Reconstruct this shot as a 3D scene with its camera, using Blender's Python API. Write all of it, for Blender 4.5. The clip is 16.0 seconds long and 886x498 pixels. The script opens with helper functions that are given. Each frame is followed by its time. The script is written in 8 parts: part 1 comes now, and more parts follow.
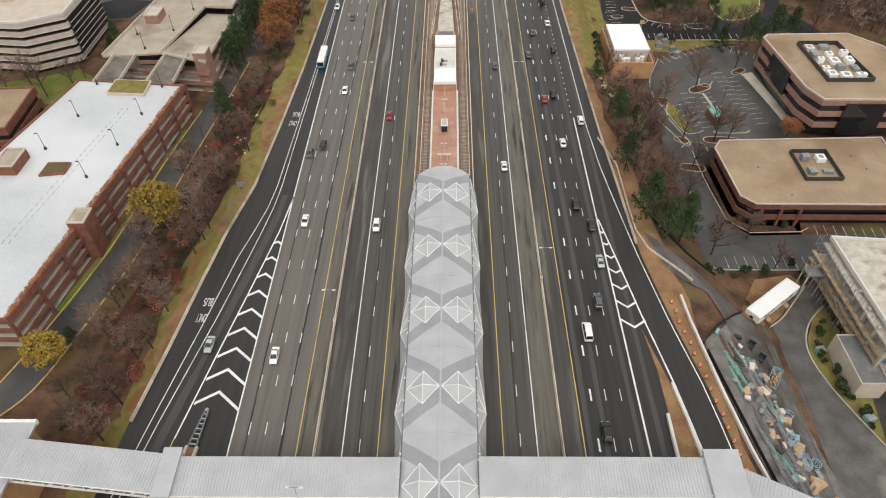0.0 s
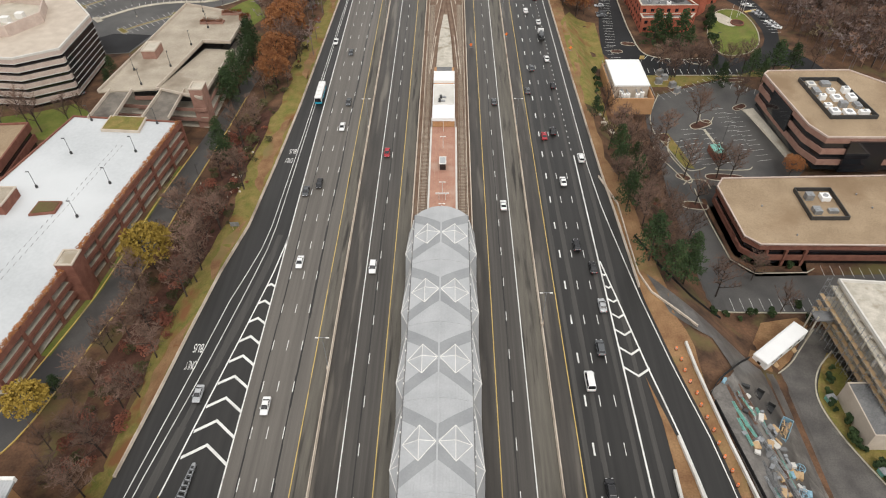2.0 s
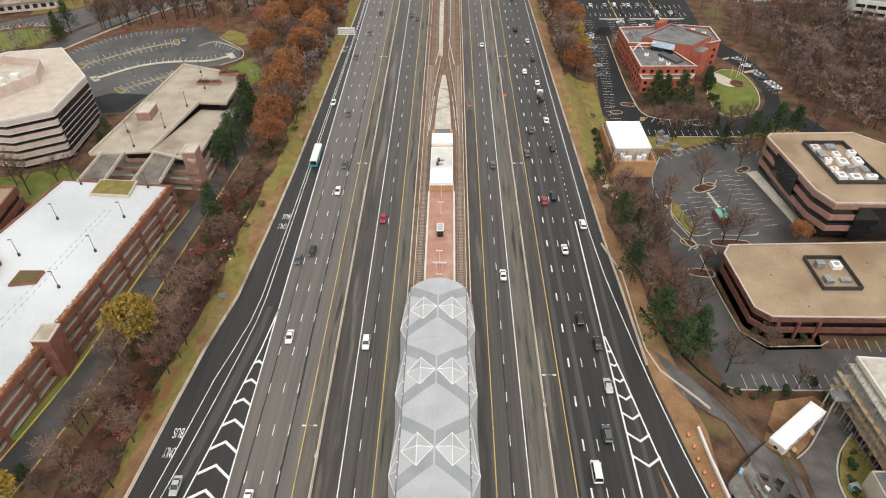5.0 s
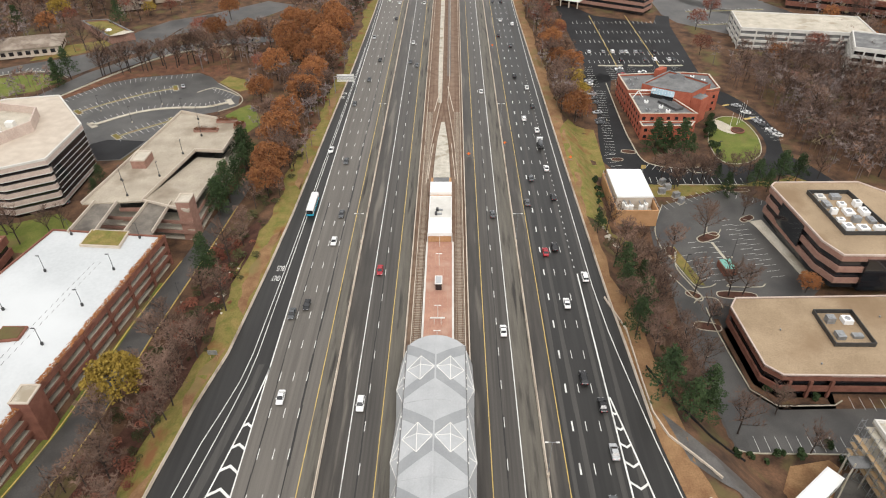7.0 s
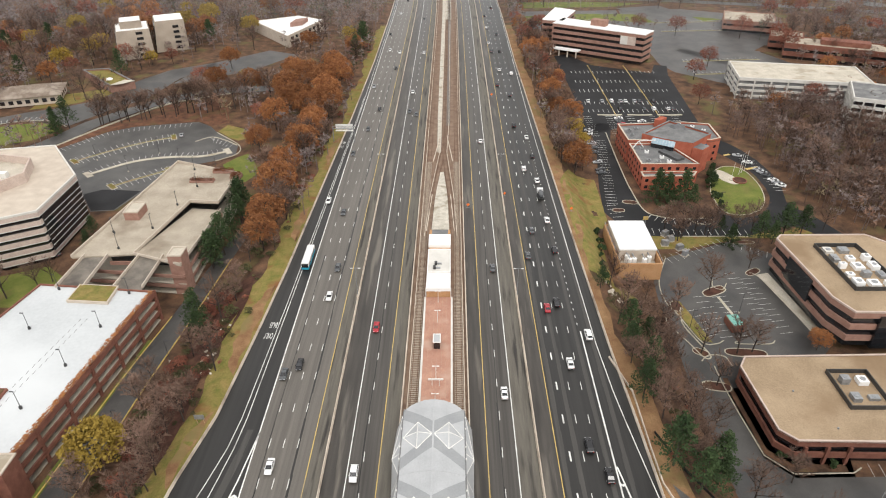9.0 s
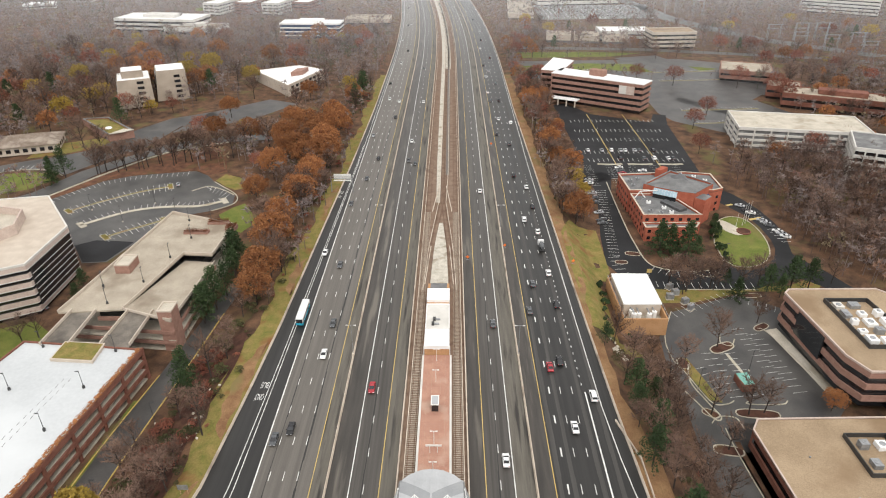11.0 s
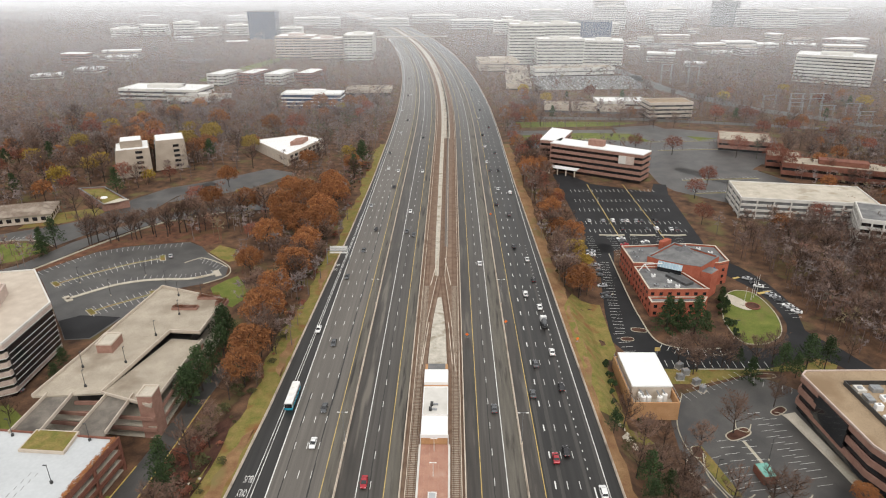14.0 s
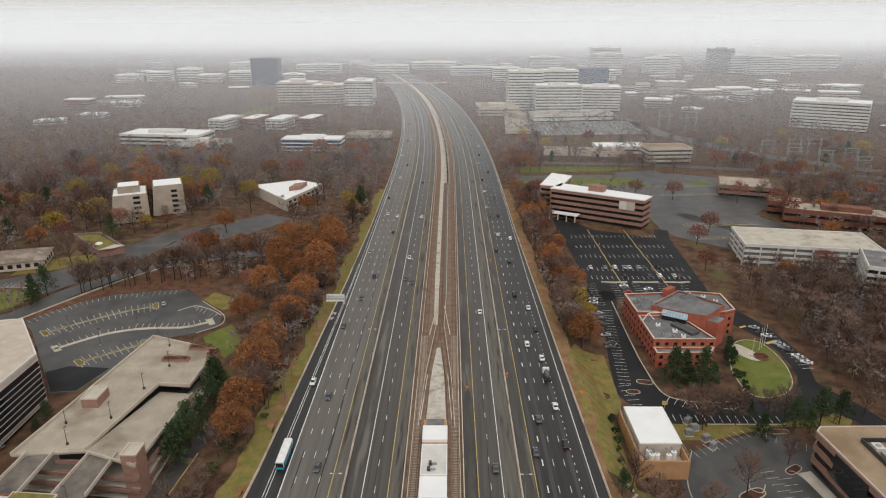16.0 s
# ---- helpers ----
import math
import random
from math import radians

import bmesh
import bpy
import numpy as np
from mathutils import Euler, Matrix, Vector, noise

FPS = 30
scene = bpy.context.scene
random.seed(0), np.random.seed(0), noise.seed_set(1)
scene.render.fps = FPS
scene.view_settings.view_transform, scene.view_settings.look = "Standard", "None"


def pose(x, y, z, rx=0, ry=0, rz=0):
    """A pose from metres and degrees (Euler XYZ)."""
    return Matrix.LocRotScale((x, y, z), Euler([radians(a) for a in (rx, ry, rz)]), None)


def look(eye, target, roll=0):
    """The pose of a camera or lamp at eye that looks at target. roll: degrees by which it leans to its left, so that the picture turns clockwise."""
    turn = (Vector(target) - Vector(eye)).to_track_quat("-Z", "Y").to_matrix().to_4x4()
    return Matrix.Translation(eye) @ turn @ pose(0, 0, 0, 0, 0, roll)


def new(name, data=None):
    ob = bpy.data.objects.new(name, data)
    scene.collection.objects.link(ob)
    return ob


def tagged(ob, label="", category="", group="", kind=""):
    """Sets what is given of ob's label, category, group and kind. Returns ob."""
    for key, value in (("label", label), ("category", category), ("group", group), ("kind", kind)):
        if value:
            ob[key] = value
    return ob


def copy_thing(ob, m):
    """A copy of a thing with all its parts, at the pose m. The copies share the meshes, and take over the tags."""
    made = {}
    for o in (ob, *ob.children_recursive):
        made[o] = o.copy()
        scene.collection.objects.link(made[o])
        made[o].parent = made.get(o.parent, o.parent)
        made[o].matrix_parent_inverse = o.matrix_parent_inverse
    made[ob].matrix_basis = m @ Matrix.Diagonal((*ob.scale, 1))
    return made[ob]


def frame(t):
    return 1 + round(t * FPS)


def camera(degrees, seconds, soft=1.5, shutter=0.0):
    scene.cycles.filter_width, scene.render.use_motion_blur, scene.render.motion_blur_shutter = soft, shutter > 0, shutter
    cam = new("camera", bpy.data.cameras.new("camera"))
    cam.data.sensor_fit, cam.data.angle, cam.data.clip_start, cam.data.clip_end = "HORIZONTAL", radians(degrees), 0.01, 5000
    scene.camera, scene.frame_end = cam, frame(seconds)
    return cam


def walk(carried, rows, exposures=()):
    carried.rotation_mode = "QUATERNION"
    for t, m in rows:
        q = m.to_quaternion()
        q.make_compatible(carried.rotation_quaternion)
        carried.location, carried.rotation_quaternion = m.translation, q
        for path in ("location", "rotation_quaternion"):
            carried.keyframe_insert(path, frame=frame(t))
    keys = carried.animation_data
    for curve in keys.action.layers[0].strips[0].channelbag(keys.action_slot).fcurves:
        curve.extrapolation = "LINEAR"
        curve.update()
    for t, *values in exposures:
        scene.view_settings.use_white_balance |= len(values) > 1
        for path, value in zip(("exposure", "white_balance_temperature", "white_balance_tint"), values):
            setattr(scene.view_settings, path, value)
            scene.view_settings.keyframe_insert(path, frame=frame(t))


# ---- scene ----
cam = camera(68.60, 16.0, soft=1.1)
# seconds, x, y, z, pitch, roll, yaw
ROWS = [
    (0.0, 2.95, -72.19, 127.62, -45.525, -0.797, 1.081),
    (0.5, 3.08, -70.56, 127.72, -45.002, -0.768, 1.068),
    (1.0, 3.20, -68.90, 127.82, -44.476, -0.739, 1.055),
    (1.5, 3.33, -67.21, 127.92, -43.938, -0.712, 1.043),
    (2.0, 3.45, -65.50, 128.02, -43.381, -0.685, 1.030),
    (2.5, 3.56, -63.76, 128.11, -42.799, -0.658, 1.018),
    (3.0, 3.68, -62.00, 128.20, -42.188, -0.633, 1.005),
    (3.5, 3.79, -60.22, 128.29, -41.544, -0.608, 0.993),
    (4.0, 3.90, -58.43, 128.38, -40.866, -0.584, 0.981),
    (6.5, 4.40, -49.25, 128.78, -36.970, -0.476, 0.923),
    (7.0, 4.50, -47.39, 128.85, -36.102, -0.457, 0.911),
    (7.5, 4.59, -45.53, 128.93, -35.212, -0.438, 0.900),
    (8.0, 4.67, -43.67, 128.99, -34.303, -0.420, 0.889),
    (8.5, 4.76, -41.80, 129.06, -33.379, -0.403, 0.878),
    (9.0, 4.84, -39.95, 129.13, -32.444, -0.387, 0.867),
    (11.5, 5.20, -30.77, 129.41, -27.724, -0.318, 0.815),
    (12.0, 5.27, -28.98, 129.46, -26.790, -0.306, 0.805),
    (12.5, 5.33, -27.20, 129.51, -25.863, -0.296, 0.795),
    (13.0, 5.39, -25.44, 129.56, -24.942, -0.286, 0.785),
    (13.5, 5.44, -23.70, 129.60, -24.025, -0.276, 0.775),
    (14.0, 5.50, -21.99, 129.64, -23.112, -0.268, 0.766),
    (14.5, 5.55, -20.30, 129.68, -22.197, -0.260, 0.756),
    (15.0, 5.59, -18.64, 129.72, -21.276, -0.254, 0.747),
    (15.5, 5.64, -17.01, 129.75, -20.342, -0.247, 0.737),
    (16.0, 5.68, -15.42, 129.78, -19.387, -0.242, 0.728),
]
walk(cam, [(t, pose(x, y, z, 0, 0, yaw) @ pose(0, 0, 0, 90 + pitch) @ pose(0, 0, 0, 0, 0, roll)) for t, x, y, z, pitch, roll, yaw in ROWS],
     exposures=((0, 0.54), (5.0, 0.71), (9.0, 0.82), (12.0, 0.79), (14.0, 0.58), (16, 0.13)))

# ---- light ----
SUN_AZ, SUN_EL = radians(200), radians(50)
world = bpy.data.worlds.new("overcast_sky")
scene.world = world
world.use_nodes = True
wn, wl = world.node_tree.nodes, world.node_tree.links
sky = wn.new("ShaderNodeTexSky")
sky.sky_type, sky.sun_disc, sky.sun_elevation, sky.sun_rotation = "NISHITA", False, SUN_EL, SUN_AZ
sky.dust_density, sky.air_density = 4.0, 1.0
grey = wn.new("ShaderNodeHueSaturation")
grey.inputs["Saturation"].default_value = 0.12
cloud = wn.new("ShaderNodeTexNoise")
cloud.inputs["Scale"].default_value, cloud.inputs["Detail"].default_value = 2.2, 5.0
cloud_tone = wn.new("ShaderNodeValToRGB")
cloud_tone.color_ramp.elements[0].position, cloud_tone.color_ramp.elements[0].color = 0.3, (8.6, 8.45, 8.3, 1)
cloud_tone.color_ramp.elements[1].position, cloud_tone.color_ramp.elements[1].color = 0.75, (9.6, 9.45, 9.3, 1)
veil = wn.new("ShaderNodeMixRGB")
veil.inputs[0].default_value = 0.8
wl.new(sky.outputs[0], grey.inputs["Color"])
wl.new(cloud.outputs[0], cloud_tone.inputs[0])
wl.new(grey.outputs[0], veil.inputs[1])
wl.new(cloud_tone.outputs[0], veil.inputs[2])
wl.new(veil.outputs[0], wn["Background"].inputs["Color"])
wn["Background"].inputs["Strength"].default_value = 0.085
sun = new("sun", bpy.data.lights.new("sun", "SUN"))
sun.data.energy, sun.data.angle, sun.data.color = 0.8, radians(25), (1.0, 0.96, 0.9)
sun.matrix_world = look((0, 0, 300), (300 * math.sin(-SUN_AZ) * -1, 300 * math.cos(SUN_AZ) * -1, -60))



# ---- materials ----
def surface(name, a, b, size=4.0, rough=0.85, metal=0.0, bump=0.15, fine=None, stain=None, vary=0.0, grit=0.45):
    """a and b: the two tones mixed by noise of that size in metres; fine: size of the grain; stain: a third tone in blotches;
    vary: brightness change from object to object."""
    m = bpy.data.materials.new(name)
    m.use_nodes = True
    n, l = m.node_tree.nodes, m.node_tree.links
    bsdf = n["Principled BSDF"]
    bsdf.inputs["Roughness"].default_value, bsdf.inputs["Metallic"].default_value = rough, metal
    where = n.new("ShaderNodeNewGeometry")
    big = n.new("ShaderNodeTexNoise")
    big.inputs["Scale"].default_value, big.inputs["Detail"].default_value = 1 / size, 6
    l.new(where.outputs["Position"], big.inputs["Vector"])
    tone = n.new("ShaderNodeValToRGB")
    tone.color_ramp.elements[0].position, tone.color_ramp.elements[0].color = 0.32, (*a, 1)
    tone.color_ramp.elements[1].position, tone.color_ramp.elements[1].color = 0.68, (*b, 1)
    l.new(big.outputs[0], tone.inputs[0])
    small = n.new("ShaderNodeTexNoise")
    small.inputs["Scale"].default_value, small.inputs["Detail"].default_value = 1 / (fine or size * 0.08), 3
    l.new(where.outputs["Position"], small.inputs["Vector"])
    grain = n.new("ShaderNodeMixRGB")
    grain.blend_type = "OVERLAY"
    grain.inputs[0].default_value = grit
    l.new(tone.outputs[0], grain.inputs[1])
    l.new(small.outputs[0], grain.inputs[2])
    last = grain.outputs[0]
    if stain:
        spots = n.new("ShaderNodeTexNoise")
        spots.inputs["Scale"].default_value, spots.inputs["Detail"].default_value = 1 / (size * 2.3), 9
        l.new(where.outputs["Position"], spots.inputs["Vector"])
        cut = n.new("ShaderNodeValToRGB")
        cut.color_ramp.elements[0].position, cut.color_ramp.elements[1].position = 0.55, 0.68
        l.new(spots.outputs[0], cut.inputs[0])
        dirt = n.new("ShaderNodeMixRGB")
        dirt.inputs[2].default_value = (*stain, 1)
        l.new(cut.outputs[0], dirt.inputs[0])
        l.new(last, dirt.inputs[1])
        last = dirt.outputs[0]
    if vary:
        info = n.new("ShaderNodeObjectInfo")
        span = n.new("ShaderNodeMapRange")
        span.inputs["To Min"].default_value, span.inputs["To Max"].default_value = 1 - vary, 1 + vary
        l.new(info.outputs["Random"], span.inputs["Value"])
        hue = n.new("ShaderNodeHueSaturation")
        l.new(span.outputs[0], hue.inputs["Value"])
        l.new(last, hue.inputs["Color"])
        last = hue.outputs[0]
    l.new(last, bsdf.inputs["Base Color"])
    if rough > 0.7:
        bsdf.inputs["Specular IOR Level"].default_value = 0.25
    if bump:
        relief = n.new("ShaderNodeBump")
        relief.inputs["Strength"].default_value, relief.inputs["Distance"].default_value = bump, 0.05
        l.new(small.outputs[0], relief.inputs["Height"])
        l.new(relief.outputs[0], bsdf.inputs["Normal"])
    return m


def streaked(name, a, b, along, across, rough=0.8, stain=None):
    """A road surface: tones drawn out along y."""
    m = surface(name, a, b, 5.0, rough, 0, 0.2, 0.15, stain)
    m.node_tree.nodes["Principled BSDF"].inputs["Specular IOR Level"].default_value = 0.48
    n, l = m.node_tree.nodes, m.node_tree.links
    for node in [k for k in n if k.type == "TEX_NOISE"]:
        if node.inputs["Scale"].default_value > 3:
            continue
        scale = n.new("ShaderNodeMapping")
        scale.inputs["Scale"].default_value = (1 / across, 1 / along, 1)
        node.inputs["Scale"].default_value = 1.0 if node.inputs["Scale"].default_value > 0.15 else 0.6
        l.new(node.inputs["Vector"].links[0].from_socket, scale.inputs["Vector"])
        l.new(scale.outputs[0], node.inputs["Vector"])
    return m


def glass(name, tone, rough=0.08):
    m = surface(name, tone, tuple(c * 1.6 for c in tone), 6.0, rough, 0, 0, 1.0)
    m.node_tree.nodes["Principled BSDF"].inputs["IOR"].default_value = 1.7
    return m


GRASS = surface("dry_grass", (0.14, 0.14, 0.032), (0.25, 0.185, 0.065), 3.5, 0.95, 0, 0.5, 0.5, (0.21, 0.1, 0.042))
LITTER = surface("leaf_litter", (0.05, 0.03, 0.02), (0.165, 0.09, 0.052), 6, 0.95, 0, 0.8, 0.6, (0.12, 0.1, 0.04))
LAWN = surface("green_lawn", (0.1, 0.13, 0.024), (0.17, 0.18, 0.045), 6, 0.95, 0, 0.4, 0.4, (0.16, 0.13, 0.05))
EMBANK = surface("red_clay_bank", (0.19, 0.1, 0.05), (0.3, 0.18, 0.09), 5, 0.95, 0, 0.5, 0.4, (0.19, 0.15, 0.06))
ASPHALT_GREY = streaked("worn_asphalt", (0.094, 0.084, 0.073), (0.142, 0.128, 0.112), 60, 1.1, 0.55)
ASPHALT_DARK = streaked("fresh_asphalt", (0.0105, 0.0098, 0.009), (0.024, 0.0224, 0.0205), 60, 1.3, 0.45)
WORN_TRACK = streaked("worn_wheel_track", (0.042, 0.039, 0.036), (0.062, 0.058, 0.053), 40, 0.8, 0.6)
ASPHALT_TAR = streaked("stained_asphalt", (0.03, 0.026, 0.022), (0.062, 0.054, 0.046), 22, 1.6, 0.5, (0.13, 0.115, 0.095))
CONCRETE_LANE = streaked("concrete_shoulder", (0.085, 0.076, 0.062), (0.135, 0.122, 0.1), 14, 1.0, 0.7, (0.028, 0.024, 0.021))
ASPHALT_BROWN = streaked("stained_side_lane", (0.046, 0.041, 0.036), (0.08, 0.072, 0.063), 45, 0.9, 0.5, (0.04, 0.035, 0.03))
LOT = surface("lot_asphalt", (0.044, 0.042, 0.04), (0.086, 0.081, 0.076), 9, 0.5, 0, 0.2, 0.3, (0.042, 0.041, 0.042))
LOT.node_tree.nodes["Principled BSDF"].inputs["Specular IOR Level"].default_value = 0.55
LOT_DARK = surface("sealed_asphalt", (0.014, 0.014, 0.015), (0.026, 0.026, 0.028), 12, 0.75, 0, 0.2, 0.3)
HAUL = surface("muddy_asphalt", (0.062, 0.056, 0.052), (0.12, 0.11, 0.1), 5, 0.4, 0, 0.2, 0.4, (0.2, 0.185, 0.165))
YARD = surface("muddy_yard", (0.09, 0.082, 0.074), (0.19, 0.175, 0.158), 3, 0.45, 0, 0.5, 0.5, (0.05, 0.044, 0.038))
PAINT = surface("white_road_paint", (0.6, 0.6, 0.57), (0.78, 0.78, 0.75), 2, 0.6, 0, 0.05, 0.15, (0.45, 0.44, 0.42))
PAINT_YELLOW = surface("yellow_road_paint", (0.5, 0.35, 0.085), (0.6, 0.44, 0.15), 3, 0.6, 0, 0.05, 0.15, (0.34, 0.26, 0.13))
KERB = surface("kerb_concrete", (0.36, 0.33, 0.26), (0.5, 0.46, 0.37), 3, 0.9, 0, 0.2, 0.2)
JERSEY = surface("barrier_concrete", (0.48, 0.40, 0.32), (0.62, 0.54, 0.45), 4, 0.9, 0, 0.2, 0.2, (0.3, 0.24, 0.19))
CONCRETE = surface("pale_concrete", (0.42, 0.38, 0.31), (0.55, 0.5, 0.42), 5, 0.9, 0, 0.2, 0.3, (0.33, 0.28, 0.21))
ROOF_METAL = surface("standing_seam_metal", (0.40, 0.41, 0.42), (0.47, 0.48, 0.49), 5, 0.45, 0.15, 0.05, 0.4, grit=0.12)
ROOF_DARK = surface("darker_seam_metal", (0.27, 0.28, 0.29), (0.32, 0.33, 0.335), 5, 0.5, 0.15, 0.05, 0.4, grit=0.12)
STEEL_WHITE = surface("white_steel", (0.68, 0.67, 0.64), (0.8, 0.79, 0.76), 2, 0.4, 0, 0.02, 0.3, grit=0.12)
STEEL = surface("galvanised_steel", (0.25, 0.26, 0.27), (0.38, 0.39, 0.4), 1, 0.5, 0.5, 0.05, 0.1)
# dark pole paint; also colours the shade inside the two garages
POLE_AND_SHADE = surface("dark_painted_pole", (0.03, 0.03, 0.03), (0.05, 0.05, 0.05), 1, 0.5, 0, 0, 0.1)
PAVER = surface("terracotta_paver", (0.36, 0.19, 0.14), (0.44, 0.25, 0.18), 3, 0.9, 0, 0.1, 0.25, (0.46, 0.3, 0.23))
BALLAST = surface("rusty_ballast", (0.16, 0.105, 0.075), (0.24, 0.17, 0.125), 3, 0.95, 0, 0.6, 0.12)
GRAVEL = surface("pale_gravel", (0.4, 0.37, 0.31), (0.56, 0.52, 0.45), 2, 0.95, 0, 0.6, 0.15, (0.3, 0.26, 0.2))
RUST = surface("rusty_rail", (0.14, 0.07, 0.045), (0.2, 0.11, 0.07), 1, 0.7, 0.3, 0.1, 0.1)
TIE = surface("concrete_tie", (0.3, 0.25, 0.2), (0.4, 0.34, 0.27), 1, 0.95, 0, 0.1, 0.1)
MEMBRANE = surface("white_roof_membrane", (0.47, 0.49, 0.5), (0.56, 0.58, 0.59), 22, 0.6, 0, 0.05, 1.0, (0.6, 0.62, 0.63), grit=0.12)
ROOF_WHITE = surface("bright_white_roof", (0.78, 0.78, 0.77), (0.84, 0.84, 0.83), 6, 0.6, 0, 0.05, 0.5, grit=0.12)
ROOF_TAN = surface("tan_gravel_roof", (0.28, 0.205, 0.132), (0.37, 0.277, 0.182), 10, 0.95, 0, 0.3, 0.3, (0.24, 0.165, 0.1))
DECK_TAN = surface("stained_concrete_deck", (0.33, 0.285, 0.225), (0.43, 0.375, 0.3), 7, 0.9, 0, 0.15, 0.3, (0.25, 0.205, 0.155))
BRICK_RED = surface("red_brick", (0.17, 0.07, 0.05), (0.24, 0.105, 0.074), 2, 0.9, 0, 0.15, 0.12)
BRICK_PINK = surface("pinkish_brick", (0.27, 0.15, 0.115), (0.34, 0.2, 0.155), 2, 0.9, 0, 0.15, 0.12)
BRICK_BRIGHT = surface("orange_red_brick", (0.33, 0.09, 0.055), (0.42, 0.13, 0.08), 3, 0.9, 0, 0.15, 0.12)
BRICK_TAN = surface("orange_tan_block", (0.42, 0.23, 0.11), (0.5, 0.29, 0.15), 3, 0.9, 0, 0.15, 0.2)
PRECAST = surface("beige_precast", (0.47, 0.4, 0.33), (0.56, 0.49, 0.41), 4, 0.85, 0, 0.08, 0.3, grit=0.12)
PRECAST_WHITE = surface("white_precast", (0.55, 0.53, 0.49), (0.66, 0.64, 0.6), 5, 0.85, 0, 0.05, 0.3, grit=0.12)
PINK_BAND = surface("pink_granite_band", (0.46, 0.36, 0.31), (0.55, 0.45, 0.39), 3, 0.7, 0, 0.05, 0.3)
GLASS_DARK = glass("dark_window_glass", (0.012, 0.013, 0.015))
GLASS_BLUE = glass("blue_window_glass", (0.02, 0.04, 0.09))
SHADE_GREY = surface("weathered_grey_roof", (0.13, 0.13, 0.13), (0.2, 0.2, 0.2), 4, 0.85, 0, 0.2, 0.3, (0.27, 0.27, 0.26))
BARK = surface("dark_bark", (0.032, 0.025, 0.021), (0.075, 0.058, 0.05), 1.5, 0.95, 0, 0.3, 0.1, vary=0.25)
LITTER_RED = surface("red_leaf_litter", (0.085, 0.04, 0.026), (0.19, 0.09, 0.052), 4, 0.95, 0, 0.7, 0.4, (0.13, 0.085, 0.04))
MULCH = surface("red_brown_mulch", (0.05, 0.022, 0.016), (0.105, 0.05, 0.034), 3, 0.95, 0, 0.6, 0.3, (0.13, 0.08, 0.04))
TWIG = surface("bare_twigs", (0.115, 0.07, 0.053), (0.2, 0.132, 0.1), 5, 0.95, 0, 0, 0.5, vary=0.35)
LEAF_RUST = surface("rust_leaves", (0.2, 0.08, 0.035), (0.36, 0.158, 0.062), 3, 0.9, 0, 0, 0.4, vary=0.25)
LEAF_RED = surface("dark_red_leaves", (0.17, 0.06, 0.042), (0.27, 0.105, 0.068), 3, 0.9, 0, 0, 0.4, vary=0.3)
LEAF_GOLD = surface("golden_leaves", (0.27, 0.18, 0.03), (0.4, 0.28, 0.06), 3, 0.9, 0, 0, 0.4, vary=0.2)
LEAF_GREEN = surface("evergreen_needles", (0.028, 0.05, 0.02), (0.055, 0.085, 0.032), 3, 0.9, 0, 0, 0.4, vary=0.25)
SHRUB = surface("shrub_leaves", (0.05, 0.055, 0.025), (0.1, 0.09, 0.04), 3, 0.95, 0, 0, 0.4, vary=0.4)
TYRE = surface("black_rubber", (0.015, 0.015, 0.015), (0.03, 0.03, 0.03), 1, 0.9, 0, 0, 0.1)


def car_paint(name, c):
    m = surface(name, c, tuple(min(1, k * 1.12) for k in c), 2, 0.25, 0.1, 0, 0.3)
    return m


CAR_WHITE, CAR_SILVER = car_paint("white_car_paint", (0.75, 0.75, 0.74)), car_paint("silver_car_paint", (0.4, 0.41, 0.42))
CAR_BLACK, CAR_RED = car_paint("black_car_paint", (0.02, 0.02, 0.022)), car_paint("red_car_paint", (0.35, 0.03, 0.04))
CAR_GREY, CAR_BLUE = car_paint("dark_grey_car_paint", (0.09, 0.095, 0.1)), car_paint("teal_paint", (0.03, 0.3, 0.42))
LAMP_RED = surface("red_lamp", (0.4, 0.02, 0.02), (0.5, 0.03, 0.03), 1, 0.3, 0, 0, 0.1)
LAMP_CLEAR = surface("clear_lamp", (0.7, 0.7, 0.7), (0.8, 0.8, 0.8), 1, 0.2, 0, 0, 0.1)
ORANGE = surface("orange_plastic", (0.75, 0.16, 0.03), (0.85, 0.22, 0.05), 1, 0.6, 0, 0, 0.1)
WOOD = surface("raw_timber", (0.42, 0.28, 0.15), (0.52, 0.37, 0.22), 1.5, 0.85, 0, 0.1, 0.1)
SILT = surface("black_silt_fence", (0.015, 0.015, 0.016), (0.03, 0.03, 0.03), 1, 0.9, 0, 0.1, 0.2)
BLUE_PLASTIC = surface("pale_blue_plastic", (0.2, 0.36, 0.46), (0.28, 0.45, 0.55), 1, 0.6, 0, 0, 0.1)
GREEN_METAL = surface("teal_green_metal", (0.13, 0.36, 0.3), (0.2, 0.45, 0.38), 1, 0.5, 0, 0, 0.2)


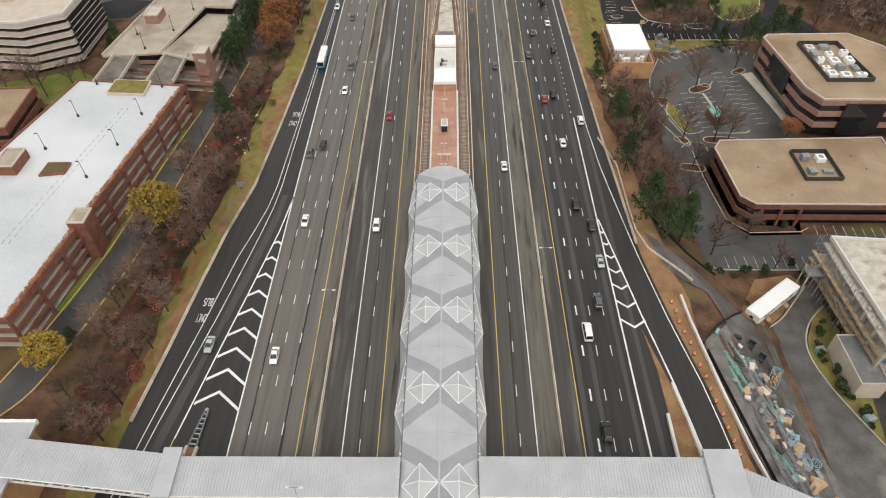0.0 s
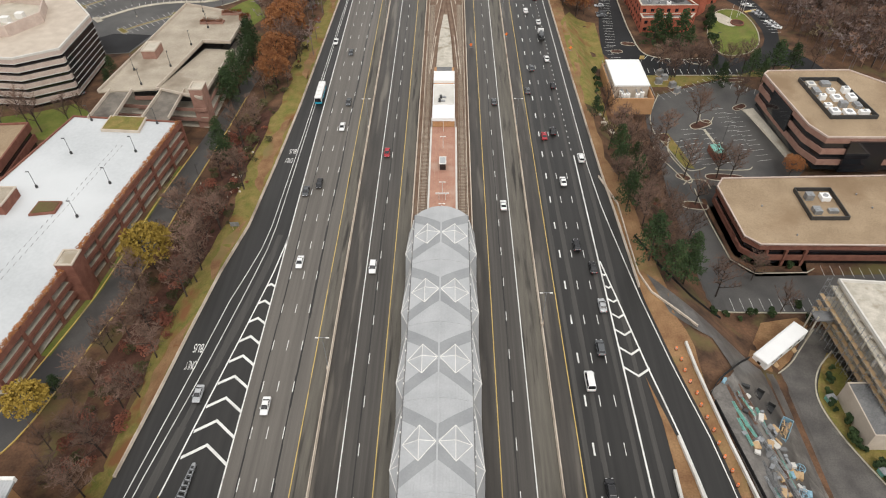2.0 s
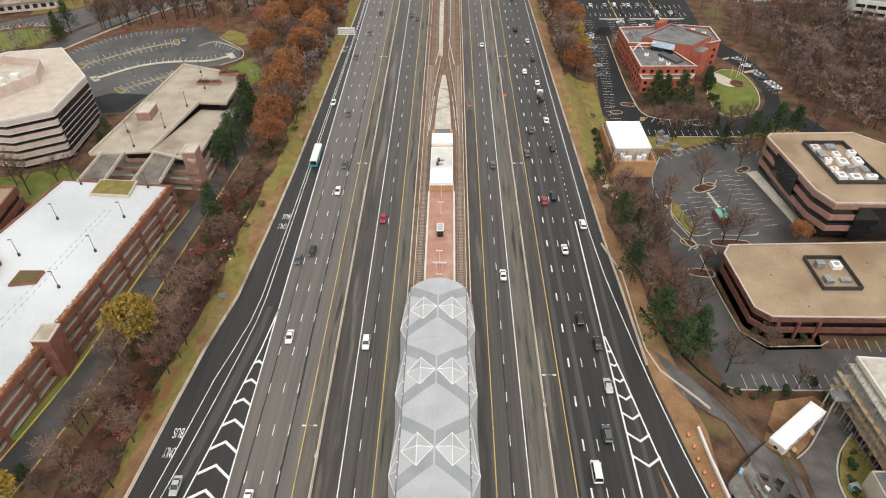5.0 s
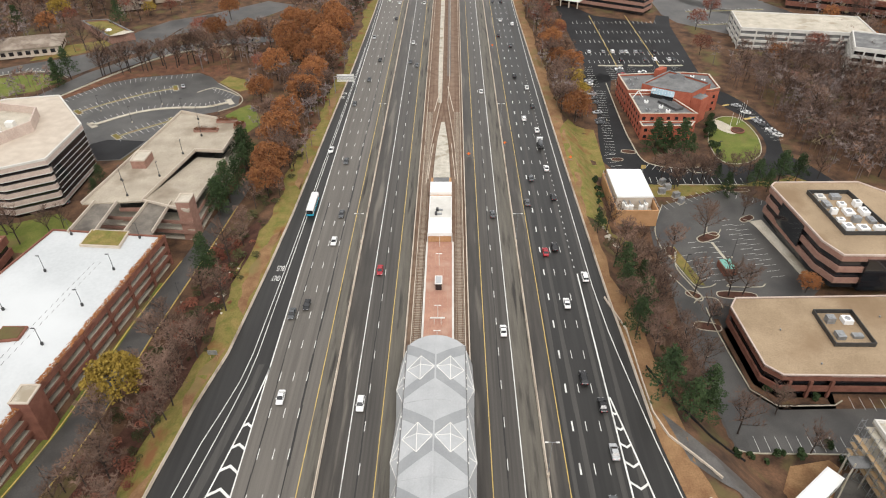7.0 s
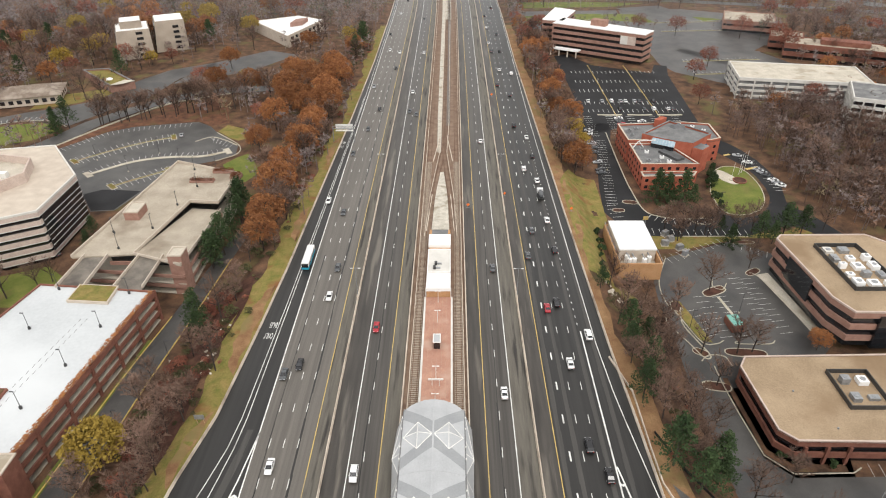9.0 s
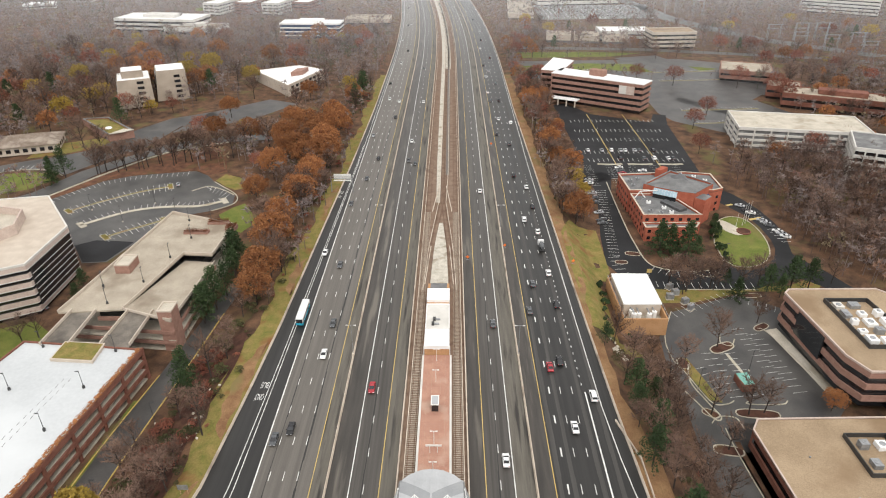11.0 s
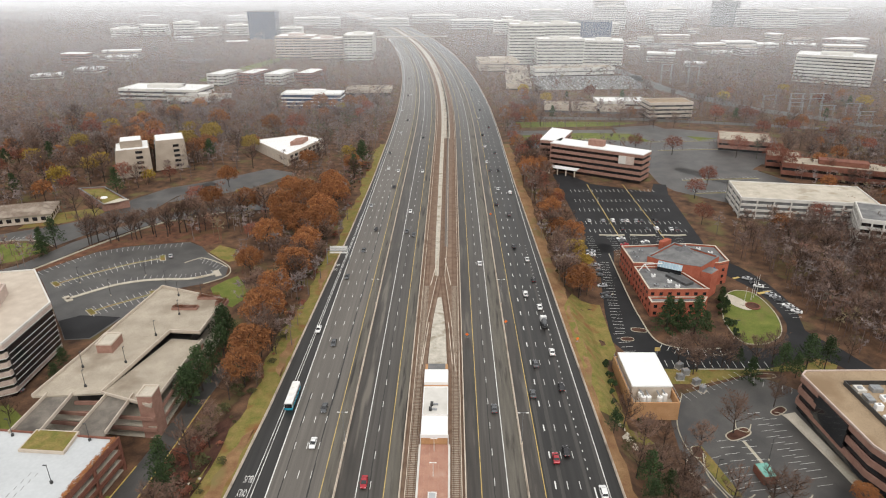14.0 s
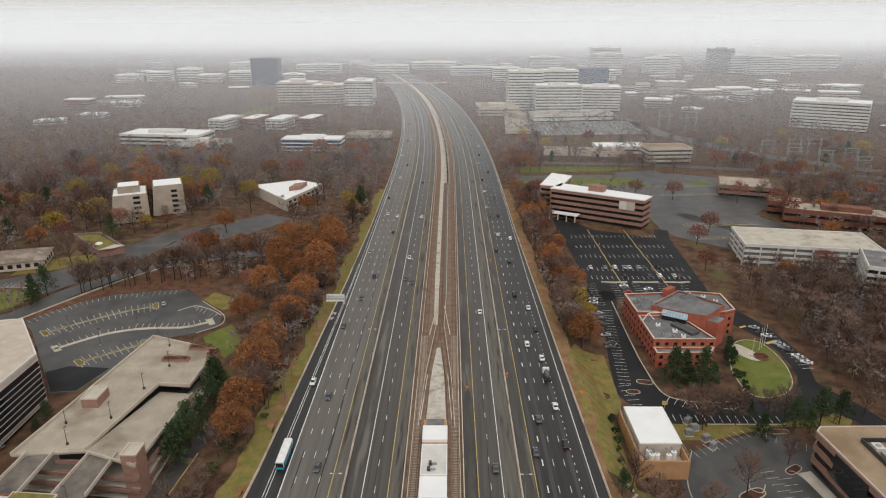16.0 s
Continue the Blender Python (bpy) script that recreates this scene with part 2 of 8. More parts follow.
# ---- building helpers ----
class Shape:
    """Collects corners and faces of one mesh."""

    def __init__(self):
        self.v, self.f = [], []

    def add(self, pts, faces):
        k = len(self.v)
        self.v += [tuple(p) for p in pts]
        self.f += [tuple(k + i for i in f) for f in faces]
        return self

    def box(self, x0, x1, y0, y1, z0, z1):
        return self.add([(x0, y0, z0), (x1, y0, z0), (x1, y1, z0), (x0, y1, z0), (x0, y0, z1), (x1, y0, z1), (x1, y1, z1), (x0, y1, z1)],
                        [(3, 2, 1, 0), (4, 5, 6, 7), (0, 1, 5, 4), (1, 2, 6, 5), (2, 3, 7, 6), (3, 0, 4, 7)])

    def prism(self, ring, z0, z1):
        """An upright block over a plan ring, counter-clockwise."""
        n = len(ring)
        return self.add([(x, y, z0) for x, y in ring] + [(x, y, z1) for x, y in ring],
                        [tuple(range(n - 1, -1, -1)), tuple(range(n, 2 * n))] + [(i, (i + 1) % n, n + (i + 1) % n, n + i) for i in range(n)])

    def loft(self, rings):
        n = len(rings[0])
        pts = [p for r in rings for p in r]
        faces = [tuple(range(n - 1, -1, -1)), tuple(range(n * (len(rings) - 1), n * len(rings)))]
        for k in range(len(rings) - 1):
            faces += [(k * n + i, k * n + (i + 1) % n, (k + 1) * n + (i + 1) % n, (k + 1) * n + i) for i in range(n)]
        return self.add(pts, faces)

    def tube(self, a, b, ra, rb=None, n=6):
        a, b = Vector(a), Vector(b)
        q = (b - a).to_track_quat("Z", "Y")
        rb = ra if rb is None else rb
        ring = lambda c, r: [c + q @ Vector((r * math.cos(2 * math.pi * i / n), r * math.sin(2 * math.pi * i / n), 0)) for i in range(n)]
        return self.loft([ring(a, ra), ring(b, rb)])

    def beam(self, a, b, w, t):
        """A square bar from a to b, w wide and t deep."""
        a, b = Vector(a), Vector(b)
        d = (b - a).normalized()
        s = d.cross(Vector((0, 0, 1)))
        s = s.normalized() if s.length > 1e-4 else Vector((1, 0, 0))
        u = s.cross(d)
        ring = lambda c: [c + s * (w / 2 * i) + u * (t / 2 * j) for i, j in ((-1, -1), (1, -1), (1, 1), (-1, 1))]
        return self.loft([ring(a), ring(b)])

    def wallring(self, ring, t, z0, z1):
        """A wall of thickness t inside a convex plan ring."""
        inner = shrink(ring, t)
        n = len(ring)
        pts = [(x, y, z) for z in (z0, z1) for r in (ring, inner) for x, y in r]
        faces = []
        for i in range(n):
            j = (i + 1) % n
            faces += [(i, j, 2 * n + j, 2 * n + i), (n + j, n + i, 3 * n + i, 3 * n + j), (2 * n + i, 2 * n + j, 3 * n + j, 3 * n + i), (j, i, n + i, n + j)]
        return self.add(pts, faces)


def shrink(ring, t):
    """A convex counter-clockwise ring moved inwards by t (outwards: minus)."""
    n, out = len(ring), []
    for i in range(n):
        p, q, r = (Vector(ring[k % n]) for k in (i - 1, i, i + 1))
        d1, d2 = (q - p).normalized(), (r - q).normalized()
        n1, n2 = Vector((-d1.y, d1.x)), Vector((-d2.y, d2.x))
        s = (n1 + n2) / max(0.2, 1 + n1.dot(n2))
        out.append(tuple(q + s * t))
    return out


def part(name, shape, material, parent=None, label="", smooth=False):
    me = bpy.data.meshes.new(name)
    if isinstance(shape, Shape):
        me.from_pydata(shape.v, [], shape.f)
    else:
        shape.to_mesh(me)
        shape.free()
    me.materials.append(material)
    if smooth:
        me.shade_smooth()
    ob = new(name, me)
    if parent is not None:
        ob.parent = parent
    return tagged(ob, label)


def thing(name, m, label, category, group="", kind=""):
    ob = tagged(new(name), label, category, group, kind)
    ob.matrix_basis = m
    return ob


def again(ob, parent, name, m=None, label=""):
    """One more piece on the same mesh."""
    o = new(name, ob.data)
    o.parent = parent
    if m is not None:
        o.matrix_basis = m
    return tagged(o, label)


def sstep(a, b, v):
    u = min(max((v - a) / (b - a), 0.0), 1.0)
    return u * u * (3 - 2 * u)


def ramp(v, pts):
    for (a, p), (b, q) in zip(pts, pts[1:]):
        if v <= b:
            return p + (q - p) * max(0.0, (v - a) / (b - a))
    return pts[-1][1]


# ---- the land ----
def bend(y):
    """How far the highway's line has swung to the left at y."""
    return -62.0 * max(0.0, (y - 520) / 780) ** 2 if y > 520 else 0.0


def land(x, y):
    """Height of the natural ground."""
    if x > 0:
        x0 = 54.5 + 11 * (1 - sstep(30, 75, y))
        x0 += (51 - 54.5) * sstep(150, 330, y)
        wide = ramp(y, ((-100, 27), (110, 27), (150, 13), (400, 16)))
        base = ramp(y, ((-100, -15), (60, -16), (110, -16), (140, -12.5), (175, -9.5), (230, -8), (300, -6), (420, -2), (550, 0)))
        return base * sstep(x0, x0 + wide, x)
    base = ramp(y, ((-100, -6), (260, -6), (330, -3), (450, 0)))
    return base * sstep(60, 78, -x)


def drape(name, ring, material, lift, parent=None, cell=4.0, label=""):
    """A sheet over the land inside a plan ring."""
    bm = bmesh.new()
    bm.faces.new([bm.verts.new((x, y, 0)) for x, y in ring])
    bmesh.ops.triangulate(bm, faces=bm.faces[:])
    for axis in (0, 1):
        lo, hi = min(p[axis] for p in ring), max(p[axis] for p in ring)
        k = math.ceil(lo / cell)
        while k * cell < hi:
            co, no = [0, 0, 0], [0, 0, 0]
            co[axis], no[axis] = k * cell, 1
            bmesh.ops.bisect_plane(bm, geom=bm.verts[:] + bm.edges[:] + bm.faces[:], plane_co=co, plane_no=no)
            k += 1
    for v in bm.verts:
        v.co.z = land(v.co.x, v.co.y) + lift
    bmesh.ops.recalc_face_normals(bm, faces=bm.faces[:])
    if sum(f.normal.z for f in bm.faces) < 0:
        bmesh.ops.reverse_faces(bm, faces=bm.faces[:])
    return part(name, bm, material, parent, label)


def strip(path, w, lift, shape, thick=0.0, step=4.0):
    """A flat or raised band along a plan path, following the land."""
    pts = []
    for (x0, y0), (x1, y1) in zip(path, path[1:]):
        n = max(1, math.ceil(math.hypot(x1 - x0, y1 - y0) / step))
        pts += [(x0 + (x1 - x0) * i / n, y0 + (y1 - y0) * i / n) for i in range(n)]
    pts.append(path[-1])
    rows = []
    for i, (x, y) in enumerate(pts):
        ax, ay = pts[max(0, i - 1)]
        bx, by = pts[min(len(pts) - 1, i + 1)]
        d = math.hypot(bx - ax, by - ay) or 1
        nx, ny = (by - ay) / d * w / 2, -(bx - ax) / d * w / 2
        z = land(x, y)
        if thick:
            rows.append([(x - nx, y - ny, z + lift - 0.3), (x + nx, y + ny, z + lift - 0.3), (x + nx, y + ny, z + lift + thick), (x - nx, y - ny, z + lift + thick)])
        else:
            rows.append([(x - nx, y - ny, z + lift), (x + nx, y + ny, z + lift)])
    if thick:
        return shape.loft(rows)
    k = [p for r in rows for p in r]
    return shape.add(k, [(2 * i, 2 * i + 1, 2 * i + 3, 2 * i + 2) for i in range(len(rows) - 1)])


def curve(pts, n=6):
    """A smooth path through plan points."""
    out = []
    for i in range(len(pts) - 1):
        p = [Vector(pts[min(max(i + k, 0), len(pts) - 1)]) for k in (-1, 0, 1, 2)]
        for j in range(n):
            t = j / n
            out.append(tuple(0.5 * (2 * p[1] + (p[2] - p[0]) * t + (2 * p[0] - 5 * p[1] + 4 * p[2] - p[3]) * t * t + (3 * p[1] - p[0] - 3 * p[2] + p[3]) * t ** 3)))
    return out + [tuple(pts[-1])]


def grid_lines(near, far, fine, grow):
    out, step = [0.0], fine
    while out[-1] < far:
        if out[-1] >= near:
            step *= grow
        out.append(out[-1] + step)
    return out


def build_land():
    xs = grid_lines(240, 3200, 4, 1.25)
    xs = [-x for x in reversed(xs[1:])] + xs
    ys = [-y for y in reversed(grid_lines(100, 900, 4, 1.6)[1:])] + grid_lines(480, 4200, 4, 1.2)
    s = Shape()
    s.v = []
    for y in ys:
        for x in xs:
            z = land(x, y) - (0.5 if -49 < x - bend(y) < 49 else 0.0)
            s.v.append((x, y, z - 0.02))
    w = len(xs)
    s.f = [(j * w + i, j * w + i + 1, (j + 1) * w + i + 1, (j + 1) * w + i) for j in range(len(ys) - 1) for i in range(w - 1)]
    return tagged(part("ground", s, LITTER, smooth=True), "leaf-strewn winter ground with dry grass", "ground", kind="structure")


build_land()


# ---- highway ----
LEFT_EDGE = ((-200, -80), (-5, -68.3), (20, -65.3), (39, -63.4), (60, -61.0), (80, -57.5), (116, -55.2), (150, -53.6), (236, -51.4), (300, -49.6), (400, -48), (2600, -48))
RIGHT_EDGE = ((-200, 104), (-12, 63.5), (7, 61.6), (29, 57.6), (52, 54.4), (87, 53.4), (104, 52.6), (190, 51), (300, 49.5), (400, 48), (2600, 46))
STOPS = [-200] + [-190 + 10 * i for i in range(75)] + [580 + 30 * i for i in range(68)]


def edge(table):
    return lambda y: ramp(y, table)


def fixed(x):
    return lambda y: x


def band(shape, a, b, y0, y1, z):
    """A flat strip of road between two lines a(y) and b(y)."""
    ys = [y0] + [y for y in STOPS if y0 < y < y1] + [y1]
    pts = [p for y in ys for p in ((a(y) + bend(y), y, z), (b(y) + bend(y), y, z))]
    return shape.add(pts, [(2 * i, 2 * i + 1, 2 * i + 3, 2 * i + 2) for i in range(len(ys) - 1)])


def line(shape, x, y0, y1, w=0.25, z=0.012):
    f = x if callable(x) else fixed(x)
    return band(shape, lambda y: f(y) - w / 2, lambda y: f(y) + w / 2, y0, y1, z)


FAR = 2400
highway = thing("highway", pose(0, 0, 0), "wide divided asphalt highway with worn and fresh lanes", "highway", kind="structure")
for nm, a, b, mat in (("exit_lane", edge(LEFT_EDGE), fixed(-44.4), ASPHALT_DARK), ("main_lanes", fixed(-44.4), fixed(-29.8), ASPHALT_GREY),
                      ("shoulder", fixed(-29.8), fixed(-25.9), CONCRETE_LANE), ("side_lane", fixed(-25.9), fixed(-20.2), ASPHALT_TAR),
                      ("side_lane", fixed(-20.2), fixed(-12.6), ASPHALT_BROWN), ("shoulder", fixed(-12.6), fixed(-8.7), CONCRETE_LANE),
                      ("shoulder", fixed(9.7), fixed(13.8), ASPHALT_TAR), ("side_lane", fixed(13.8), fixed(21.1), ASPHALT_BROWN),
                      ("shoulder", fixed(21.1), fixed(26.4), CONCRETE_LANE), ("shoulder", fixed(26.4), fixed(31.0), ASPHALT_TAR),
                      ("main_lanes", fixed(31.0), fixed(44.6), ASPHALT_DARK), ("entry_lane", fixed(44.6), edge(RIGHT_EDGE), ASPHALT_DARK)):
    part(nm, band(Shape(), a, b, -200, FAR, 0.0), mat, highway)
def gore_left(y):
    return ramp(y, ((-60, -63), (-5, -56.8), (23, -52.1), (41, -49), (62, -45.6), (75, -44.4)))


def ramp_line(y):
    return ramp(y, ((-80, 63), (-6.6, 55.8), (13, 53.3), (28, 50.6), (50, 47.4), (66, 44.9)))


def exit_rumble(y):
    return ramp(y, ((-60, -70), (-5, -62.2), (29, -55.8), (50, -52.4), (67, -49.8), (77, -48.9), (126, -48.1), (300, -45.8), (2400, -45.8)))


# darker seam between worn lanes and light wheel tracks, sealed cracks
seams = Shape()
for x, y0, y1 in ((-33.4, -100, 420), (-41.2, -30, 160), (-16.9, -40, 300), (-44.9, 60, 300), (17.3, -40, 260)):
    for k in range(int((y1 - y0) / 9)):
        w = random.uniform(0.12, 0.4) * (1.5 if x == -33.4 else 1)
        line(seams, x + 0.12 * math.sin(k * 0.9), y0 + 9 * k, y0 + 9 * k + 9.0, w, 0.006)
tagged(part("crack_sealing", seams, ASPHALT_DARK, highway), "dark sealed seams", kind="stuff")
wear = Shape()
for x in (32.4, 35.9, 43.0, 47.6):
    for k in range(60):
        line(wear, x + random.uniform(-0.06, 0.06), -60 + 8 * k, -52 + 8 * k, random.uniform(1.0, 1.35), 0.006)
for k in range(30):
    y = -60 + 8 * k
    if y < 70:
        mid = lambda v: exit_rumble(v) * 0.55 + gore_left(v) * 0.45
        line(wear, mid, y, y + 8, random.uniform(1.4, 2.2), 0.006)
tagged(part("wheel_track", wear, WORN_TRACK, highway), "paler worn wheel tracks", kind="stuff")


paint = Shape()
line(paint, -44.4, -80, FAR, 0.32)
line(paint, gore_left, -4, 75, 0.35)
line(paint, exit_rumble, -70, FAR, 0.2)
line(paint, lambda y: exit_rumble(y) - ramp(y, ((-5, 1.7), (30, 2.7), (50, 3.0), (68, 1.7), (78, 1.4), (130, 0.9), (300, 0.5))), -70, 330, 0.2)
line(paint, -20.2, -80, FAR, 0.25)
line(paint, 21.1, -80, FAR, 0.25)
line(paint, 44.7, -80, 116, 0.4)
line(paint, ramp_line, -10, 65, 0.4)
line(paint, lambda y: ramp(y, ((-60, 66), (-11, 62.3), (7, 60.6), (29, 56.6), (52, 53.3), (87, 49.6), (110, 48.4), (300, 46.6), (2400, 45))), -70, FAR, 0.25)
part("edge_line", paint, PAINT, highway)
paint = Shape()
for x, y0, y1 in ((-29.9, -80, FAR), (-12.7, -80, FAR), (13.9, -80, FAR), (31.1, -80, FAR), (lambda y: gore_left(y) - 0.1, -60, -4), (lambda y: ramp_line(y), -70, -10)):
    line(paint, x, y0, y1, 0.22)
part("yellow_line", paint, PAINT_YELLOW, highway)
# lane dashes, 3.05 m long every 12.19 m
dash = part("lane_dash", Shape().box(-0.09, 0.09, -3.05, 0, 0.0, 0.014), PAINT, highway)
wide_dash = part("lane_dash", Shape().box(-0.2, 0.2, -3.05, 0, 0.0, 0.014), PAINT, highway)
dash.location, wide_dash.location = (-33.7, 0, 0), (34.2, -3.6, 0)
far_dash = Shape()
for x, y0 in ((-40.9, 0), (-37.3, 0), (-33.7, 0), (-16.6, -4), (17.6, -2.5), (34.2, -3.6), (37.5, -3.6), (40.95, -3.6)):
    for k in range(-5, 110):
        y = y0 + 12.19 * k
        if (x, k) in ((-33.7, 0), (34.2, 0)):
            continue
        if k < 27:
            again(wide_dash if x == 34.2 else dash, highway, "lane_dash", pose(x, y, 0))
        else:
            far_dash.box(x - 0.12 + bend(y), x + 0.12 + bend(y), y - 3.05, y, 0, 0.014)
short = part("short_dash", Shape().box(-0.12, 0.12, -0.95, 0, 0.0, 0.014), PAINT, highway)
short.location = (44.2, 120, 0)
for k in range(1, 46):
    again(short, highway, "short_dash", pose(44.2 - 0.012 * k, 120 + 3.7 * k, 0))
tagged(part("far_lane_dash", far_dash, PAINT, highway), "distant white lane dashes", kind="stuff")
# chevrons in the gores
for k in range(10):
    y = 56.0 - 6.05 * k
    if k > 8:
        continue
    a, b, apex = gore_left(y - 0.4), -44.5, (gore_left(y) * 0.53 - 44.4 * 0.47)
    drop_a, drop_b = (apex - a) * 0.62, (b - apex) * 0.85
    s = Shape()
    for x0, d0, x1, d1 in ((a, drop_a, apex, 0), (apex, 0, b, drop_b)):
        s.add([(x0, y - d0 - 0.42, 0.016), (x1, y - d1 - 0.42, 0.016), (x1, y - d1 + 0.42, 0.016), (x0, y - d0 + 0.42, 0.016)], [(0, 1, 2, 3)])
    part("chevron", s, PAINT, highway)
for k in range(7):
    y = 59.5 - 4.6 * k - 0.16 * k * k
    a, b = 44.8, ramp_line(y)
    apex = a * 0.5 + b * 0.5
    s = Shape()
    for x0, d0, x1, d1 in ((a, (apex - a) * 0.85, apex, 0), (apex, 0, b, (b - apex) * 0.7)):
        s.add([(x0, y + d0 - 0.35, 0.016), (x1, y + d1 - 0.35, 0.016), (x1, y + d1 + 0.35, 0.016), (x0, y + d0 + 0.35, 0.016)], [(0, 1, 2, 3)])
    part("chevron", s, PAINT, highway)


def letters(word, x, y, w, l):
    cu = bpy.data.curves.new("road_letters", "FONT")
    cu.body, cu.align_x, cu.extrude = word, "CENTER", 0.004
    ob = new("road_letters", cu)
    me = bpy.data.meshes.new_from_object(ob.evaluated_get(bpy.context.evaluated_depsgraph_get()))
    bpy.data.objects.remove(ob)
    me.materials.append(PAINT)
    o = new("road_word", me)
    o.parent = highway
    size = max(v.co.x for v in me.vertices) - min(v.co.x for v in me.vertices)
    o.matrix_basis = pose(x, y + l / 2, 0.012, 0, 0, 180) @ Matrix.Diagonal((w / size, l / 0.72, 1, 1))


for x, y in ((-59.3, 34.0), (-50.8, 118.4), (-49.3, 262)):
    letters("BUS", x, y, 2.3, 2.8)
    letters("ONLY", x - 0.4, y - 5.2, 2.6, 2.8)


def barrier(name, x, y0, y1, label, height=0.85, base=0.6, top=0.2, mat=JERSEY):
    """A concrete safety barrier along the road."""
    f = x if callable(x) else fixed(x)
    ys = [y0] + [y for y in STOPS if y0 < y < y1] + [y1]
    prof = ((-base / 2, 0), (base / 2, 0), (base / 2, 0.08), (top / 2 + 0.05, 0.35), (top / 2, height), (-top / 2, height), (-top / 2 - 0.05, 0.35), (-base / 2, 0.08))
    ob = part(name, Shape().loft([[(f(y) + bend(y) + px, y, pz) for px, pz in prof] for y in ys]), mat)
    return tagged(ob, label, "barrier")


for x in (-26.1, 26.5):
    barrier("concrete_barrier", x, -120, FAR, "long cream concrete barrier between highway lanes")
for x in (-8.4, 9.6):
    barrier("track_wall", x, -60, FAR, "low pale concrete wall beside the railway", 1.3, 0.4, 0.3)
barrier("roadside_barrier", lambda y: ramp(y, LEFT_EDGE) + 0.3, 0, FAR, "pale concrete barrier along the road edge", 0.8)
barrier("roadside_barrier", lambda y: ramp(y, RIGHT_EDGE) - 0.3, 55, FAR, "pale concrete barrier along the road edge", 0.8)

# ---- verges ----
verge = lambda name, a, b, y0, y1, mat, lab: tagged(drape(name, [(a(y), y) for y in range(y0, y1 + 1, 2 if y1 - y0 < 60 else 5)] + [(b(y), y) for y in range(y1, y0 - 1, -2 if y1 - y0 < 60 else -5)], mat, 0.05 if y1 - y0 > 200 else 0.075), lab, "verge", kind="structure")
verge("grass_verge", lambda y: ramp(y, LEFT_EDGE) - 9.0 + 3.6 * sstep(120, 300, y) + 1.6 * math.sin(y * 0.09) + 0.9 * math.sin(y * 0.31), lambda y: ramp(y, LEFT_EDGE) + 0.2, -60, 500, GRASS, "yellowing grass verge beside the highway")
verge("clay_verge", lambda y: ramp(y, RIGHT_EDGE) - 0.2, lambda y: ramp(y, RIGHT_EDGE) + 2.4 + 3.2 * sstep(140, 220, y) + 4.6 * sstep(18, 34, y) * (1 - sstep(95, 120, y)) + 0.8 * math.sin(y * 0.11) + 0.5 * math.sin(y * 0.37), -60, 500, EMBANK, "reddish bare verge beside the highway")

for y0, y1, w in ((14, 44, 4.2), (58, 82, 3.6), (96, 140, 4.4), (168, 196, 3.2), (236, 270, 3.0)):
    verge("leafy_patch", lambda y: ramp(y, LEFT_EDGE) - 1.2 - w * math.sin(math.pi * (y - y0) / (y1 - y0)) ** 0.6 - 0.5 * math.sin(y * 0.7), lambda y: ramp(y, LEFT_EDGE) - 1.0 - 0.4 * math.sin(y * 0.5), y0, y1, EMBANK, "orange-brown fallen leaves on the verge")
verge("shrub_bed", lambda y: ramp(y, ((0, -88), (60, -80.5), (100, -79), (150, -75))) + 1.2 * math.sin(y * 0.13), lambda y: ramp(y, LEFT_EDGE) - 9.5 + 1.4 * math.sin(y * 0.11), 4, 148, MULCH, "dark red-brown leaf mulch under the shrubs")

# ---- station ----
AX = 0.6
track_bed = thing("track_bed", pose(0, 0, 0), "rusty ballast bed of the railway in the median", "track bed", kind="structure")
part("ballast", band(Shape(), fixed(-8.2), fixed(9.4), -60, FAR, -0.15), BALLAST, track_bed)
part("gravel_bed", band(Shape(), lambda y: AX - ramp(y, ((172, 3.6), (205, 2.6), (228, 0.8))), lambda y: AX + ramp(y, ((172, 3.6), (205, 2.6), (228, 0.8))), 168, 228, 0.25), GRAVEL, track_bed)
part("concrete_walk", band(Shape(), lambda y: AX - 2.6 - ramp(y, ((250, 0), (300, 0.6), (480, 1))), lambda y: AX - 0.8, 250, 520, 0.05), GRAVEL, track_bed)
part("grey_bed", band(Shape(), fixed(AX + 1.6), fixed(AX + 3.4), 285, 900, 0.0), ASPHALT_GREY, track_bed)
part("pale_bed", band(Shape(), fixed(-3), fixed(4.5), 520, FAR, 0.0), GRAVEL, track_bed)


def railway(name, path, label, ties=True):
    """path: x along y of the track's middle."""
    tr = thing(name, pose(0, 0, 0), label, "railway track")
    for g in (-0.75, 0.75):
        s = Shape()
        ys = [path[0][0]] + [y for y in STOPS if path[0][0] < y < path[-1][0]] + [path[-1][0]]
        s.loft([[(ramp(y, path) + bend(y) + g + a, y, b) for a, b in ((-0.07, -0.1), (0.07, -0.1), (0.05, 0.12), (-0.05, 0.12))] for y in ys])
        part("rail", s, RUST, tr)
    s = Shape()
    ys = [path[0][0]] + [y for y in STOPS if path[0][0] < y < path[-1][0]] + [path[-1][0]]
    side = 1.45 if ramp(100, path) > 0 else -1.45
    s.loft([[(ramp(y, path) + bend(y) + side + a, y, b) for a, b in ((-0.13, 0.05), (0.13, 0.05), (0.13, 0.28), (-0.13, 0.28))] for y in ys])
    part("contact_rail", s, JERSEY, tr, "pale cover over the third rail")
    if ties:
        tie = None
        y = 66.0
        while y < 240:
            if tie is None:
                tie = part("tie", Shape().box(-1.25, 1.25, -0.16, 0.16, -0.16, -0.02), TIE, tr)
                tie.location = (ramp(y, path), y, 0)
            else:
                again(tie, tr, "tie", pose(ramp(y, path), y, 0))
            y += 0.76
    return tr


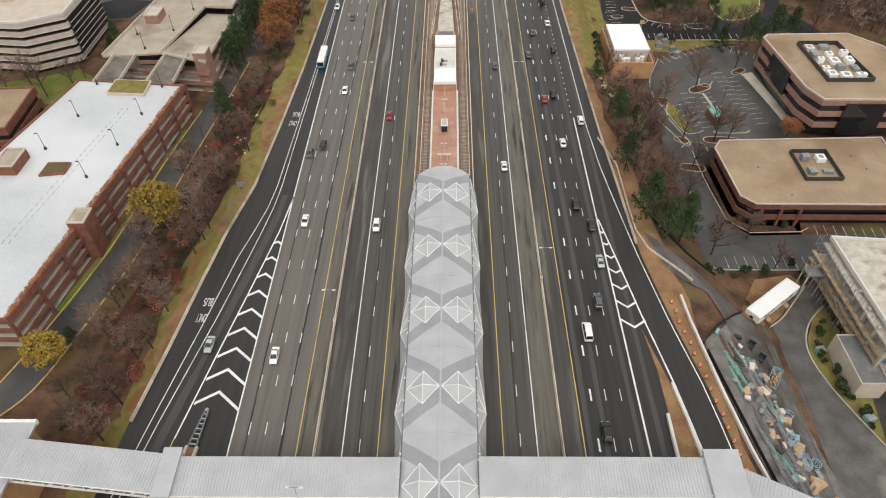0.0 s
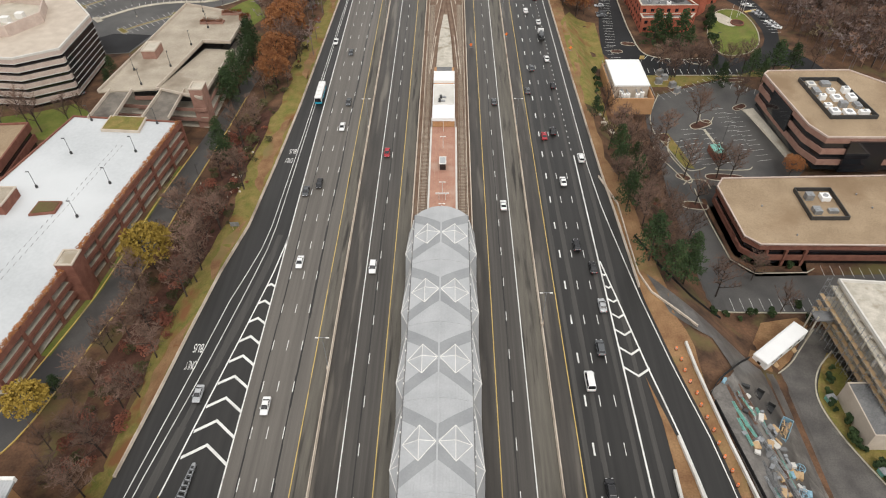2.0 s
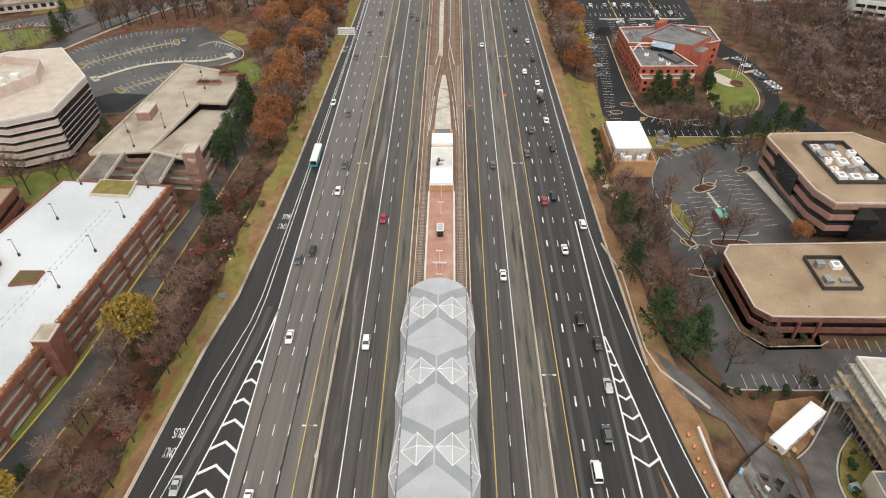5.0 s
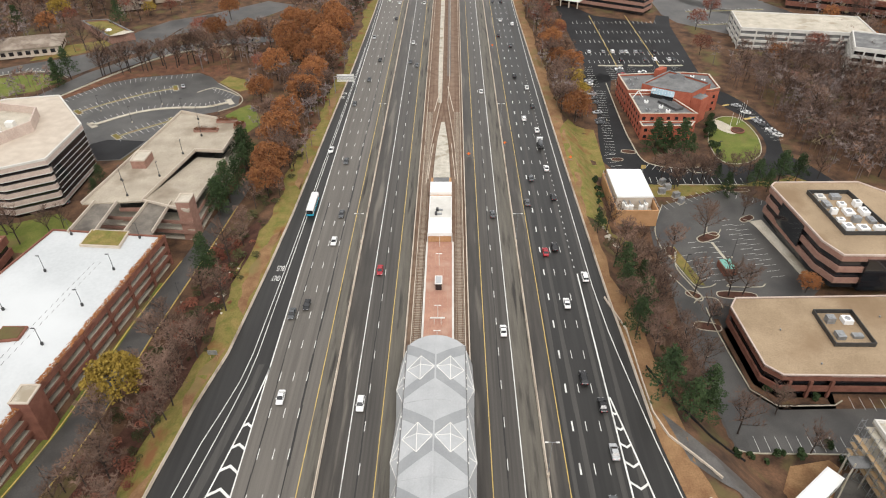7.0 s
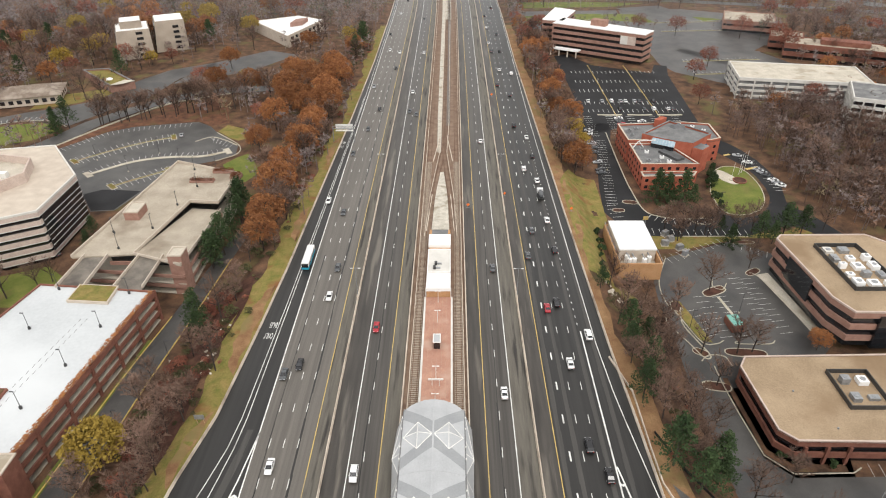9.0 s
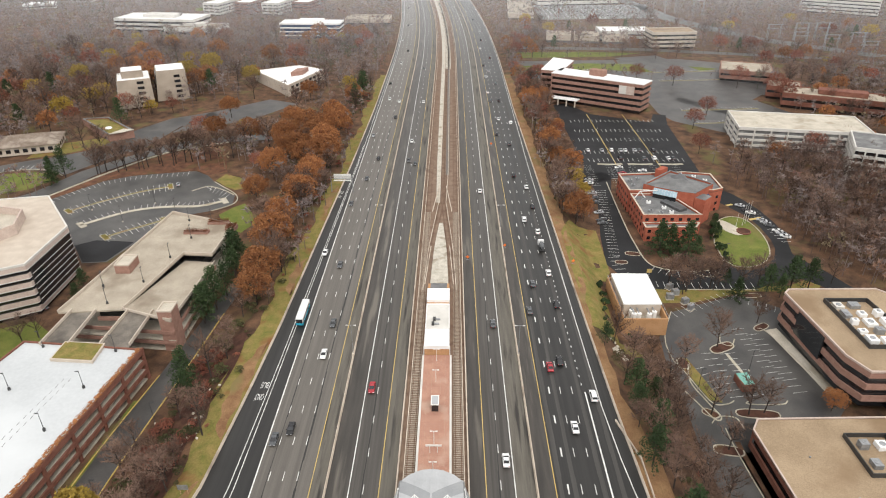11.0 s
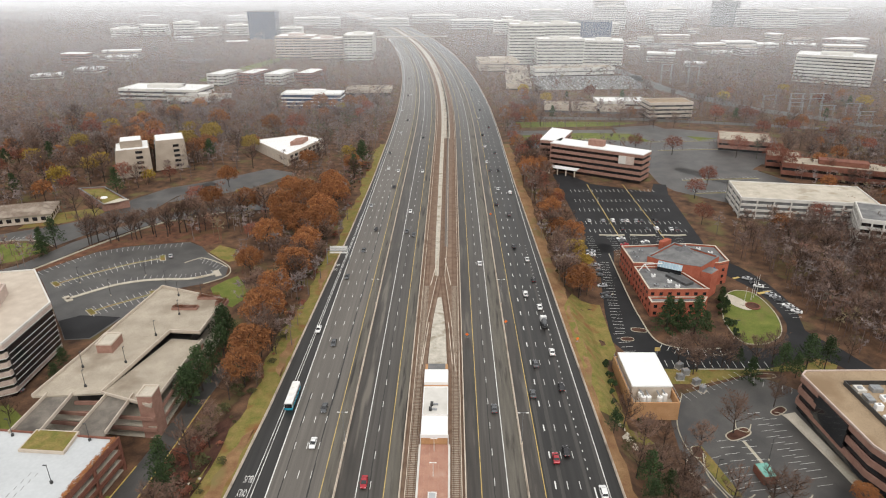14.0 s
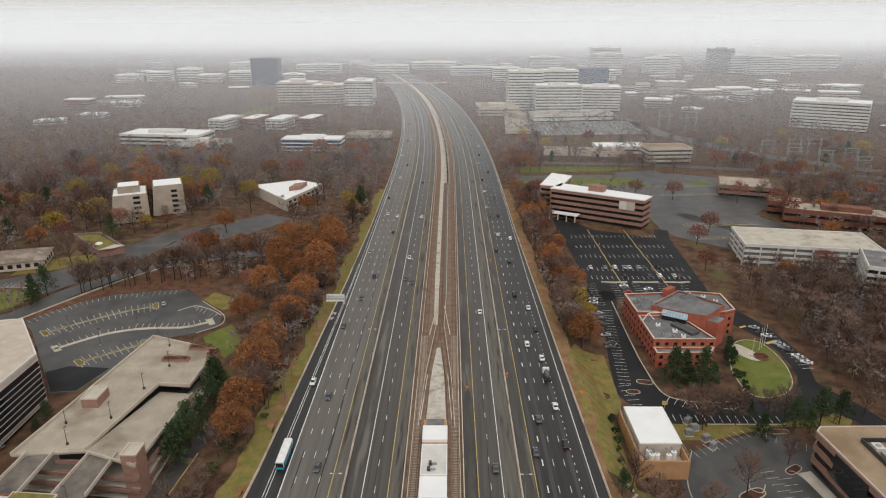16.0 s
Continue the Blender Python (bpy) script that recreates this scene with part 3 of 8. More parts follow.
railway("railway_track", ((-60, AX - 6.1), (FAR, AX - 6.1)), "rusty railway track on concrete ties")
railway("railway_track", ((-60, AX + 6.5), (FAR, AX + 6.5)), "rusty railway track on concrete ties")
railway("crossover_track", ((172, AX - 4.6), (205, AX - 3.4), (250, AX), (286, AX + 0.2), (1000, AX + 0.2)), "rusty crossover track curving into the middle", False)
railway("crossover_track", ((172, AX + 5.0), (205, AX + 3.8), (250, AX + 0.6), (286, AX + 1.4), (1000, AX + 1.4)), "rusty crossover track curving into the middle", False)
for y0, a, b in ((176, -5.4, -3.9), (176, 5.4, 3.9), (240, -4.2, -1.4), (240, 4.8, 2.0)):
    s = Shape().beam((AX + a, y0, 0.2), (AX + b, y0 + 30, 0.2), 0.35, 0.35)
    tagged(part("cover_board", s, JERSEY), "pale protective board beside the rail", "board")

platform = thing("platform", pose(0, 0, 0), "long terracotta-paved island platform with pale edges", "platform")
PX0, PX1, PY0, PY1, PZ = AX - 4.6, AX + 4.7, -60, 132, 1.05
part("slab", Shape().box(PX0, PX1, PY0, PY1, -0.2, PZ - 0.06), CONCRETE, platform)
pave = None
for i in range(6):
    for j in range(22):
        w = (PX1 - PX0 - 1.2) / 6
        x, y = PX0 + 0.6 + w * i, 66 + 3 * j
        if pave is None:
            pave = part("paving_panel", Shape().box(0.012, w - 0.012, 0.012, 2.988, PZ - 0.06, PZ), PAVER, platform)
            pave.location = (x, y, 0)
        else:
            again(pave, platform, "paving_panel", pose(x, y, 0))
for x in (PX0, PX1 - 0.58):
    part("edge_strip", Shape().box(x, x + 0.58, 60, PY1, PZ - 0.06, PZ + 0.005), PRECAST_WHITE, platform)


def canopy():
    c = thing("station_canopy", pose(AX, 0, 0), "faceted grey metal station canopy with white-framed skylights", "canopy")
    W, ZE, ZR, N = 7.5, 8.2, 10.0, 21.05
    for k in range(-1, 4):
        y0 = 3.0 + N * k + 0.0     # the node where the skylights meet on the ridge
        a, b = y0 - N / 2, y0 + N / 2
        if k == 3:
            b = 75.0
        rise = lambda u: ZR + (ZE - ZR) * (abs(u) / W) ** 1.6
        for sgn in (-1, 1):
            x = lambda u: sgn * u
            P = lambda u, y, up=0.0: (x(u), y, rise(u) + up)
            panels = (("roof_panel", ROOF_METAL, (P(0, a), P(W, a), P(W, y0 - 6.0), P(0.0, y0 - 4.2))),
                      ("roof_panel", ROOF_DARK, (P(0, y0 - 4.2), P(W, y0 - 9.0), P(W, y0 - 6.2), P(0.0, y0 - 0.6))),
                      ("roof_panel", ROOF_DARK, (P(0, y0 + 0.6), P(W, y0 + 6.2), P(W, y0 + 9.0), P(0.0, y0 + 4.2))))
            dark = Shape()
            light = Shape()
            m = 6
            yl = [a, y0 - 4.2, y0 - 0.3, y0 + 0.3, y0 + 4.2, b]
            # strips across the roof; each is bent over the ridge curve
            for q in range(m):
                u0, u1 = W * q / m, W * (q + 1) / m
                cuts = lambda u: [a, y0 - 3.9 - 5.4 * u / W, y0 - 0.4 - 5.4 * u / W, y0 + 0.4 + 5.4 * u / W, y0 + 3.9 + 5.4 * u / W, b]
                c0, c1 = cuts(u0), cuts(u1)
                for i in range(5):
                    quad = [P(u0, c0[i]), P(u1, c1[i]), P(u1, c1[i + 1]), P(u0, c0[i + 1])]
                    tgt = dark if i in (1, 3) else light
                    tgt.add(quad, [(0, 1, 2, 3)] if sgn > 0 else [(3, 2, 1, 0)])
            part("roof_panel", light, ROOF_METAL, c)
            part("roof_band", dark, ROOF_DARK, c, "darker grey seam band")
            seams = Shape()
            for q in range(1, 12):
                u = W * q / 12
                for ya, yb in ((a, y0 - 3.9 - 5.4 * u / W), (y0 + 3.9 + 5.4 * u / W, b)):
                    if yb > ya:
                        seams.beam(P(u, ya, 0.02), P(u, yb, 0.02), 0.05, 0.06)
            tagged(part("standing_seam", seams, ROOF_METAL, c), kind="stuff")
            # skylight pyramid
            tip = (x(3.75), y0, rise(3.75) + 1.15)
            ring = [P(0.3, y0, 0.05), P(3.75, y0 - 4.0, 0.05), P(W - 0.35, y0, 0.05), P(3.75, y0 + 4.0, 0.05)]
            sky_panes = Shape().add(ring + [tip], [(0, 1, 4), (1, 2, 4), (2, 3, 4), (3, 0, 4)])
            light_box = part("skylight", sky_panes, ROOF_METAL, c, "pyramid skylight")
            bars = Shape()
            for i in range(4):
                bars.tube(ring[i], ring[(i + 1) % 4], 0.11, n=5)
                bars.tube(ring[i], tip, 0.09, n=5)
            part("skylight_frame", bars, STEEL_WHITE, light_box, "white steel frame")
            # gutter, lamps and side screens
            part("gutter", Shape().beam((x(W + 0.1), a, ZE - 0.1), (x(W + 0.1), b, ZE - 0.1), 0.3, 0.25), SHADE_GREY, c)
            for yy in (y0 - 6, y0 - 2.5, y0 + 3, y0 + 6.5):
                part("gutter_light", Shape().box(x(W + 0.25) - 0.12, x(W + 0.25) + 0.12, yy - 0.2, yy + 0.2, ZE - 0.1, ZE + 0.22), STEEL_WHITE, c)
            out = 9.55
            lo = [(x(out), a, 1.3), (x(out), b, 1.3)]
            mid = (x(out + 0.1), y0 - 4.0, 5.6)
            scr = Shape().add([(x(W), a, ZE - 0.3), (x(W), b, ZE - 0.3), lo[1], lo[0], mid, (x(W), y0 - 4.0, ZE - 0.3), (x(out), y0 - 4.0, 1.3)],
                              [(0, 4, 3), (0, 5, 4), (5, 1, 4), (4, 1, 2), (3, 4, 6), (4, 2, 6)])
            part("side_screen", scr, ROOF_METAL, c, "grey glazed side screen")
            rods = Shape()
            for p, q2 in (((x(W), a, ZE - 0.3), mid), (mid, (x(W), b, ZE - 0.3)), (mid, (x(W), y0 - 4.0, ZE - 0.3)), ((x(W), y0, ZE - 0.3), mid), (mid, (x(out), y0 - 4.0, 1.3)),
                          ((x(W), a, ZE - 0.3), lo[0])):
                rods.tube(p, q2, 0.1, n=5)
            part("screen_frame", rods, STEEL_WHITE, c, "white tubular frame")
        part("ridge_cap", Shape().beam((0, a, ZR + 0.06), (0, b, ZR + 0.06), 0.4, 0.12), ROOF_METAL, c)
        arch = Shape()
        for q in range(-8, 8):
            u0, u1 = W * q / 8, W * (q + 1) / 8
            arch.beam((u0, a, ZR + (ZE - ZR) * abs(u0 / W) ** 1.6 + 0.03), (u1, a, ZR + (ZE - ZR) * abs(u1 / W) ** 1.6 + 0.03), 0.22, 0.1)
        part("expansion_joint", arch, ROOF_METAL, c)
    # rounded nose over the platform
    nose = Shape()
    ys = [75.0, 76.3, 77.0]
    prev = None
    rings = []
    for y, w in ((75.0, 7.5), (76.4, 5.4), (77.2, 2.6)):
        rings.append([(w * q / 6, y, 10.0 - 1.8 * abs(q / 6 * w / 7.5) ** 1.6) for q in range(-6, 7)])
    for r0, r1 in zip(rings, rings[1:]):
        nose.add(r0 + r1, [(i, i + 1, 13 + i + 1, 13 + i) for i in range(12)])
    part("canopy_nose", nose, ROOF_METAL, c)
    for y in range(-20, 80, 10):
        for sx in (-2.4, 2.4):
            part("column", Shape().tube((sx, y, PZ), (sx, y, 8.9), 0.28, n=8), STEEL_WHITE, c)
    return c


canopy()


def head_house():
    h = thing("platform_building", pose(AX, 0, 0), "white flat-roofed service building at the platform end", "building")
    part("wall", Shape().box(-3.9, 3.9, 132.3, 171, 0, 3.6), BRICK_TAN, h)
    for y0, y1, z in ((132, 141.0, 4.3), (142.2, 157, 3.75), (158.4, 166, 4.4)):
        part("roof", Shape().box(-4.0, 4.0, y0, y1, 3.4, z), ROOF_WHITE if z > 4 else PRECAST_WHITE, h)
        part("parapet", Shape().wallring([(-4.0, y0), (4.0, y0), (4.0, y1), (-4.0, y1)], 0.25, z, z + 0.3), ROOF_WHITE, h)
    part("rear_roof", Shape().box(-3.0, 3.0, 166.4, 171.2, 3.3, 3.62), SHADE_GREY, h)
    for x, y in ((-1.1, 147.5), (-1.5, 144.9)):
        u = part("roof_unit", Shape().box(x - 0.45, x + 0.45, y - 0.7, y + 0.7, 3.75, 4.6), POLE_AND_SHADE, h)
        part("duct", Shape().box(x + 0.5, x + 2.0, y - 0.3, y + 0.3, 3.75, 4.2), STEEL, u)
    for sx in (-4.1, 4.1):
        part("rail_post", Shape().tube((sx, 132, 1.0), (sx, 132, 4.6), 0.12), STEEL_WHITE, h)
    return h


head_house()


def platform_mast(y):
    m = thing("platform_lamp", pose(AX, y, PZ), "pale twin-arm platform lamp post", "lamp post", "platform lamps")
    part("pole", Shape().tube((0, 0, 0), (0, 0, 4.6), 0.09, 0.06), STEEL_WHITE, m)
    part("arm", Shape().beam((-0.7, 0, 4.6), (0.7, 0, 4.6), 0.14, 0.1), STEEL_WHITE, m)
    for s in (-0.7, 0.7):
        part("lamp_head", Shape().box(s - 0.3, s + 0.3, -0.16, 0.16, 4.52, 4.66), STEEL_WHITE, m)


for y in (83.5, 94, 119, 129):
    platform_mast(y)
sign = thing("platform_sign", pose(AX, 91, PZ), "white platform sign on two legs", "sign")
part("board", Shape().box(-2.1, 2.1, -0.12, 0.12, 2.3, 2.75), STEEL_WHITE, sign)
for s in (-1.0, 1.0):
    part("leg", Shape().tube((s, 0, 0), (s, 0, 2.3), 0.07), STEEL_WHITE, sign)
shed = thing("platform_shelter", pose(AX, 108, PZ), "small glass lift shelter with a white roof", "shelter")
part("cabin", Shape().box(-0.95, 0.95, -1.6, 1.6, 0, 2.6), GLASS_DARK, shed)
part("roof", Shape().wallring([(-1.15, -2.0), (1.15, -2.0), (1.15, 2.0), (-1.15, 2.0)], 0.25, 2.6, 2.85), STEEL_WHITE, shed)
part("roof_sheet", Shape().box(-0.9, 0.9, -1.75, 1.75, 2.6, 2.7), ROOF_METAL, shed)


# ---- footbridge ----
def footbridge(name, a, b, label, z=6.2, w=7.8):
    """A covered bridge from a to b (plan points of its middle line)."""
    a, b = Vector((*a, 0)), Vector((*b, 0))
    L, ang = (b - a).length, math.degrees(math.atan2((b - a).y, (b - a).x))
    g = thing(name, pose(a.x, a.y, 0, 0, 0, ang), label, "footbridge")
    part("floor", Shape().box(0, L, -w / 2 + 0.5, w / 2 - 0.5, z - 0.4, z), CONCRETE, g)
    part("roof", Shape().add([(0, -w / 2, z + 2.6), (L, -w / 2, z + 2.6), (L, w / 2, z + 3.1), (0, w / 2, z + 3.1), (0, -w / 2, z + 2.4), (L, -w / 2, z + 2.4), (L, w / 2, z + 2.9), (0, w / 2, z + 2.9)],
                             [(0, 1, 2, 3), (7, 6, 5, 4), (4, 5, 1, 0), (5, 6, 2, 1), (6, 7, 3, 2), (7, 4, 0, 3)]), ROOF_METAL, g)
    s = Shape()
    for k in range(int(L / 0.62)):
        s.beam((0.3 + 0.62 * k, -w / 2, z + 2.63), (0.3 + 0.62 * k, w / 2, z + 3.13), 0.05, 0.07)
    tagged(part("standing_seam", s, ROOF_METAL, g), kind="stuff")
    for sy in (-1, 1):
        y = sy * (w / 2 - 0.55)
        part("glazing", Shape().box(0, L, y - 0.05, y + 0.05, z, z + 2.4), GLASS_DARK, g)
        s = Shape()
        n = int(L / 4)
        for k in range(n):
            x0, x1 = L * k / n, L * (k + 1) / n
            s.beam((x0, y + sy * 0.2, z - 0.3), (x1, y + sy * 0.2, z + 2.4), 0.16, 0.16)
            s.beam((x0, y + sy * 0.2, z - 0.3), (x0, y + sy * 0.2, z + 2.4), 0.16, 0.16)
        s.beam((0, y + sy * 0.2, z + 2.35), (L, y + sy * 0.2, z + 2.35), 0.25, 0.25)
        s.beam((0, y + sy * 0.2, z - 0.3), (L, y + sy * 0.2, z - 0.3), 0.3, 0.3)
        part("truss", s, STEEL_WHITE, g)
    part("gutter_trim", Shape().beam((0, -w / 2 - 0.08, z + 2.5), (L, -w / 2 - 0.08, z + 2.5), 0.16, 0.3), STEEL_WHITE, g)
    return g


footbridge("footbridge", (-51, -16.6), (-7.0, -16.6), "covered footbridge with a grey standing-seam roof over the highway")
footbridge("footbridge", (8.2, -16.4), (53, -16.4), "covered footbridge with a grey standing-seam roof over the highway")
footbridge("footbridge", (-84, -12.8), (-51, -16.3), "covered footbridge span bending towards the entrance pavilion")
footbridge("footbridge", (53, -16.2), (84, -32), "covered footbridge span turning down to the entrance")
for x, nm in ((-51.6, 0), (55.0, 1)):
    t = thing("bridge_tower", pose(x, -16.2, 0), "grey metal-roofed tower joining two bridge spans", "tower")
    w = 1.6 if x < 0 else 3.2
    part("shaft", Shape().box(-w, w, -4.4, 4.6, 0, 9.2), PRECAST, t)
    part("roof", Shape().add([(-w - .2, -4.8, 9.5), (w + .2, -4.8, 9.5), (w + .2, 5.0, 10.1), (-w - .2, 5.0, 10.1), (-w - .2, -4.8, 9.2), (w + .2, -4.8, 9.2), (w + .2, 5.0, 9.2), (-w - .2, 5.0, 9.2)],
                             [(0, 1, 2, 3), (7, 6, 5, 4), (4, 5, 1, 0), (5, 6, 2, 1), (6, 7, 3, 2), (7, 4, 0, 3)]), ROOF_METAL, t)
pav = thing("entrance_pavilion", pose(-92, -12, land(-92, -12)), "grey-roofed station entrance pavilion with tan walls", "pavilion")
part("wall", Shape().box(-8, 8, -10, 6.8, 0, 12.5), BRICK_TAN, pav)
part("roof", Shape().box(-9, 8.8, -11, 7.6, 12.5, 13.1), ROOF_METAL, pav)
s = Shape()
for k in range(28):
    s.beam((-8.8 + 0.63 * k, -11, 13.12), (-8.8 + 0.63 * k, 7.6, 13.12), 0.05, 0.07)
tagged(part("standing_seam", s, ROOF_METAL, pav), kind="stuff")
part("parapet", Shape().box(-9, 8.8, 7.6, 8.3, 12.2, 13.5), STEEL_WHITE, pav)


# ---- buildings ----
def storeys(b, ring, z0, floors, high, band, wall_mat, glass_mat, inset=0.35, trim=None, mullion=0.0):
    """Walls of a banded office block: solid spandrels with ribbon windows between them, as parts of b."""
    for k in range(floors):
        z = z0 + high * k
        part("spandrel", Shape().wallring(ring, 0.6, z + high - band, z + high), wall_mat, b)
        pane = part("ribbon_window", Shape().wallring(shrink(ring, inset), 0.2, z, z + high - band), glass_mat, b)
        if trim:
            part("trim", Shape().wallring(shrink(ring, -0.05), 0.3, z + high - band - 0.18, z + high - band + 0.12), trim, pane)
        if mullion:
            s = Shape()
            n = len(ring)
            rr = shrink(ring, inset - 0.06)
            for i in range(n):
                p, q = Vector(rr[i]), Vector(rr[(i + 1) % n])
                m = int((q - p).length / mullion)
                for j in range(1, m):
                    c = p + (q - p) * j / m
                    s.box(c.x - 0.06, c.x + 0.06, c.y - 0.06, c.y + 0.06, z, z + high - band)
            part("mullion", s, wall_mat if not trim else trim, pane)


def flat_roof(b, ring, z, mat, parapet=0.7, rim=None, thick=0.5):
    part("roof", Shape().prism(shrink(ring, thick), z - 0.3, z), mat, b)
    part("parapet", Shape().wallring(ring, thick, z - 0.4, z + parapet), rim or mat, b)


def rooftop_screen(b, ring, z, high, mat, units, seed):
    s = part("plant_screen", Shape().wallring(ring, 0.25, z, z + high), mat, b, "dark screen round the roof plant")
    rnd = random.Random(seed)
    x0, x1 = min(p[0] for p in ring) + 0.8, max(p[0] for p in ring) - 0.8
    y0, y1 = min(p[1] for p in ring) + 0.8, max(p[1] for p in ring) - 0.8
    for k in range(units):
        nx = max(1, int((x1 - x0) / 4))
        ny = max(1, math.ceil(units / nx))
        x, y = x0 + (x1 - x0) * (k % nx + 0.5) / nx, y0 + (y1 - y0) * (k // nx + 0.5) / ny
        w, d, h = rnd.uniform(1.0, 1.8), rnd.uniform(0.8, min(2.0, (y1 - y0) / ny / 2.1)), rnd.uniform(1.0, 2.2)
        u = part("air_unit", Shape().box(x - w, x + w, y - d, y + d, z, z + h), rnd.choice((ROOF_WHITE, ROOF_WHITE, PRECAST_WHITE, STEEL)), b, "pale rooftop air unit")
        part("fan", Shape().tube((x, y, z + h), (x, y, z + h + 0.12), min(w, d) * 0.6, n=12), STEEL, u)


def office_low():
    zg, zr = -16.2, -7.4
    b = thing("low_office", pose(0, 0, 0), "two-storey red brick office with dark glass and a tan gravel roof", "office building")
    ring = [(97.5, 79.5), (150, 79), (152, 114.5), (95.6, 113.0), (92.6, 108.5), (93.6, 83.5)]
    storeys(b, ring, zg, 2, 4.4, 1.9, BRICK_RED, GLASS_DARK, 1.2)
    part("core", Shape().prism(shrink(ring, 1.6), zg, zr - 0.4), GLASS_DARK, b)
    flat_roof(b, ring, zr, ROOF_TAN, 0.35, PINK_BAND, 0.5)
    rooftop_screen(b, [(117, 91), (129, 91), (129, 106), (117, 106)], zr, 1.5, POLE_AND_SHADE, 4, 3)
    s = Shape()
    for x, y in ((104, 98), (137, 104), (139, 97), (110, 84), (146, 88)):
        s.tube((x, y, zr), (x, y, zr + 0.5), 0.25, n=8)
    part("roof_vent", s, STEEL, b)
    for x in (100, 106, 112):
        part("pier", Shape().box(x - 0.4, x + 0.4, 79.0, 79.9, zg, zr - 2), BRICK_RED, b)


office_low()


def office_tall():
    zg, zr = -10.5, 3.2
    b = thing("brick_office", pose(0, 0, 0), "three-storey pinkish brick office with dark ribbon windows and tan roof", "office building")
    ring = [(130.8, 121.5), (166, 121), (168, 158), (158.5, 168.5), (127, 168), (124.6, 165.5), (127.4, 129.5)]
    storeys(b, ring, zg, 3, 4.5, 2.1, BRICK_PINK, GLASS_DARK, 0.8)
    part("core", Shape().prism(shrink(ring, 1.4), zg, zr - 0.4), GLASS_DARK, b)
    flat_roof(b, ring, zr, ROOF_TAN, 0.4, PINK_BAND, 0.5)
    part("entrance_glass", Shape().box(139, 153, 120.5, 122, zg, zr - 1.4), GLASS_DARK, b)
    part("west_glass", Shape().add([(126.2, 140, zg + 4), (125.3, 157, zg + 4), (125.3, 157, zr - 1.0), (126.2, 140, zr - 1.0), (127, 140, zg + 4), (126.4, 157, zg + 4), (126.4, 157, zr - 1.0), (127, 140, zr - 1.0)],
                                   [(0, 1, 2, 3)[::-1], (4, 5, 6, 7), (3, 2, 6, 7)[::-1], (0, 3, 7, 4), (1, 5, 6, 2)]), GLASS_DARK, b)
    rooftop_screen(b, [(136.5, 133), (153, 133), (150.5, 160), (135.5, 160)], zr, 1.6, POLE_AND_SHADE, 14, 5)


office_tall()


def plant_building():
    zg, zr = -10.6, -2.2
    b = thing("plant_building", pose(0, 0, 0), "orange-tan block utility building with a bright white roof", "utility building")
    ring = [(66.6, 158.8), (82.4, 158.8), (82.4, 187.5), (66.6, 187.5)]
    part("wall", Shape().wallring(ring, 0.5, zg, zr - 1.4), BRICK_TAN, b)
    part("floor", Shape().prism(shrink(ring, 0.5), zg, zg + 3.5), CONCRETE, b)
    part("hall", Shape().box(68.0, 81.6, 166.0, 187.0, zg, zr), PRECAST, b)
    part("roof", Shape().box(67.9, 81.8, 165.8, 187.1, zr, zr + 0.35), ROOF_WHITE, b)
    part("parapet", Shape().wallring([(67.9, 165.8), (81.8, 165.8), (81.8, 187.1), (67.9, 187.1)], 0.3, zr + 0.35, zr + 0.6), ROOF_WHITE, b)
    for x, z in ((66.6, zr - 0.2), (82.2, zr - 0.2)):
        part("fence_rail", Shape().beam((x + 0.1, 159, z), (x + 0.1, 187.5, z), 0.12, 0.12), STEEL, b)
        s = Shape()
        for k in range(12):
            s.tube((x + 0.1, 159 + 2.5 * k, zr - 1.5), (x + 0.1, 159 + 2.5 * k, zr - 0.1), 0.06, n=5)
        part("fence_post", s, STEEL, b)
    for x, y in ((71, 162), (72.8, 162.2), (76.5, 162), (70.6, 164.2), (78.6, 163.4)):
        u = part("chiller", Shape().tube((x, y, zg + 3.5), (x, y, zr - 1.1), 0.9, n=12), STEEL_WHITE, b, "pale cylindrical chiller")
        part("pipe", Shape().tube((x, y, zr - 1.2), (x, y + 3.4, zr - 1.2), 0.28, n=8), STEEL, u)


plant_building()


def wall_windows(wing, ring, z0, rows, high, pitch, sides, w=1.5, h=1.5):
    """Square punched windows with pale sills along the named sides of a plan ring."""
    n = len(ring)
    for i in sides:
        p, q = Vector(ring[i]), Vector(ring[(i + 1) % n])
        d = q - p
        m = max(1, int(d.length / pitch))
        o = Vector((d.y, -d.x)).normalized()
        u = d.normalized() * w / 2
        for k in range(rows):
            for j in range(m):
                c = p + d * (j + 0.5) / m
                z = z0 + high * k
                pts = [c - u - o * 0.3, c + u - o * 0.3, c + u + o * 0.03, c - u + o * 0.03]
                part("window", Shape().prism([(v.x, v.y) for v in pts], z, z + h), GLASS_DARK, wing)


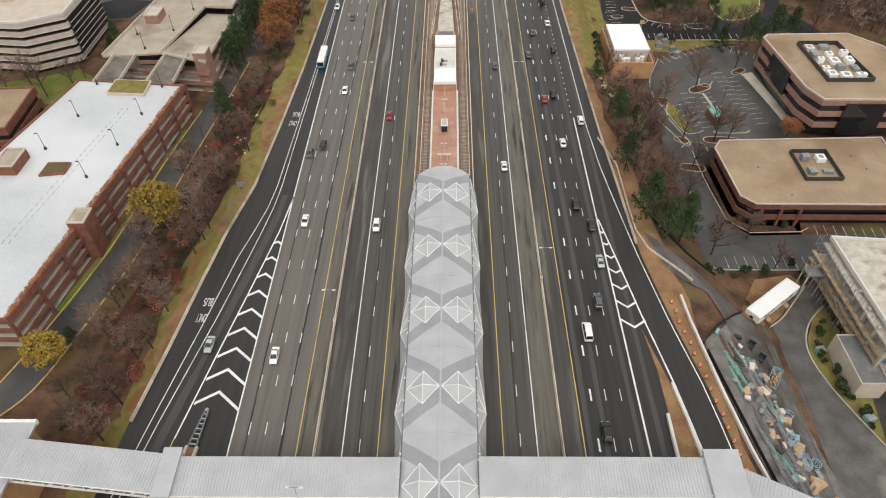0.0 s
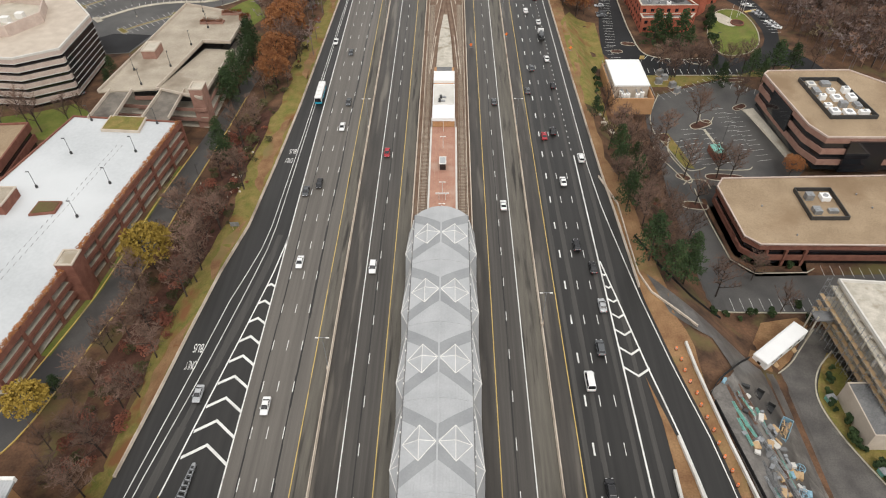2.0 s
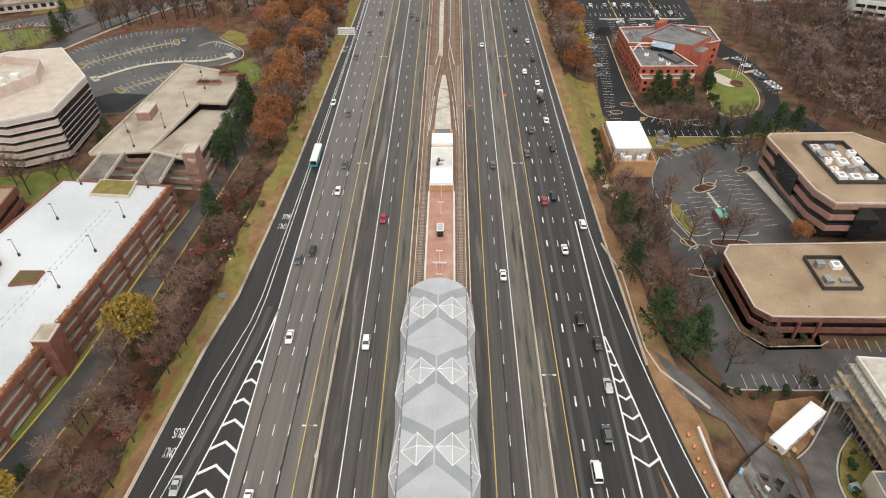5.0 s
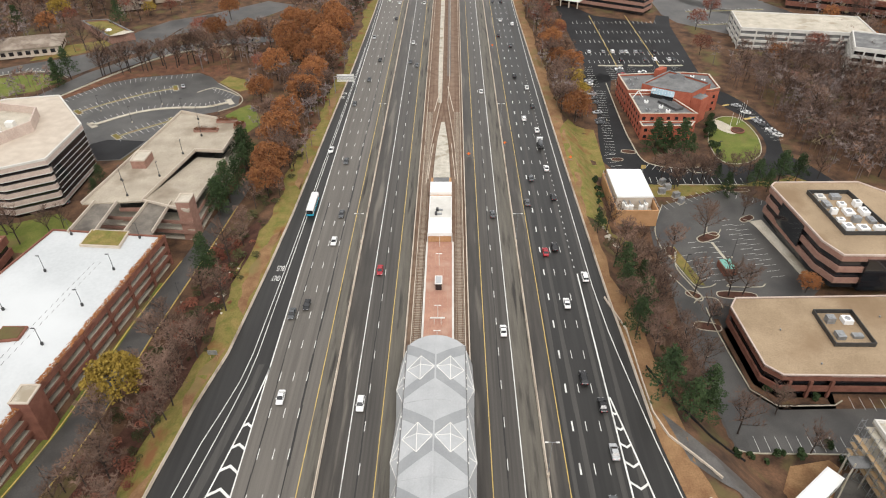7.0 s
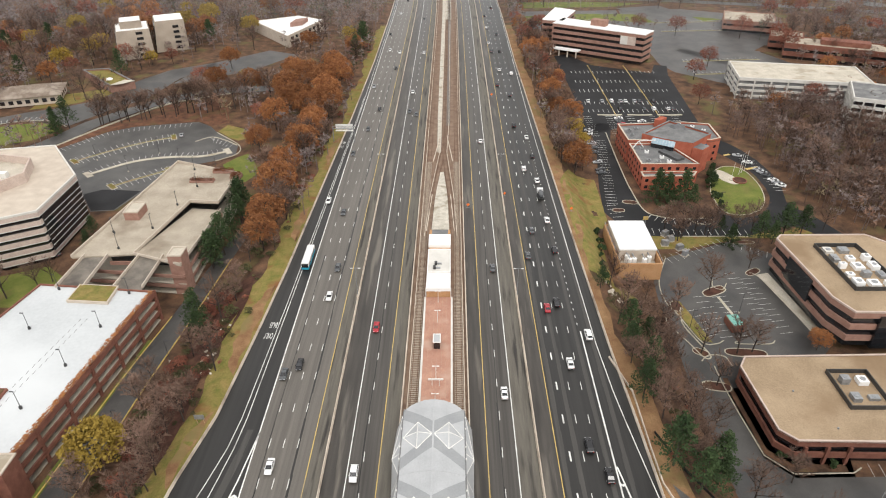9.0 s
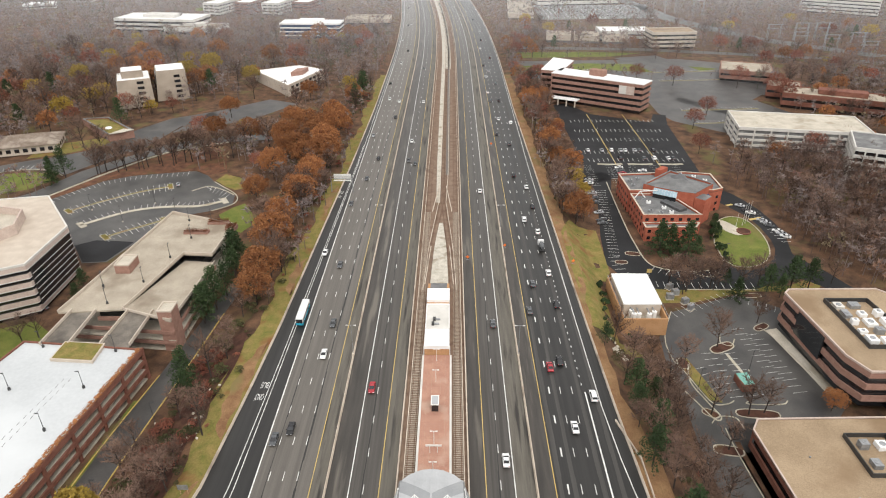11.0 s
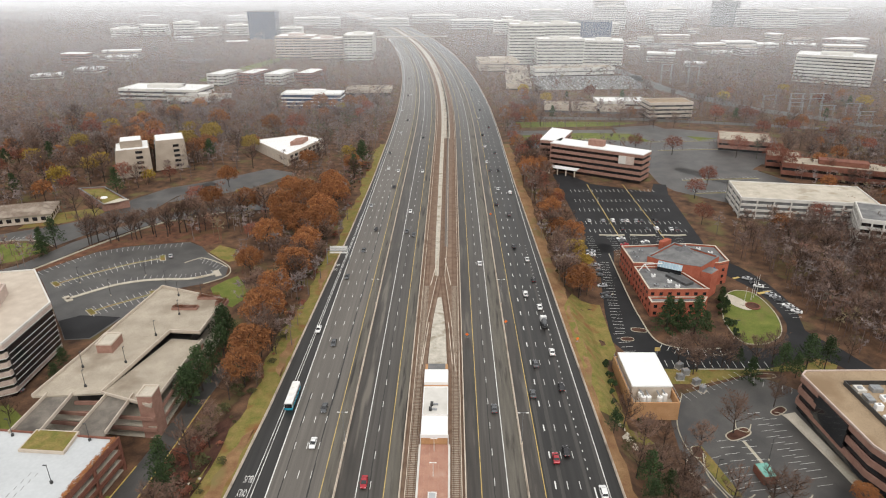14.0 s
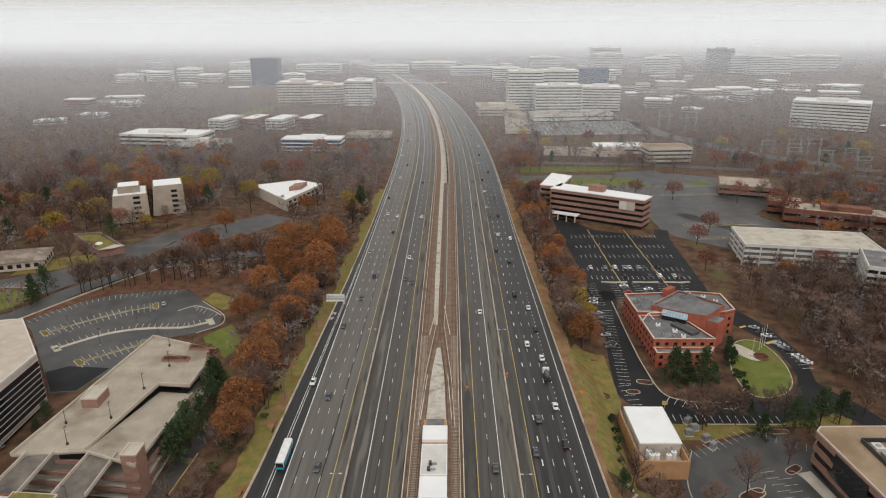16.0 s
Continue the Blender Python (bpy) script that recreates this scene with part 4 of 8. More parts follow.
def red_building():
    zg = -8.6
    b = thing("red_brick_building", pose(0, 0, 0), "angular orange-red brick building with grey stepped roofs", "office building")
    low = [(91.5, 231.7), (117.8, 231.8), (112, 248.4), (102, 255.2), (91.2, 255.2)]
    terrace = [(91.6, 226.4), (114.4, 226.8), (117.4, 231.6), (91.6, 231.5)]
    rear = [(90.6, 255.4), (131, 255.6), (136.2, 258), (136.6, 276.2), (124, 279), (90, 276)]
    tall = [(101.6, 254.4), (111.3, 248.7), (118.5, 246), (131.2, 258), (115.4, 274.7), (97.7, 258)]
    for nm, ring, zt, rows, sides in (("front_wing", low, 2.5, 3, (0, 1, 4)), ("terrace_wing", terrace, -1.2, 2, (0, 1, 3)), ("rear_wing", rear, 4.2, 3, (1, 2, 3, 4, 5)), ("tall_block", tall, 6.6, 0, ())):
        wing = part(nm, Shape().wallring(ring, 0.5, zg if nm != "tall_block" else zg + 2, zt), BRICK_BRIGHT, b)
        part("roof", Shape().prism(shrink(ring, 0.5), zt - 1.3, zt - 0.8), SHADE_GREY, wing)
        part("coping", Shape().wallring(shrink(ring, -0.1), 0.75, zt, zt + 0.14), JERSEY if nm != "tall_block" else SHADE_GREY, wing)
        wall_windows(wing, ring, zg + 1.4, rows, 3.3, 3.4, sides)
    part("brick_band", Shape().wallring(shrink(rear, -0.03), 0.2, 2.9, 3.4), BRICK_RED, b)
    # hipped roof with a pyramid over the tall block
    hip = shrink(tall, 0.9)
    part("hip_roof", Shape().add([(x, y, 5.9) for x, y in hip] + [(115.0, 260.0, 8.0)], [(k, (k + 1) % 6, 6) for k in range(6)]), SHADE_GREY, b)
    SLATE = surface("slate_pyramid", (0.075, 0.075, 0.08), (0.12, 0.12, 0.125), 3, 0.6, 0, 0.1, 0.3)
    part("pyramid_roof", Shape().add([(112.4, 259.6, 7.0), (119.8, 259.2, 7.0), (120.6, 266.4, 7.0), (113, 266.8, 7.0), (116.5, 263.2, 9.6)], [(0, 1, 4), (1, 2, 4), (2, 3, 4), (3, 0, 4), (3, 2, 1, 0)]), SLATE, b, "dark slate pyramid roof")
    part("gable", Shape().prism([(109.6, 272.4), (114.6, 276.6), (112.4, 278.4), (107.8, 274.2)], 3.0, 7.6), BRICK_BRIGHT, b)
    # blue glazing across the angled front of the tall block
    ATRIUM = surface("pale_blue_glazing", (0.3, 0.42, 0.5), (0.42, 0.54, 0.62), 3, 0.15, 0, 0, 1.0, grit=0.1)
    p, q = Vector((101.9, 254.1)), Vector((111.2, 248.5))
    o = Vector((-(p - q).y, (p - q).x)).normalized()
    o = o if o.y < 0 else -o
    lo, hi = o * 1.5, o * 0.5
    at = part("atrium_glazing", Shape().add([(*(p + lo), 3.7), (*(q + lo), 3.7), (*(q + hi), 6.1), (*(p + hi), 6.1), (*p, 3.7), (*q, 3.7), (*q, 6.1), (*p, 6.1)],
                                            [(0, 1, 2, 3), (3, 2, 6, 7), (0, 3, 7, 4), (1, 5, 6, 2), (0, 4, 5, 1)]), ATRIUM, b, "sloping pale blue glazing")
    bars = Shape()
    for k in range(9):
        c = p + (q - p) * k / 8
        bars.beam((*(c + lo), 3.75), (*(c + hi), 6.15), 0.08, 0.1)
    part("glazing_bar", bars, STEEL_WHITE, at)
    part("dark_glazing", Shape().add([(*(p + lo), 1.7), (*(q + lo), 1.7), (*(q + lo), 3.65), (*(p + lo), 3.65)], [(0, 1, 2, 3)]), GLASS_DARK, b)
    part("entry_canopy", Shape().add([(122.5, 245.5, 1.4), (128.6, 251.5, 2.6), (127.4, 252.8, 3.6), (121.3, 246.8, 2.4), (122.5, 245.5, 1.2), (128.6, 251.5, 2.4), (127.4, 252.8, 3.4), (121.3, 246.8, 2.2)],
                                     [(0, 1, 2, 3), (7, 6, 5, 4), (0, 4, 5, 1), (1, 5, 6, 2), (2, 6, 7, 3), (3, 7, 4, 0)]), GLASS_BLUE, b, "small blue sloping canopy")
    part("entry_tower", Shape().prism([(118.7, 245.9), (122.4, 242.6), (127.5, 247.6), (124, 251)], zg, 4.4), BRICK_BRIGHT, b)
    part("entry_cap", Shape().prism([(119.0, 245.9), (122.4, 243.0), (127.1, 247.6), (124, 250.6)], 4.4, 4.55), SHADE_GREY, b)
    # red frame struts beside the front roof
    s = Shape()
    for a, c in (((92, 250, 2.6), (94.5, 251, 5.6)), ((97, 250, 2.6), (94.5, 251, 5.6)), ((94.5, 251, 5.6), (103, 252, 5.6))):
        s.beam(a, c, 0.35, 0.35)
    part("roof_strut", s, STEEL_WHITE, b)
    dark = surface("rooftop_duct", (0.05, 0.05, 0.052), (0.09, 0.09, 0.092), 2, 0.6, 0, 0.1, 0.3)
    part("roof_duct", Shape().loft([[(103, 246, 1.7), (106, 248, 1.7), (106, 248, 2.9), (103, 246, 2.9)], [(109, 236, 1.7), (113, 238, 1.7), (113, 238, 2.9), (109, 236, 2.9)]]), dark, b)
    for x, y in ((96, 236), (100, 234), (97.5, 246), (105, 235), (94, 262), (98, 270), (131, 268), (96, 250), (103, 240), (127, 273), (121, 276), (94, 268)):
        z = 1.7 if y < 255 else 3.4
        u = part("air_unit", Shape().box(x - 0.9, x + 0.9, y - 0.7, y + 0.7, z, z + 1.2), (STEEL, ROOF_WHITE)[int(x) % 2], b)
        part("fan", Shape().tube((x, y, z + 1.2), (x, y, z + 1.3), 0.5, n=10), POLE_AND_SHADE, u)


red_building()


def white_garage():
    """Parking garage with a white membrane roof."""
    zg, zr = -6.0, 5.2
    b = thing("parking_garage", pose(0, 0, 0), "red-brick parking garage with a white coated roof deck", "parking garage")
    A, B, C, D = (-103.5, 24), (-91.0, 128.8), (-130.5, 132.8), (-152, 24)
    ring = [D, A, B, C]
    part("deck", Shape().prism(shrink(ring, 0.5), zr - 0.5, zr), MEMBRANE, b)
    for k in range(3):
        z = zg + 0.3 + 3.6 * k
        part("spandrel", Shape().wallring(ring, 0.5, z + 2.2, z + 3.6 + (0.6 if k == 2 else 0)), BRICK_RED, b)
        part("floor", Shape().prism(shrink(ring, 0.5), z - 0.3, z), CONCRETE, b)
        # near-black ring behind the openings paints in the unlit interior
        part("inner_shade", Shape().wallring(shrink(ring, 5), 0.3, z, z + 3.3), POLE_AND_SHADE, b)
    n = 9
    for i in range(n + 1):
        p = Vector(A) + (Vector(B) - Vector(A)) * (i / n)
        part("pier", Shape().box(p.x - 0.55, p.x + 0.05, p.y - 0.5, p.y + 0.5, zg, zr + 0.5), BRICK_RED, b)
    # ivy planter along the roof edge
    s = Shape()
    rnd = random.Random(8)
    for k in range(2200):
        f = rnd.random()
        x, y = A[0] + (B[0] - A[0]) * f - 0.9 + rnd.uniform(-0.5, 0.8), A[1] + (B[1] - A[1]) * f
        z = zr + 0.75 + rnd.uniform(-0.5, 0.35)
        r = rnd.uniform(0.15, 0.4)
        s.add([(x - r, y - r, z), (x + r, y - r * 0.4, z + rnd.uniform(-0.2, 0.3)), (x, y + r, z + rnd.uniform(-0.1, 0.2))], [(0, 1, 2)])
    tagged(part("edge_ivy", s, LEAF_RUST, b), "rusty dead ivy trailing over the edge", kind="stuff")
    # stair tower and planters on the roof
    t = part("stair_tower", Shape().box(-101.8, -97.0, 55.4, 61.4, zg, zr + 2.4), BRICK_RED, b)
    part("cap", Shape().wallring([(-101.9, 55.3), (-96.9, 55.3), (-96.9, 61.5), (-101.9, 61.5)], 0.5, zr + 2.4, zr + 2.8), PRECAST, t)
    part("tower_roof", Shape().box(-101.4, -97.4, 55.8, 61, zr + 2.4, zr + 2.5), CONCRETE, t)
    t2 = part("stair_tower", Shape().box(-133.5, -127.5, 79, 88, zg, zr + 3.2), BRICK_RED, b)
    part("cap", Shape().wallring([(-133.6, 78.9), (-127.4, 78.9), (-127.4, 88.1), (-133.6, 88.1)], 0.5, zr + 3.2, zr + 3.6), PRECAST, t2)
    part("tower_roof", Shape().box(-133, -128, 79.5, 87.5, zr + 3.2, zr + 3.3), DECK_TAN, t2)
    part("planter", Shape().prism([(-120.5, 78.3), (-113.2, 79.4), (-113.2, 84.6), (-120.2, 84.6)], zr, zr + 0.7), BRICK_RED, b)
    part("planter_soil", Shape().prism([(-120, 78.8), (-113.7, 79.9), (-113.7, 84.1), (-119.7, 84.1)], zr + 0.7, zr + 0.85), LITTER, b)
    part("grass_planter", Shape().prism([(-116.8, 123), (-103.2, 122), (-103.5, 131), (-116.8, 132)], zr, zr + 0.9), PRECAST, b)
    part("planter_grass", Shape().prism([(-116.3, 123.5), (-103.7, 122.5), (-104, 130.5), (-116.3, 131.5)], zr + 0.9, zr + 1.0), GRASS, b)
    s = Shape()
    for k in range(26):
        f = k / 26
        for o in (0, 2.4):
            x, y = -118 + 10 * f + o * 0.8, 50 + 66 * f
            s.box(x - 0.08, x + 0.08, y, y + 1.5, zr, zr + 0.012)
    tagged(part("deck_mark", s, SHADE_GREY, b), "faded grey marks on the deck", kind="stuff")
    return zr


GARAGE_TOP = white_garage()


def roof_lamp(x, y, z, lean):
    m = thing("roof_lamp_post", pose(x, y, z, 0, 0, lean), "dark slender lamp post on a concrete base", "lamp post", "garage roof lamps")
    part("base", Shape().tube((0, 0, 0), (0, 0, 0.8), 0.4, n=10), POLE_AND_SHADE, m)
    part("pole", Shape().tube((0, 0, 0.8), (0, 0, 6.0), 0.1, 0.07), POLE_AND_SHADE, m)
    part("head", Shape().box(-0.1, 0.95, -0.16, 0.16, 5.95, 6.1), POLE_AND_SHADE, m)


for x, y in ((-121.5, 110), (-124.5, 92), (-100.5, 111), (-102.5, 94), (-106, 78), (-99, 128), (-122.8, 130)):
    roof_lamp(x, y, GARAGE_TOP, 180)


def beige_garage():
    zg, zr = -6.0, 7.0
    RAMP_DECK = surface("dark_stained_deck", (0.13, 0.115, 0.1), (0.22, 0.195, 0.165), 4, 0.9, 0, 0.15, 0.3, (0.09, 0.08, 0.07))
    b = thing("beige_parking_garage", pose(0, 0, 0), "stained beige concrete parking deck with brick stair towers", "parking garage")
    west = [(-126.5, 146.5), (-105.5, 148.5), (-99, 187), (-87.5, 186), (-86.5, 212), (-117, 224)]
    part("deck", Shape().prism(west, zr - 0.6, zr), DECK_TAN, b)
    part("ramp_deck", Shape().add([(-105.4, 148.5, zr), (-87, 142, zr - 0.2), (-87, 186, zr - 3.2), (-98.9, 187, zr - 3.0), (-105.4, 148.5, zr - 0.6), (-87, 142, zr - 0.8), (-87, 186, zr - 3.8), (-98.9, 187, zr - 3.6)],
                                  [(0, 1, 2, 3), (7, 6, 5, 4), (0, 4, 5, 1), (1, 5, 6, 2), (2, 6, 7, 3), (3, 7, 4, 0)]), DECK_TAN, b)
    for i in range(len(west)):
        p, q = west[i], west[(i + 1) % len(west)]
        if i == 0:
            continue
        part("parapet", Shape().beam((*p, zr + 0.45), (*q, zr + 0.45), 0.35, 1.0), PRECAST, b)
    for k in range(2):
        z = zg + 0.4 + 4.2 * k
        part("floor", Shape().prism([(x, y) for x, y in [(-126, 147), (-87, 142.5), (-87, 186), (-87, 211), (-116.5, 223)]], z - 0.3, z), CONCRETE, b)
        # added dark block: the shade under the decks, put in as colour
        part("inner_wall", Shape().prism([(-118, 155), (-96, 154), (-92, 206), (-112, 214)], z, z + 3.9), POLE_AND_SHADE, b)
        for p, q in (((-126.5, 146.5), (-87, 142)), ((-87, 142), (-87, 186)), ((-126.5, 146.5), (-117, 224)), ((-86.5, 212), (-117, 224))):
            part("spandrel", Shape().beam((*p, z + 3.3), (*q, z + 3.3), 0.5, 1.2), BRICK_PINK, b)
    part("south_parapet", Shape().beam((-105.4, 148.4, zr + 0.4), (-87, 142, zr + 0.2), 0.35, 0.9), PRECAST, b)
    part("east_parapet", Shape().beam((-87, 142, zr + 0.2), (-87, 186, zr - 2.8), 0.35, 1.0), PRECAST, b)
    for x, y, x1, y1, zt in ((-91.3, 142.8, -86.6, 148.5, 9.8), (-118.6, 172, -113.2, 180, 10.2)):
        t = part("stair_tower", Shape().box(x, x1, y, y1, zg, zt), BRICK_PINK, b, "brick stair tower")
        part("cap", Shape().wallring([(x - .15, y - .15), (x1 + .15, y - .15), (x1 + .15, y1 + .15), (x - .15, y1 + .15)], 0.5, zt, zt + 0.5), PRECAST, t)
        part("tower_roof", Shape().box(x + .3, x1 - .3, y + .3, y1 - .3, zt, zt + 0.15), CONCRETE, t)
    for x, y, x1, y1 in ((-105, 203.5, -95, 206.5), (-98, 212.5, -89.5, 215.5), (-89, 207, -85, 212)):
        t = part("planter", Shape().box(x, x1, y, y1, zr - 1, zr + 0.8), BRICK_PINK, b)
        s = Shape()
        rnd = random.Random(x)
        for k in range(420):
            px, py, r = rnd.uniform(x, x1), rnd.uniform(y, y1), rnd.uniform(0.15, 0.35)
            pz = zr + 0.8 + rnd.uniform(0, 1.1)
            s.add([(px - r, py, pz), (px + r, py - r, pz + 0.2), (px, py + r, pz - 0.2)], [(0, 1, 2)])
        part("planting", s, LEAF_RUST, t)
    # bridging ramps to the white garage, either side of an open well
    for x0, x1 in ((-122.5, -114.5), (-103.5, -95.0)):
        r = part("link_ramp", Shape().add([(x0 - 2, 131, 5.1), (x1 - 1, 130, 5.1), (x1, 148, 6.6), (x0, 148, 6.6), (x0 - 2, 131, 4.6), (x1 - 1, 130, 4.6), (x1, 148, 6.1), (x0, 148, 6.1)],
                                          [(0, 1, 2, 3), (7, 6, 5, 4), (0, 4, 5, 1), (1, 5, 6, 2), (2, 6, 7, 3), (3, 7, 4, 0)]), RAMP_DECK, b)
        for xa, xb in ((x0 - 2, x0), (x1 - 1, x1)):
            part("parapet", Shape().beam((xa, 131, 5.6), (xb, 148, 7.1), 0.35, 1.2), PRECAST, r)
    for k in range(3):
        part("well_wall", Shape().box(-114.3, -103.7, 147.4, 147.9, zg + 4 * k + 1.2, zg + 4 * k + 2.6), BRICK_PINK, b)
    return zr


beige_garage()
for x, y in ((-119, 163), (-112.4, 152), (-105.8, 166), (-103, 184), (-100.5, 200), (-97, 215), (-107, 216)):
    roof_lamp(x, y, 7.0, 90)


def octagon_office():
    zg, zr = -6.0, 15.0
    b = thing("octagonal_office", pose(0, 0, 0), "six-storey pink-banded octagonal office with dark glass", "office building")
    ring = [(-146, 194.5), (-169.5, 224), (-191.5, 219.5), (-208, 204), (-209, 180), (-194, 160), (-160, 156.5), (-145.5, 164.5)]
    storeys(b, ring, zg, 6, 3.45, 1.75, PINK_BAND, GLASS_DARK, 0.7, PRECAST_WHITE)
    part("core", Shape().prism(shrink(ring, 1.3), zg, zr - 0.4), GLASS_DARK, b)
    flat_roof(b, ring, zr, PRECAST, 0.5, PRECAST_WHITE, 0.6)
    inner = [(-162, 188), (-167, 202), (-184, 206), (-196, 198), (-197, 184), (-186, 174), (-170, 175)]
    part("penthouse", Shape().wallring(inner, 0.6, zr, zr + 4.4), PINK_BAND, b, "pink screen wall round the roof plant")
    part("penthouse_floor", Shape().prism(shrink(inner, 0.6), zr, zr + 1.2), CONCRETE, b)
    for x, y in ((-170, 180), (-176, 186), (-182, 180), (-172, 190), (-186, 190)):
        part("air_unit", Shape().box(x - 1.6, x + 1.6, y - 1.2, y + 1.2, zr + 1.2, zr + 3.4), STEEL_WHITE, b)
    # glass corner facing the garage
    g = part("glass_corner", Shape().prism([(-145.1, 166), (-145.5, 193.6), (-147, 193.6), (-146.6, 166)], zg + 3.4, zr - 2.2), GLASS_DARK, b)
    s = Shape()
    for k in range(7):
        z = zg + 3.6 + 2.15 * k
        s.beam((-145.0, 166, z), (-145.4, 193.6, z), 0.14, 0.16)
    part("glazing_bar", s, PRECAST_WHITE, g)


octagon_office()


# ---- lots, lanes and lawns ----
BLOCKED = []     # plan boxes where no wild tree grows


def block(x0, x1, y0, y1):
    BLOCKED.append((x0, x1, y0, y1))


def paved(name, ring, mat, label, lift=0.09):
    ob = tagged(drape(name, ring, mat, lift), label, "pavement", kind="structure")
    return ob


def kerb(name, path, label, w=0.35, mat=KERB, high=0.16):
    return tagged(part(name, strip(path, w, 0.09, Shape(), high), mat), label, "kerb", kind="structure")


def stalls(parent, a, b, depth, lift=0.125, pitch=2.7, back=0.0, w=0.12):
    """Painted stall lines between plan points a and b, reaching depth to the left of that way."""
    a, b = Vector(a), Vector(b)
    d = (b - a)
    n = int(d.length / pitch)
    u = d.normalized()
    o = Vector((-u.y, u.x)) * depth + u * back
    s = Shape()
    for k in range(n + 1):
        p = a + d * (k / n)
        strip([tuple(p), tuple(p + o)], w, lift, s)
    part("stall_line", s, PAINT, parent)


lot = paved("parking_lot", [(78, 60), (160, 60), (160, 76), (113, 75), (97, 74.5), (91, 81), (89.4, 116), (93, 119), (124, 119), (133, 128), (127, 166), (134, 172), (118, 184), (88, 172), (80, 158), (79, 146),
                            (80, 128), (79, 100)], LOT, "worn asphalt car park with painted stalls")
for a, b, d, k in (((118, 60.4), (86, 60.4), -5, 0), ((150, 72), (118, 75), -4.5, 0), ((86.5, 141.5), (90, 129.5), 5, 0), ((97, 150), (100, 130), -5, 0), ((98.5, 152), (101.5, 130), 5, 0),
                   ((116.5, 160), (121, 132), -5, 0), ((112, 163), (116, 138), -4.6, 0), ((90, 169), (114, 181), 4.8, 0), ((116, 178), (130, 171), 4, 0)):
    stalls(lot, a, b, d)
for path in ([(89.4, 117), (90.2, 98), (91.4, 82), (97, 75.8), (113, 76.2), (116, 78)], curve([(88, 172), (82, 158), (81.5, 147), (84, 140), (88.4, 127.5), (93, 126.5), (96, 128)]),
             curve([(101, 128), (99.5, 126.8), (104, 126.4), (111, 126.6), (113, 128)]), curve([(117, 163), (120, 160), (126, 140), (131, 130)]), curve([(102, 159), (101, 155), (104, 153.5), (106.5, 157)]),
             curve([(86, 119), (89, 121.5), (94, 121), (95, 117)]), [(78.5, 60), (122, 59.6)]):
    kerb("kerb", path, "pale concrete kerb round a planted island")
tagged(drape("planted_island", [(84, 141), (88.4, 128), (92, 127), (89, 138), (86.5, 147), (84, 147)], GRASS, 0.2), "narrow leaf-strewn island in the car park", "island", kind="structure")
tagged(drape("planted_island", [(91.8, 82.5), (97.2, 76.4), (112, 76.6), (112, 79), (98, 79), (93, 84), (92, 112), (90.4, 112)], LITTER, 0.15), "mulched bed round the low office", "island", kind="structure")
tagged(drape("concrete_walk", [(119.5, 162), (124, 163), (130.5, 131.5), (127, 131)], CONCRETE, 0.16), "pale concrete walk beside the office", "pavement", kind="structure")


def mulch_island(x, y, a, b, turn, label="kerbed island of red-brown mulch"):
    """A rounded kerb with mulch inside it."""
    ring = lambda k: [tuple(Vector((x, y)) + Matrix.Rotation(radians(turn), 2) @ Vector((k * a * math.copysign(abs(math.cos(t)) ** 0.7, math.cos(t)), (b + (k - 1) * a) * math.copysign(abs(math.sin(t)) ** 0.7, math.sin(t))))) for t in [i * math.pi / 8 for i in range(16)]]
    tagged(drape("planted_island", ring(1.0), KERB, 0.2), label, "island", kind="structure")
    tagged(drape("planted_island", ring(0.8), MULCH, 0.24), "red-brown mulch in a kerbed island", "island", kind="structure")


for x, y, a, b, turn in ((100.5, 152.5, 2.2, 5.0, -65), (101.5, 122.6, 2.0, 7.0, 86), (87.5, 108.6, 2.2, 4.6, 80), (84.6, 144.4, 2.2, 2.8, 0), (86.8, 122.8, 1.6, 2.8, 60), (118.6, 163.6, 1.6, 3.4, -60), (77.5, 208, 1.6, 2.8, 90), (84, 215, 1.8, 3.4, 80), (121.5, 183, 1.6, 5, 90)):
    mulch_island(x, y, a, b, turn)
part("median", strip([(101, 149.5), (103.4, 139)], 1.1, 0.12, Shape()), KERB, lot)
kerb("kerb", curve([(80, 141.5), (79.6, 136), (84, 127), (87.4, 120.4), (89.6, 121.4), (87, 128), (84.4, 136), (86, 144)]), "pale kerb of the long planted strip", 0.45)
block(76, 175, 56, 186)
drive = paved("parking_lot", curve([(71, 206), (73, 230), (78, 262), (82, 300), (92, 300), (88, 278), (87, 250), (87, 226), (88.6, 208), (95, 202.4), (105, 201), (117, 203), (121, 208), (125, 202), (136, 204), (145, 214), (149, 228), (147.5, 250), (139, 266), (141, 282),
                                    (149, 276), (156, 256), (157.5, 232), (153, 215), (160, 202), (167, 184), (176, 166), (168, 164), (158, 182), (148, 195), (134, 192), (126, 187.6), (104, 187.4), (86, 187.6), (75, 197)], 2), LOT_DARK, "freshly sealed black asphalt car park with white stalls")
for a, b, d in (((73.6, 214), (76, 236), -4.6), ((76, 238), (81, 280), -4.6), ((74, 199), (72.6, 212), -4.8), ((91, 205), (96, 201.6), -4.6), ((96, 201.6), (112, 200.2), -4.6), ((102, 188), (126, 188), 4.4), ((157.2, 226), (154.6, 256), 4.6), ((88, 189), (99, 188.6), 4.2)):
    stalls(drive, a, b, d, pitch=2.75, w=0.18)
part("yellow_hatch", strip([(147, 247), (153.5, 249)], 1.8, 0.13, Shape()), PAINT_YELLOW, drive)
part("yellow_hatch", strip([(141.5, 262), (145, 263.5)], 1.4, 0.13, Shape()), PAINT_YELLOW, drive)
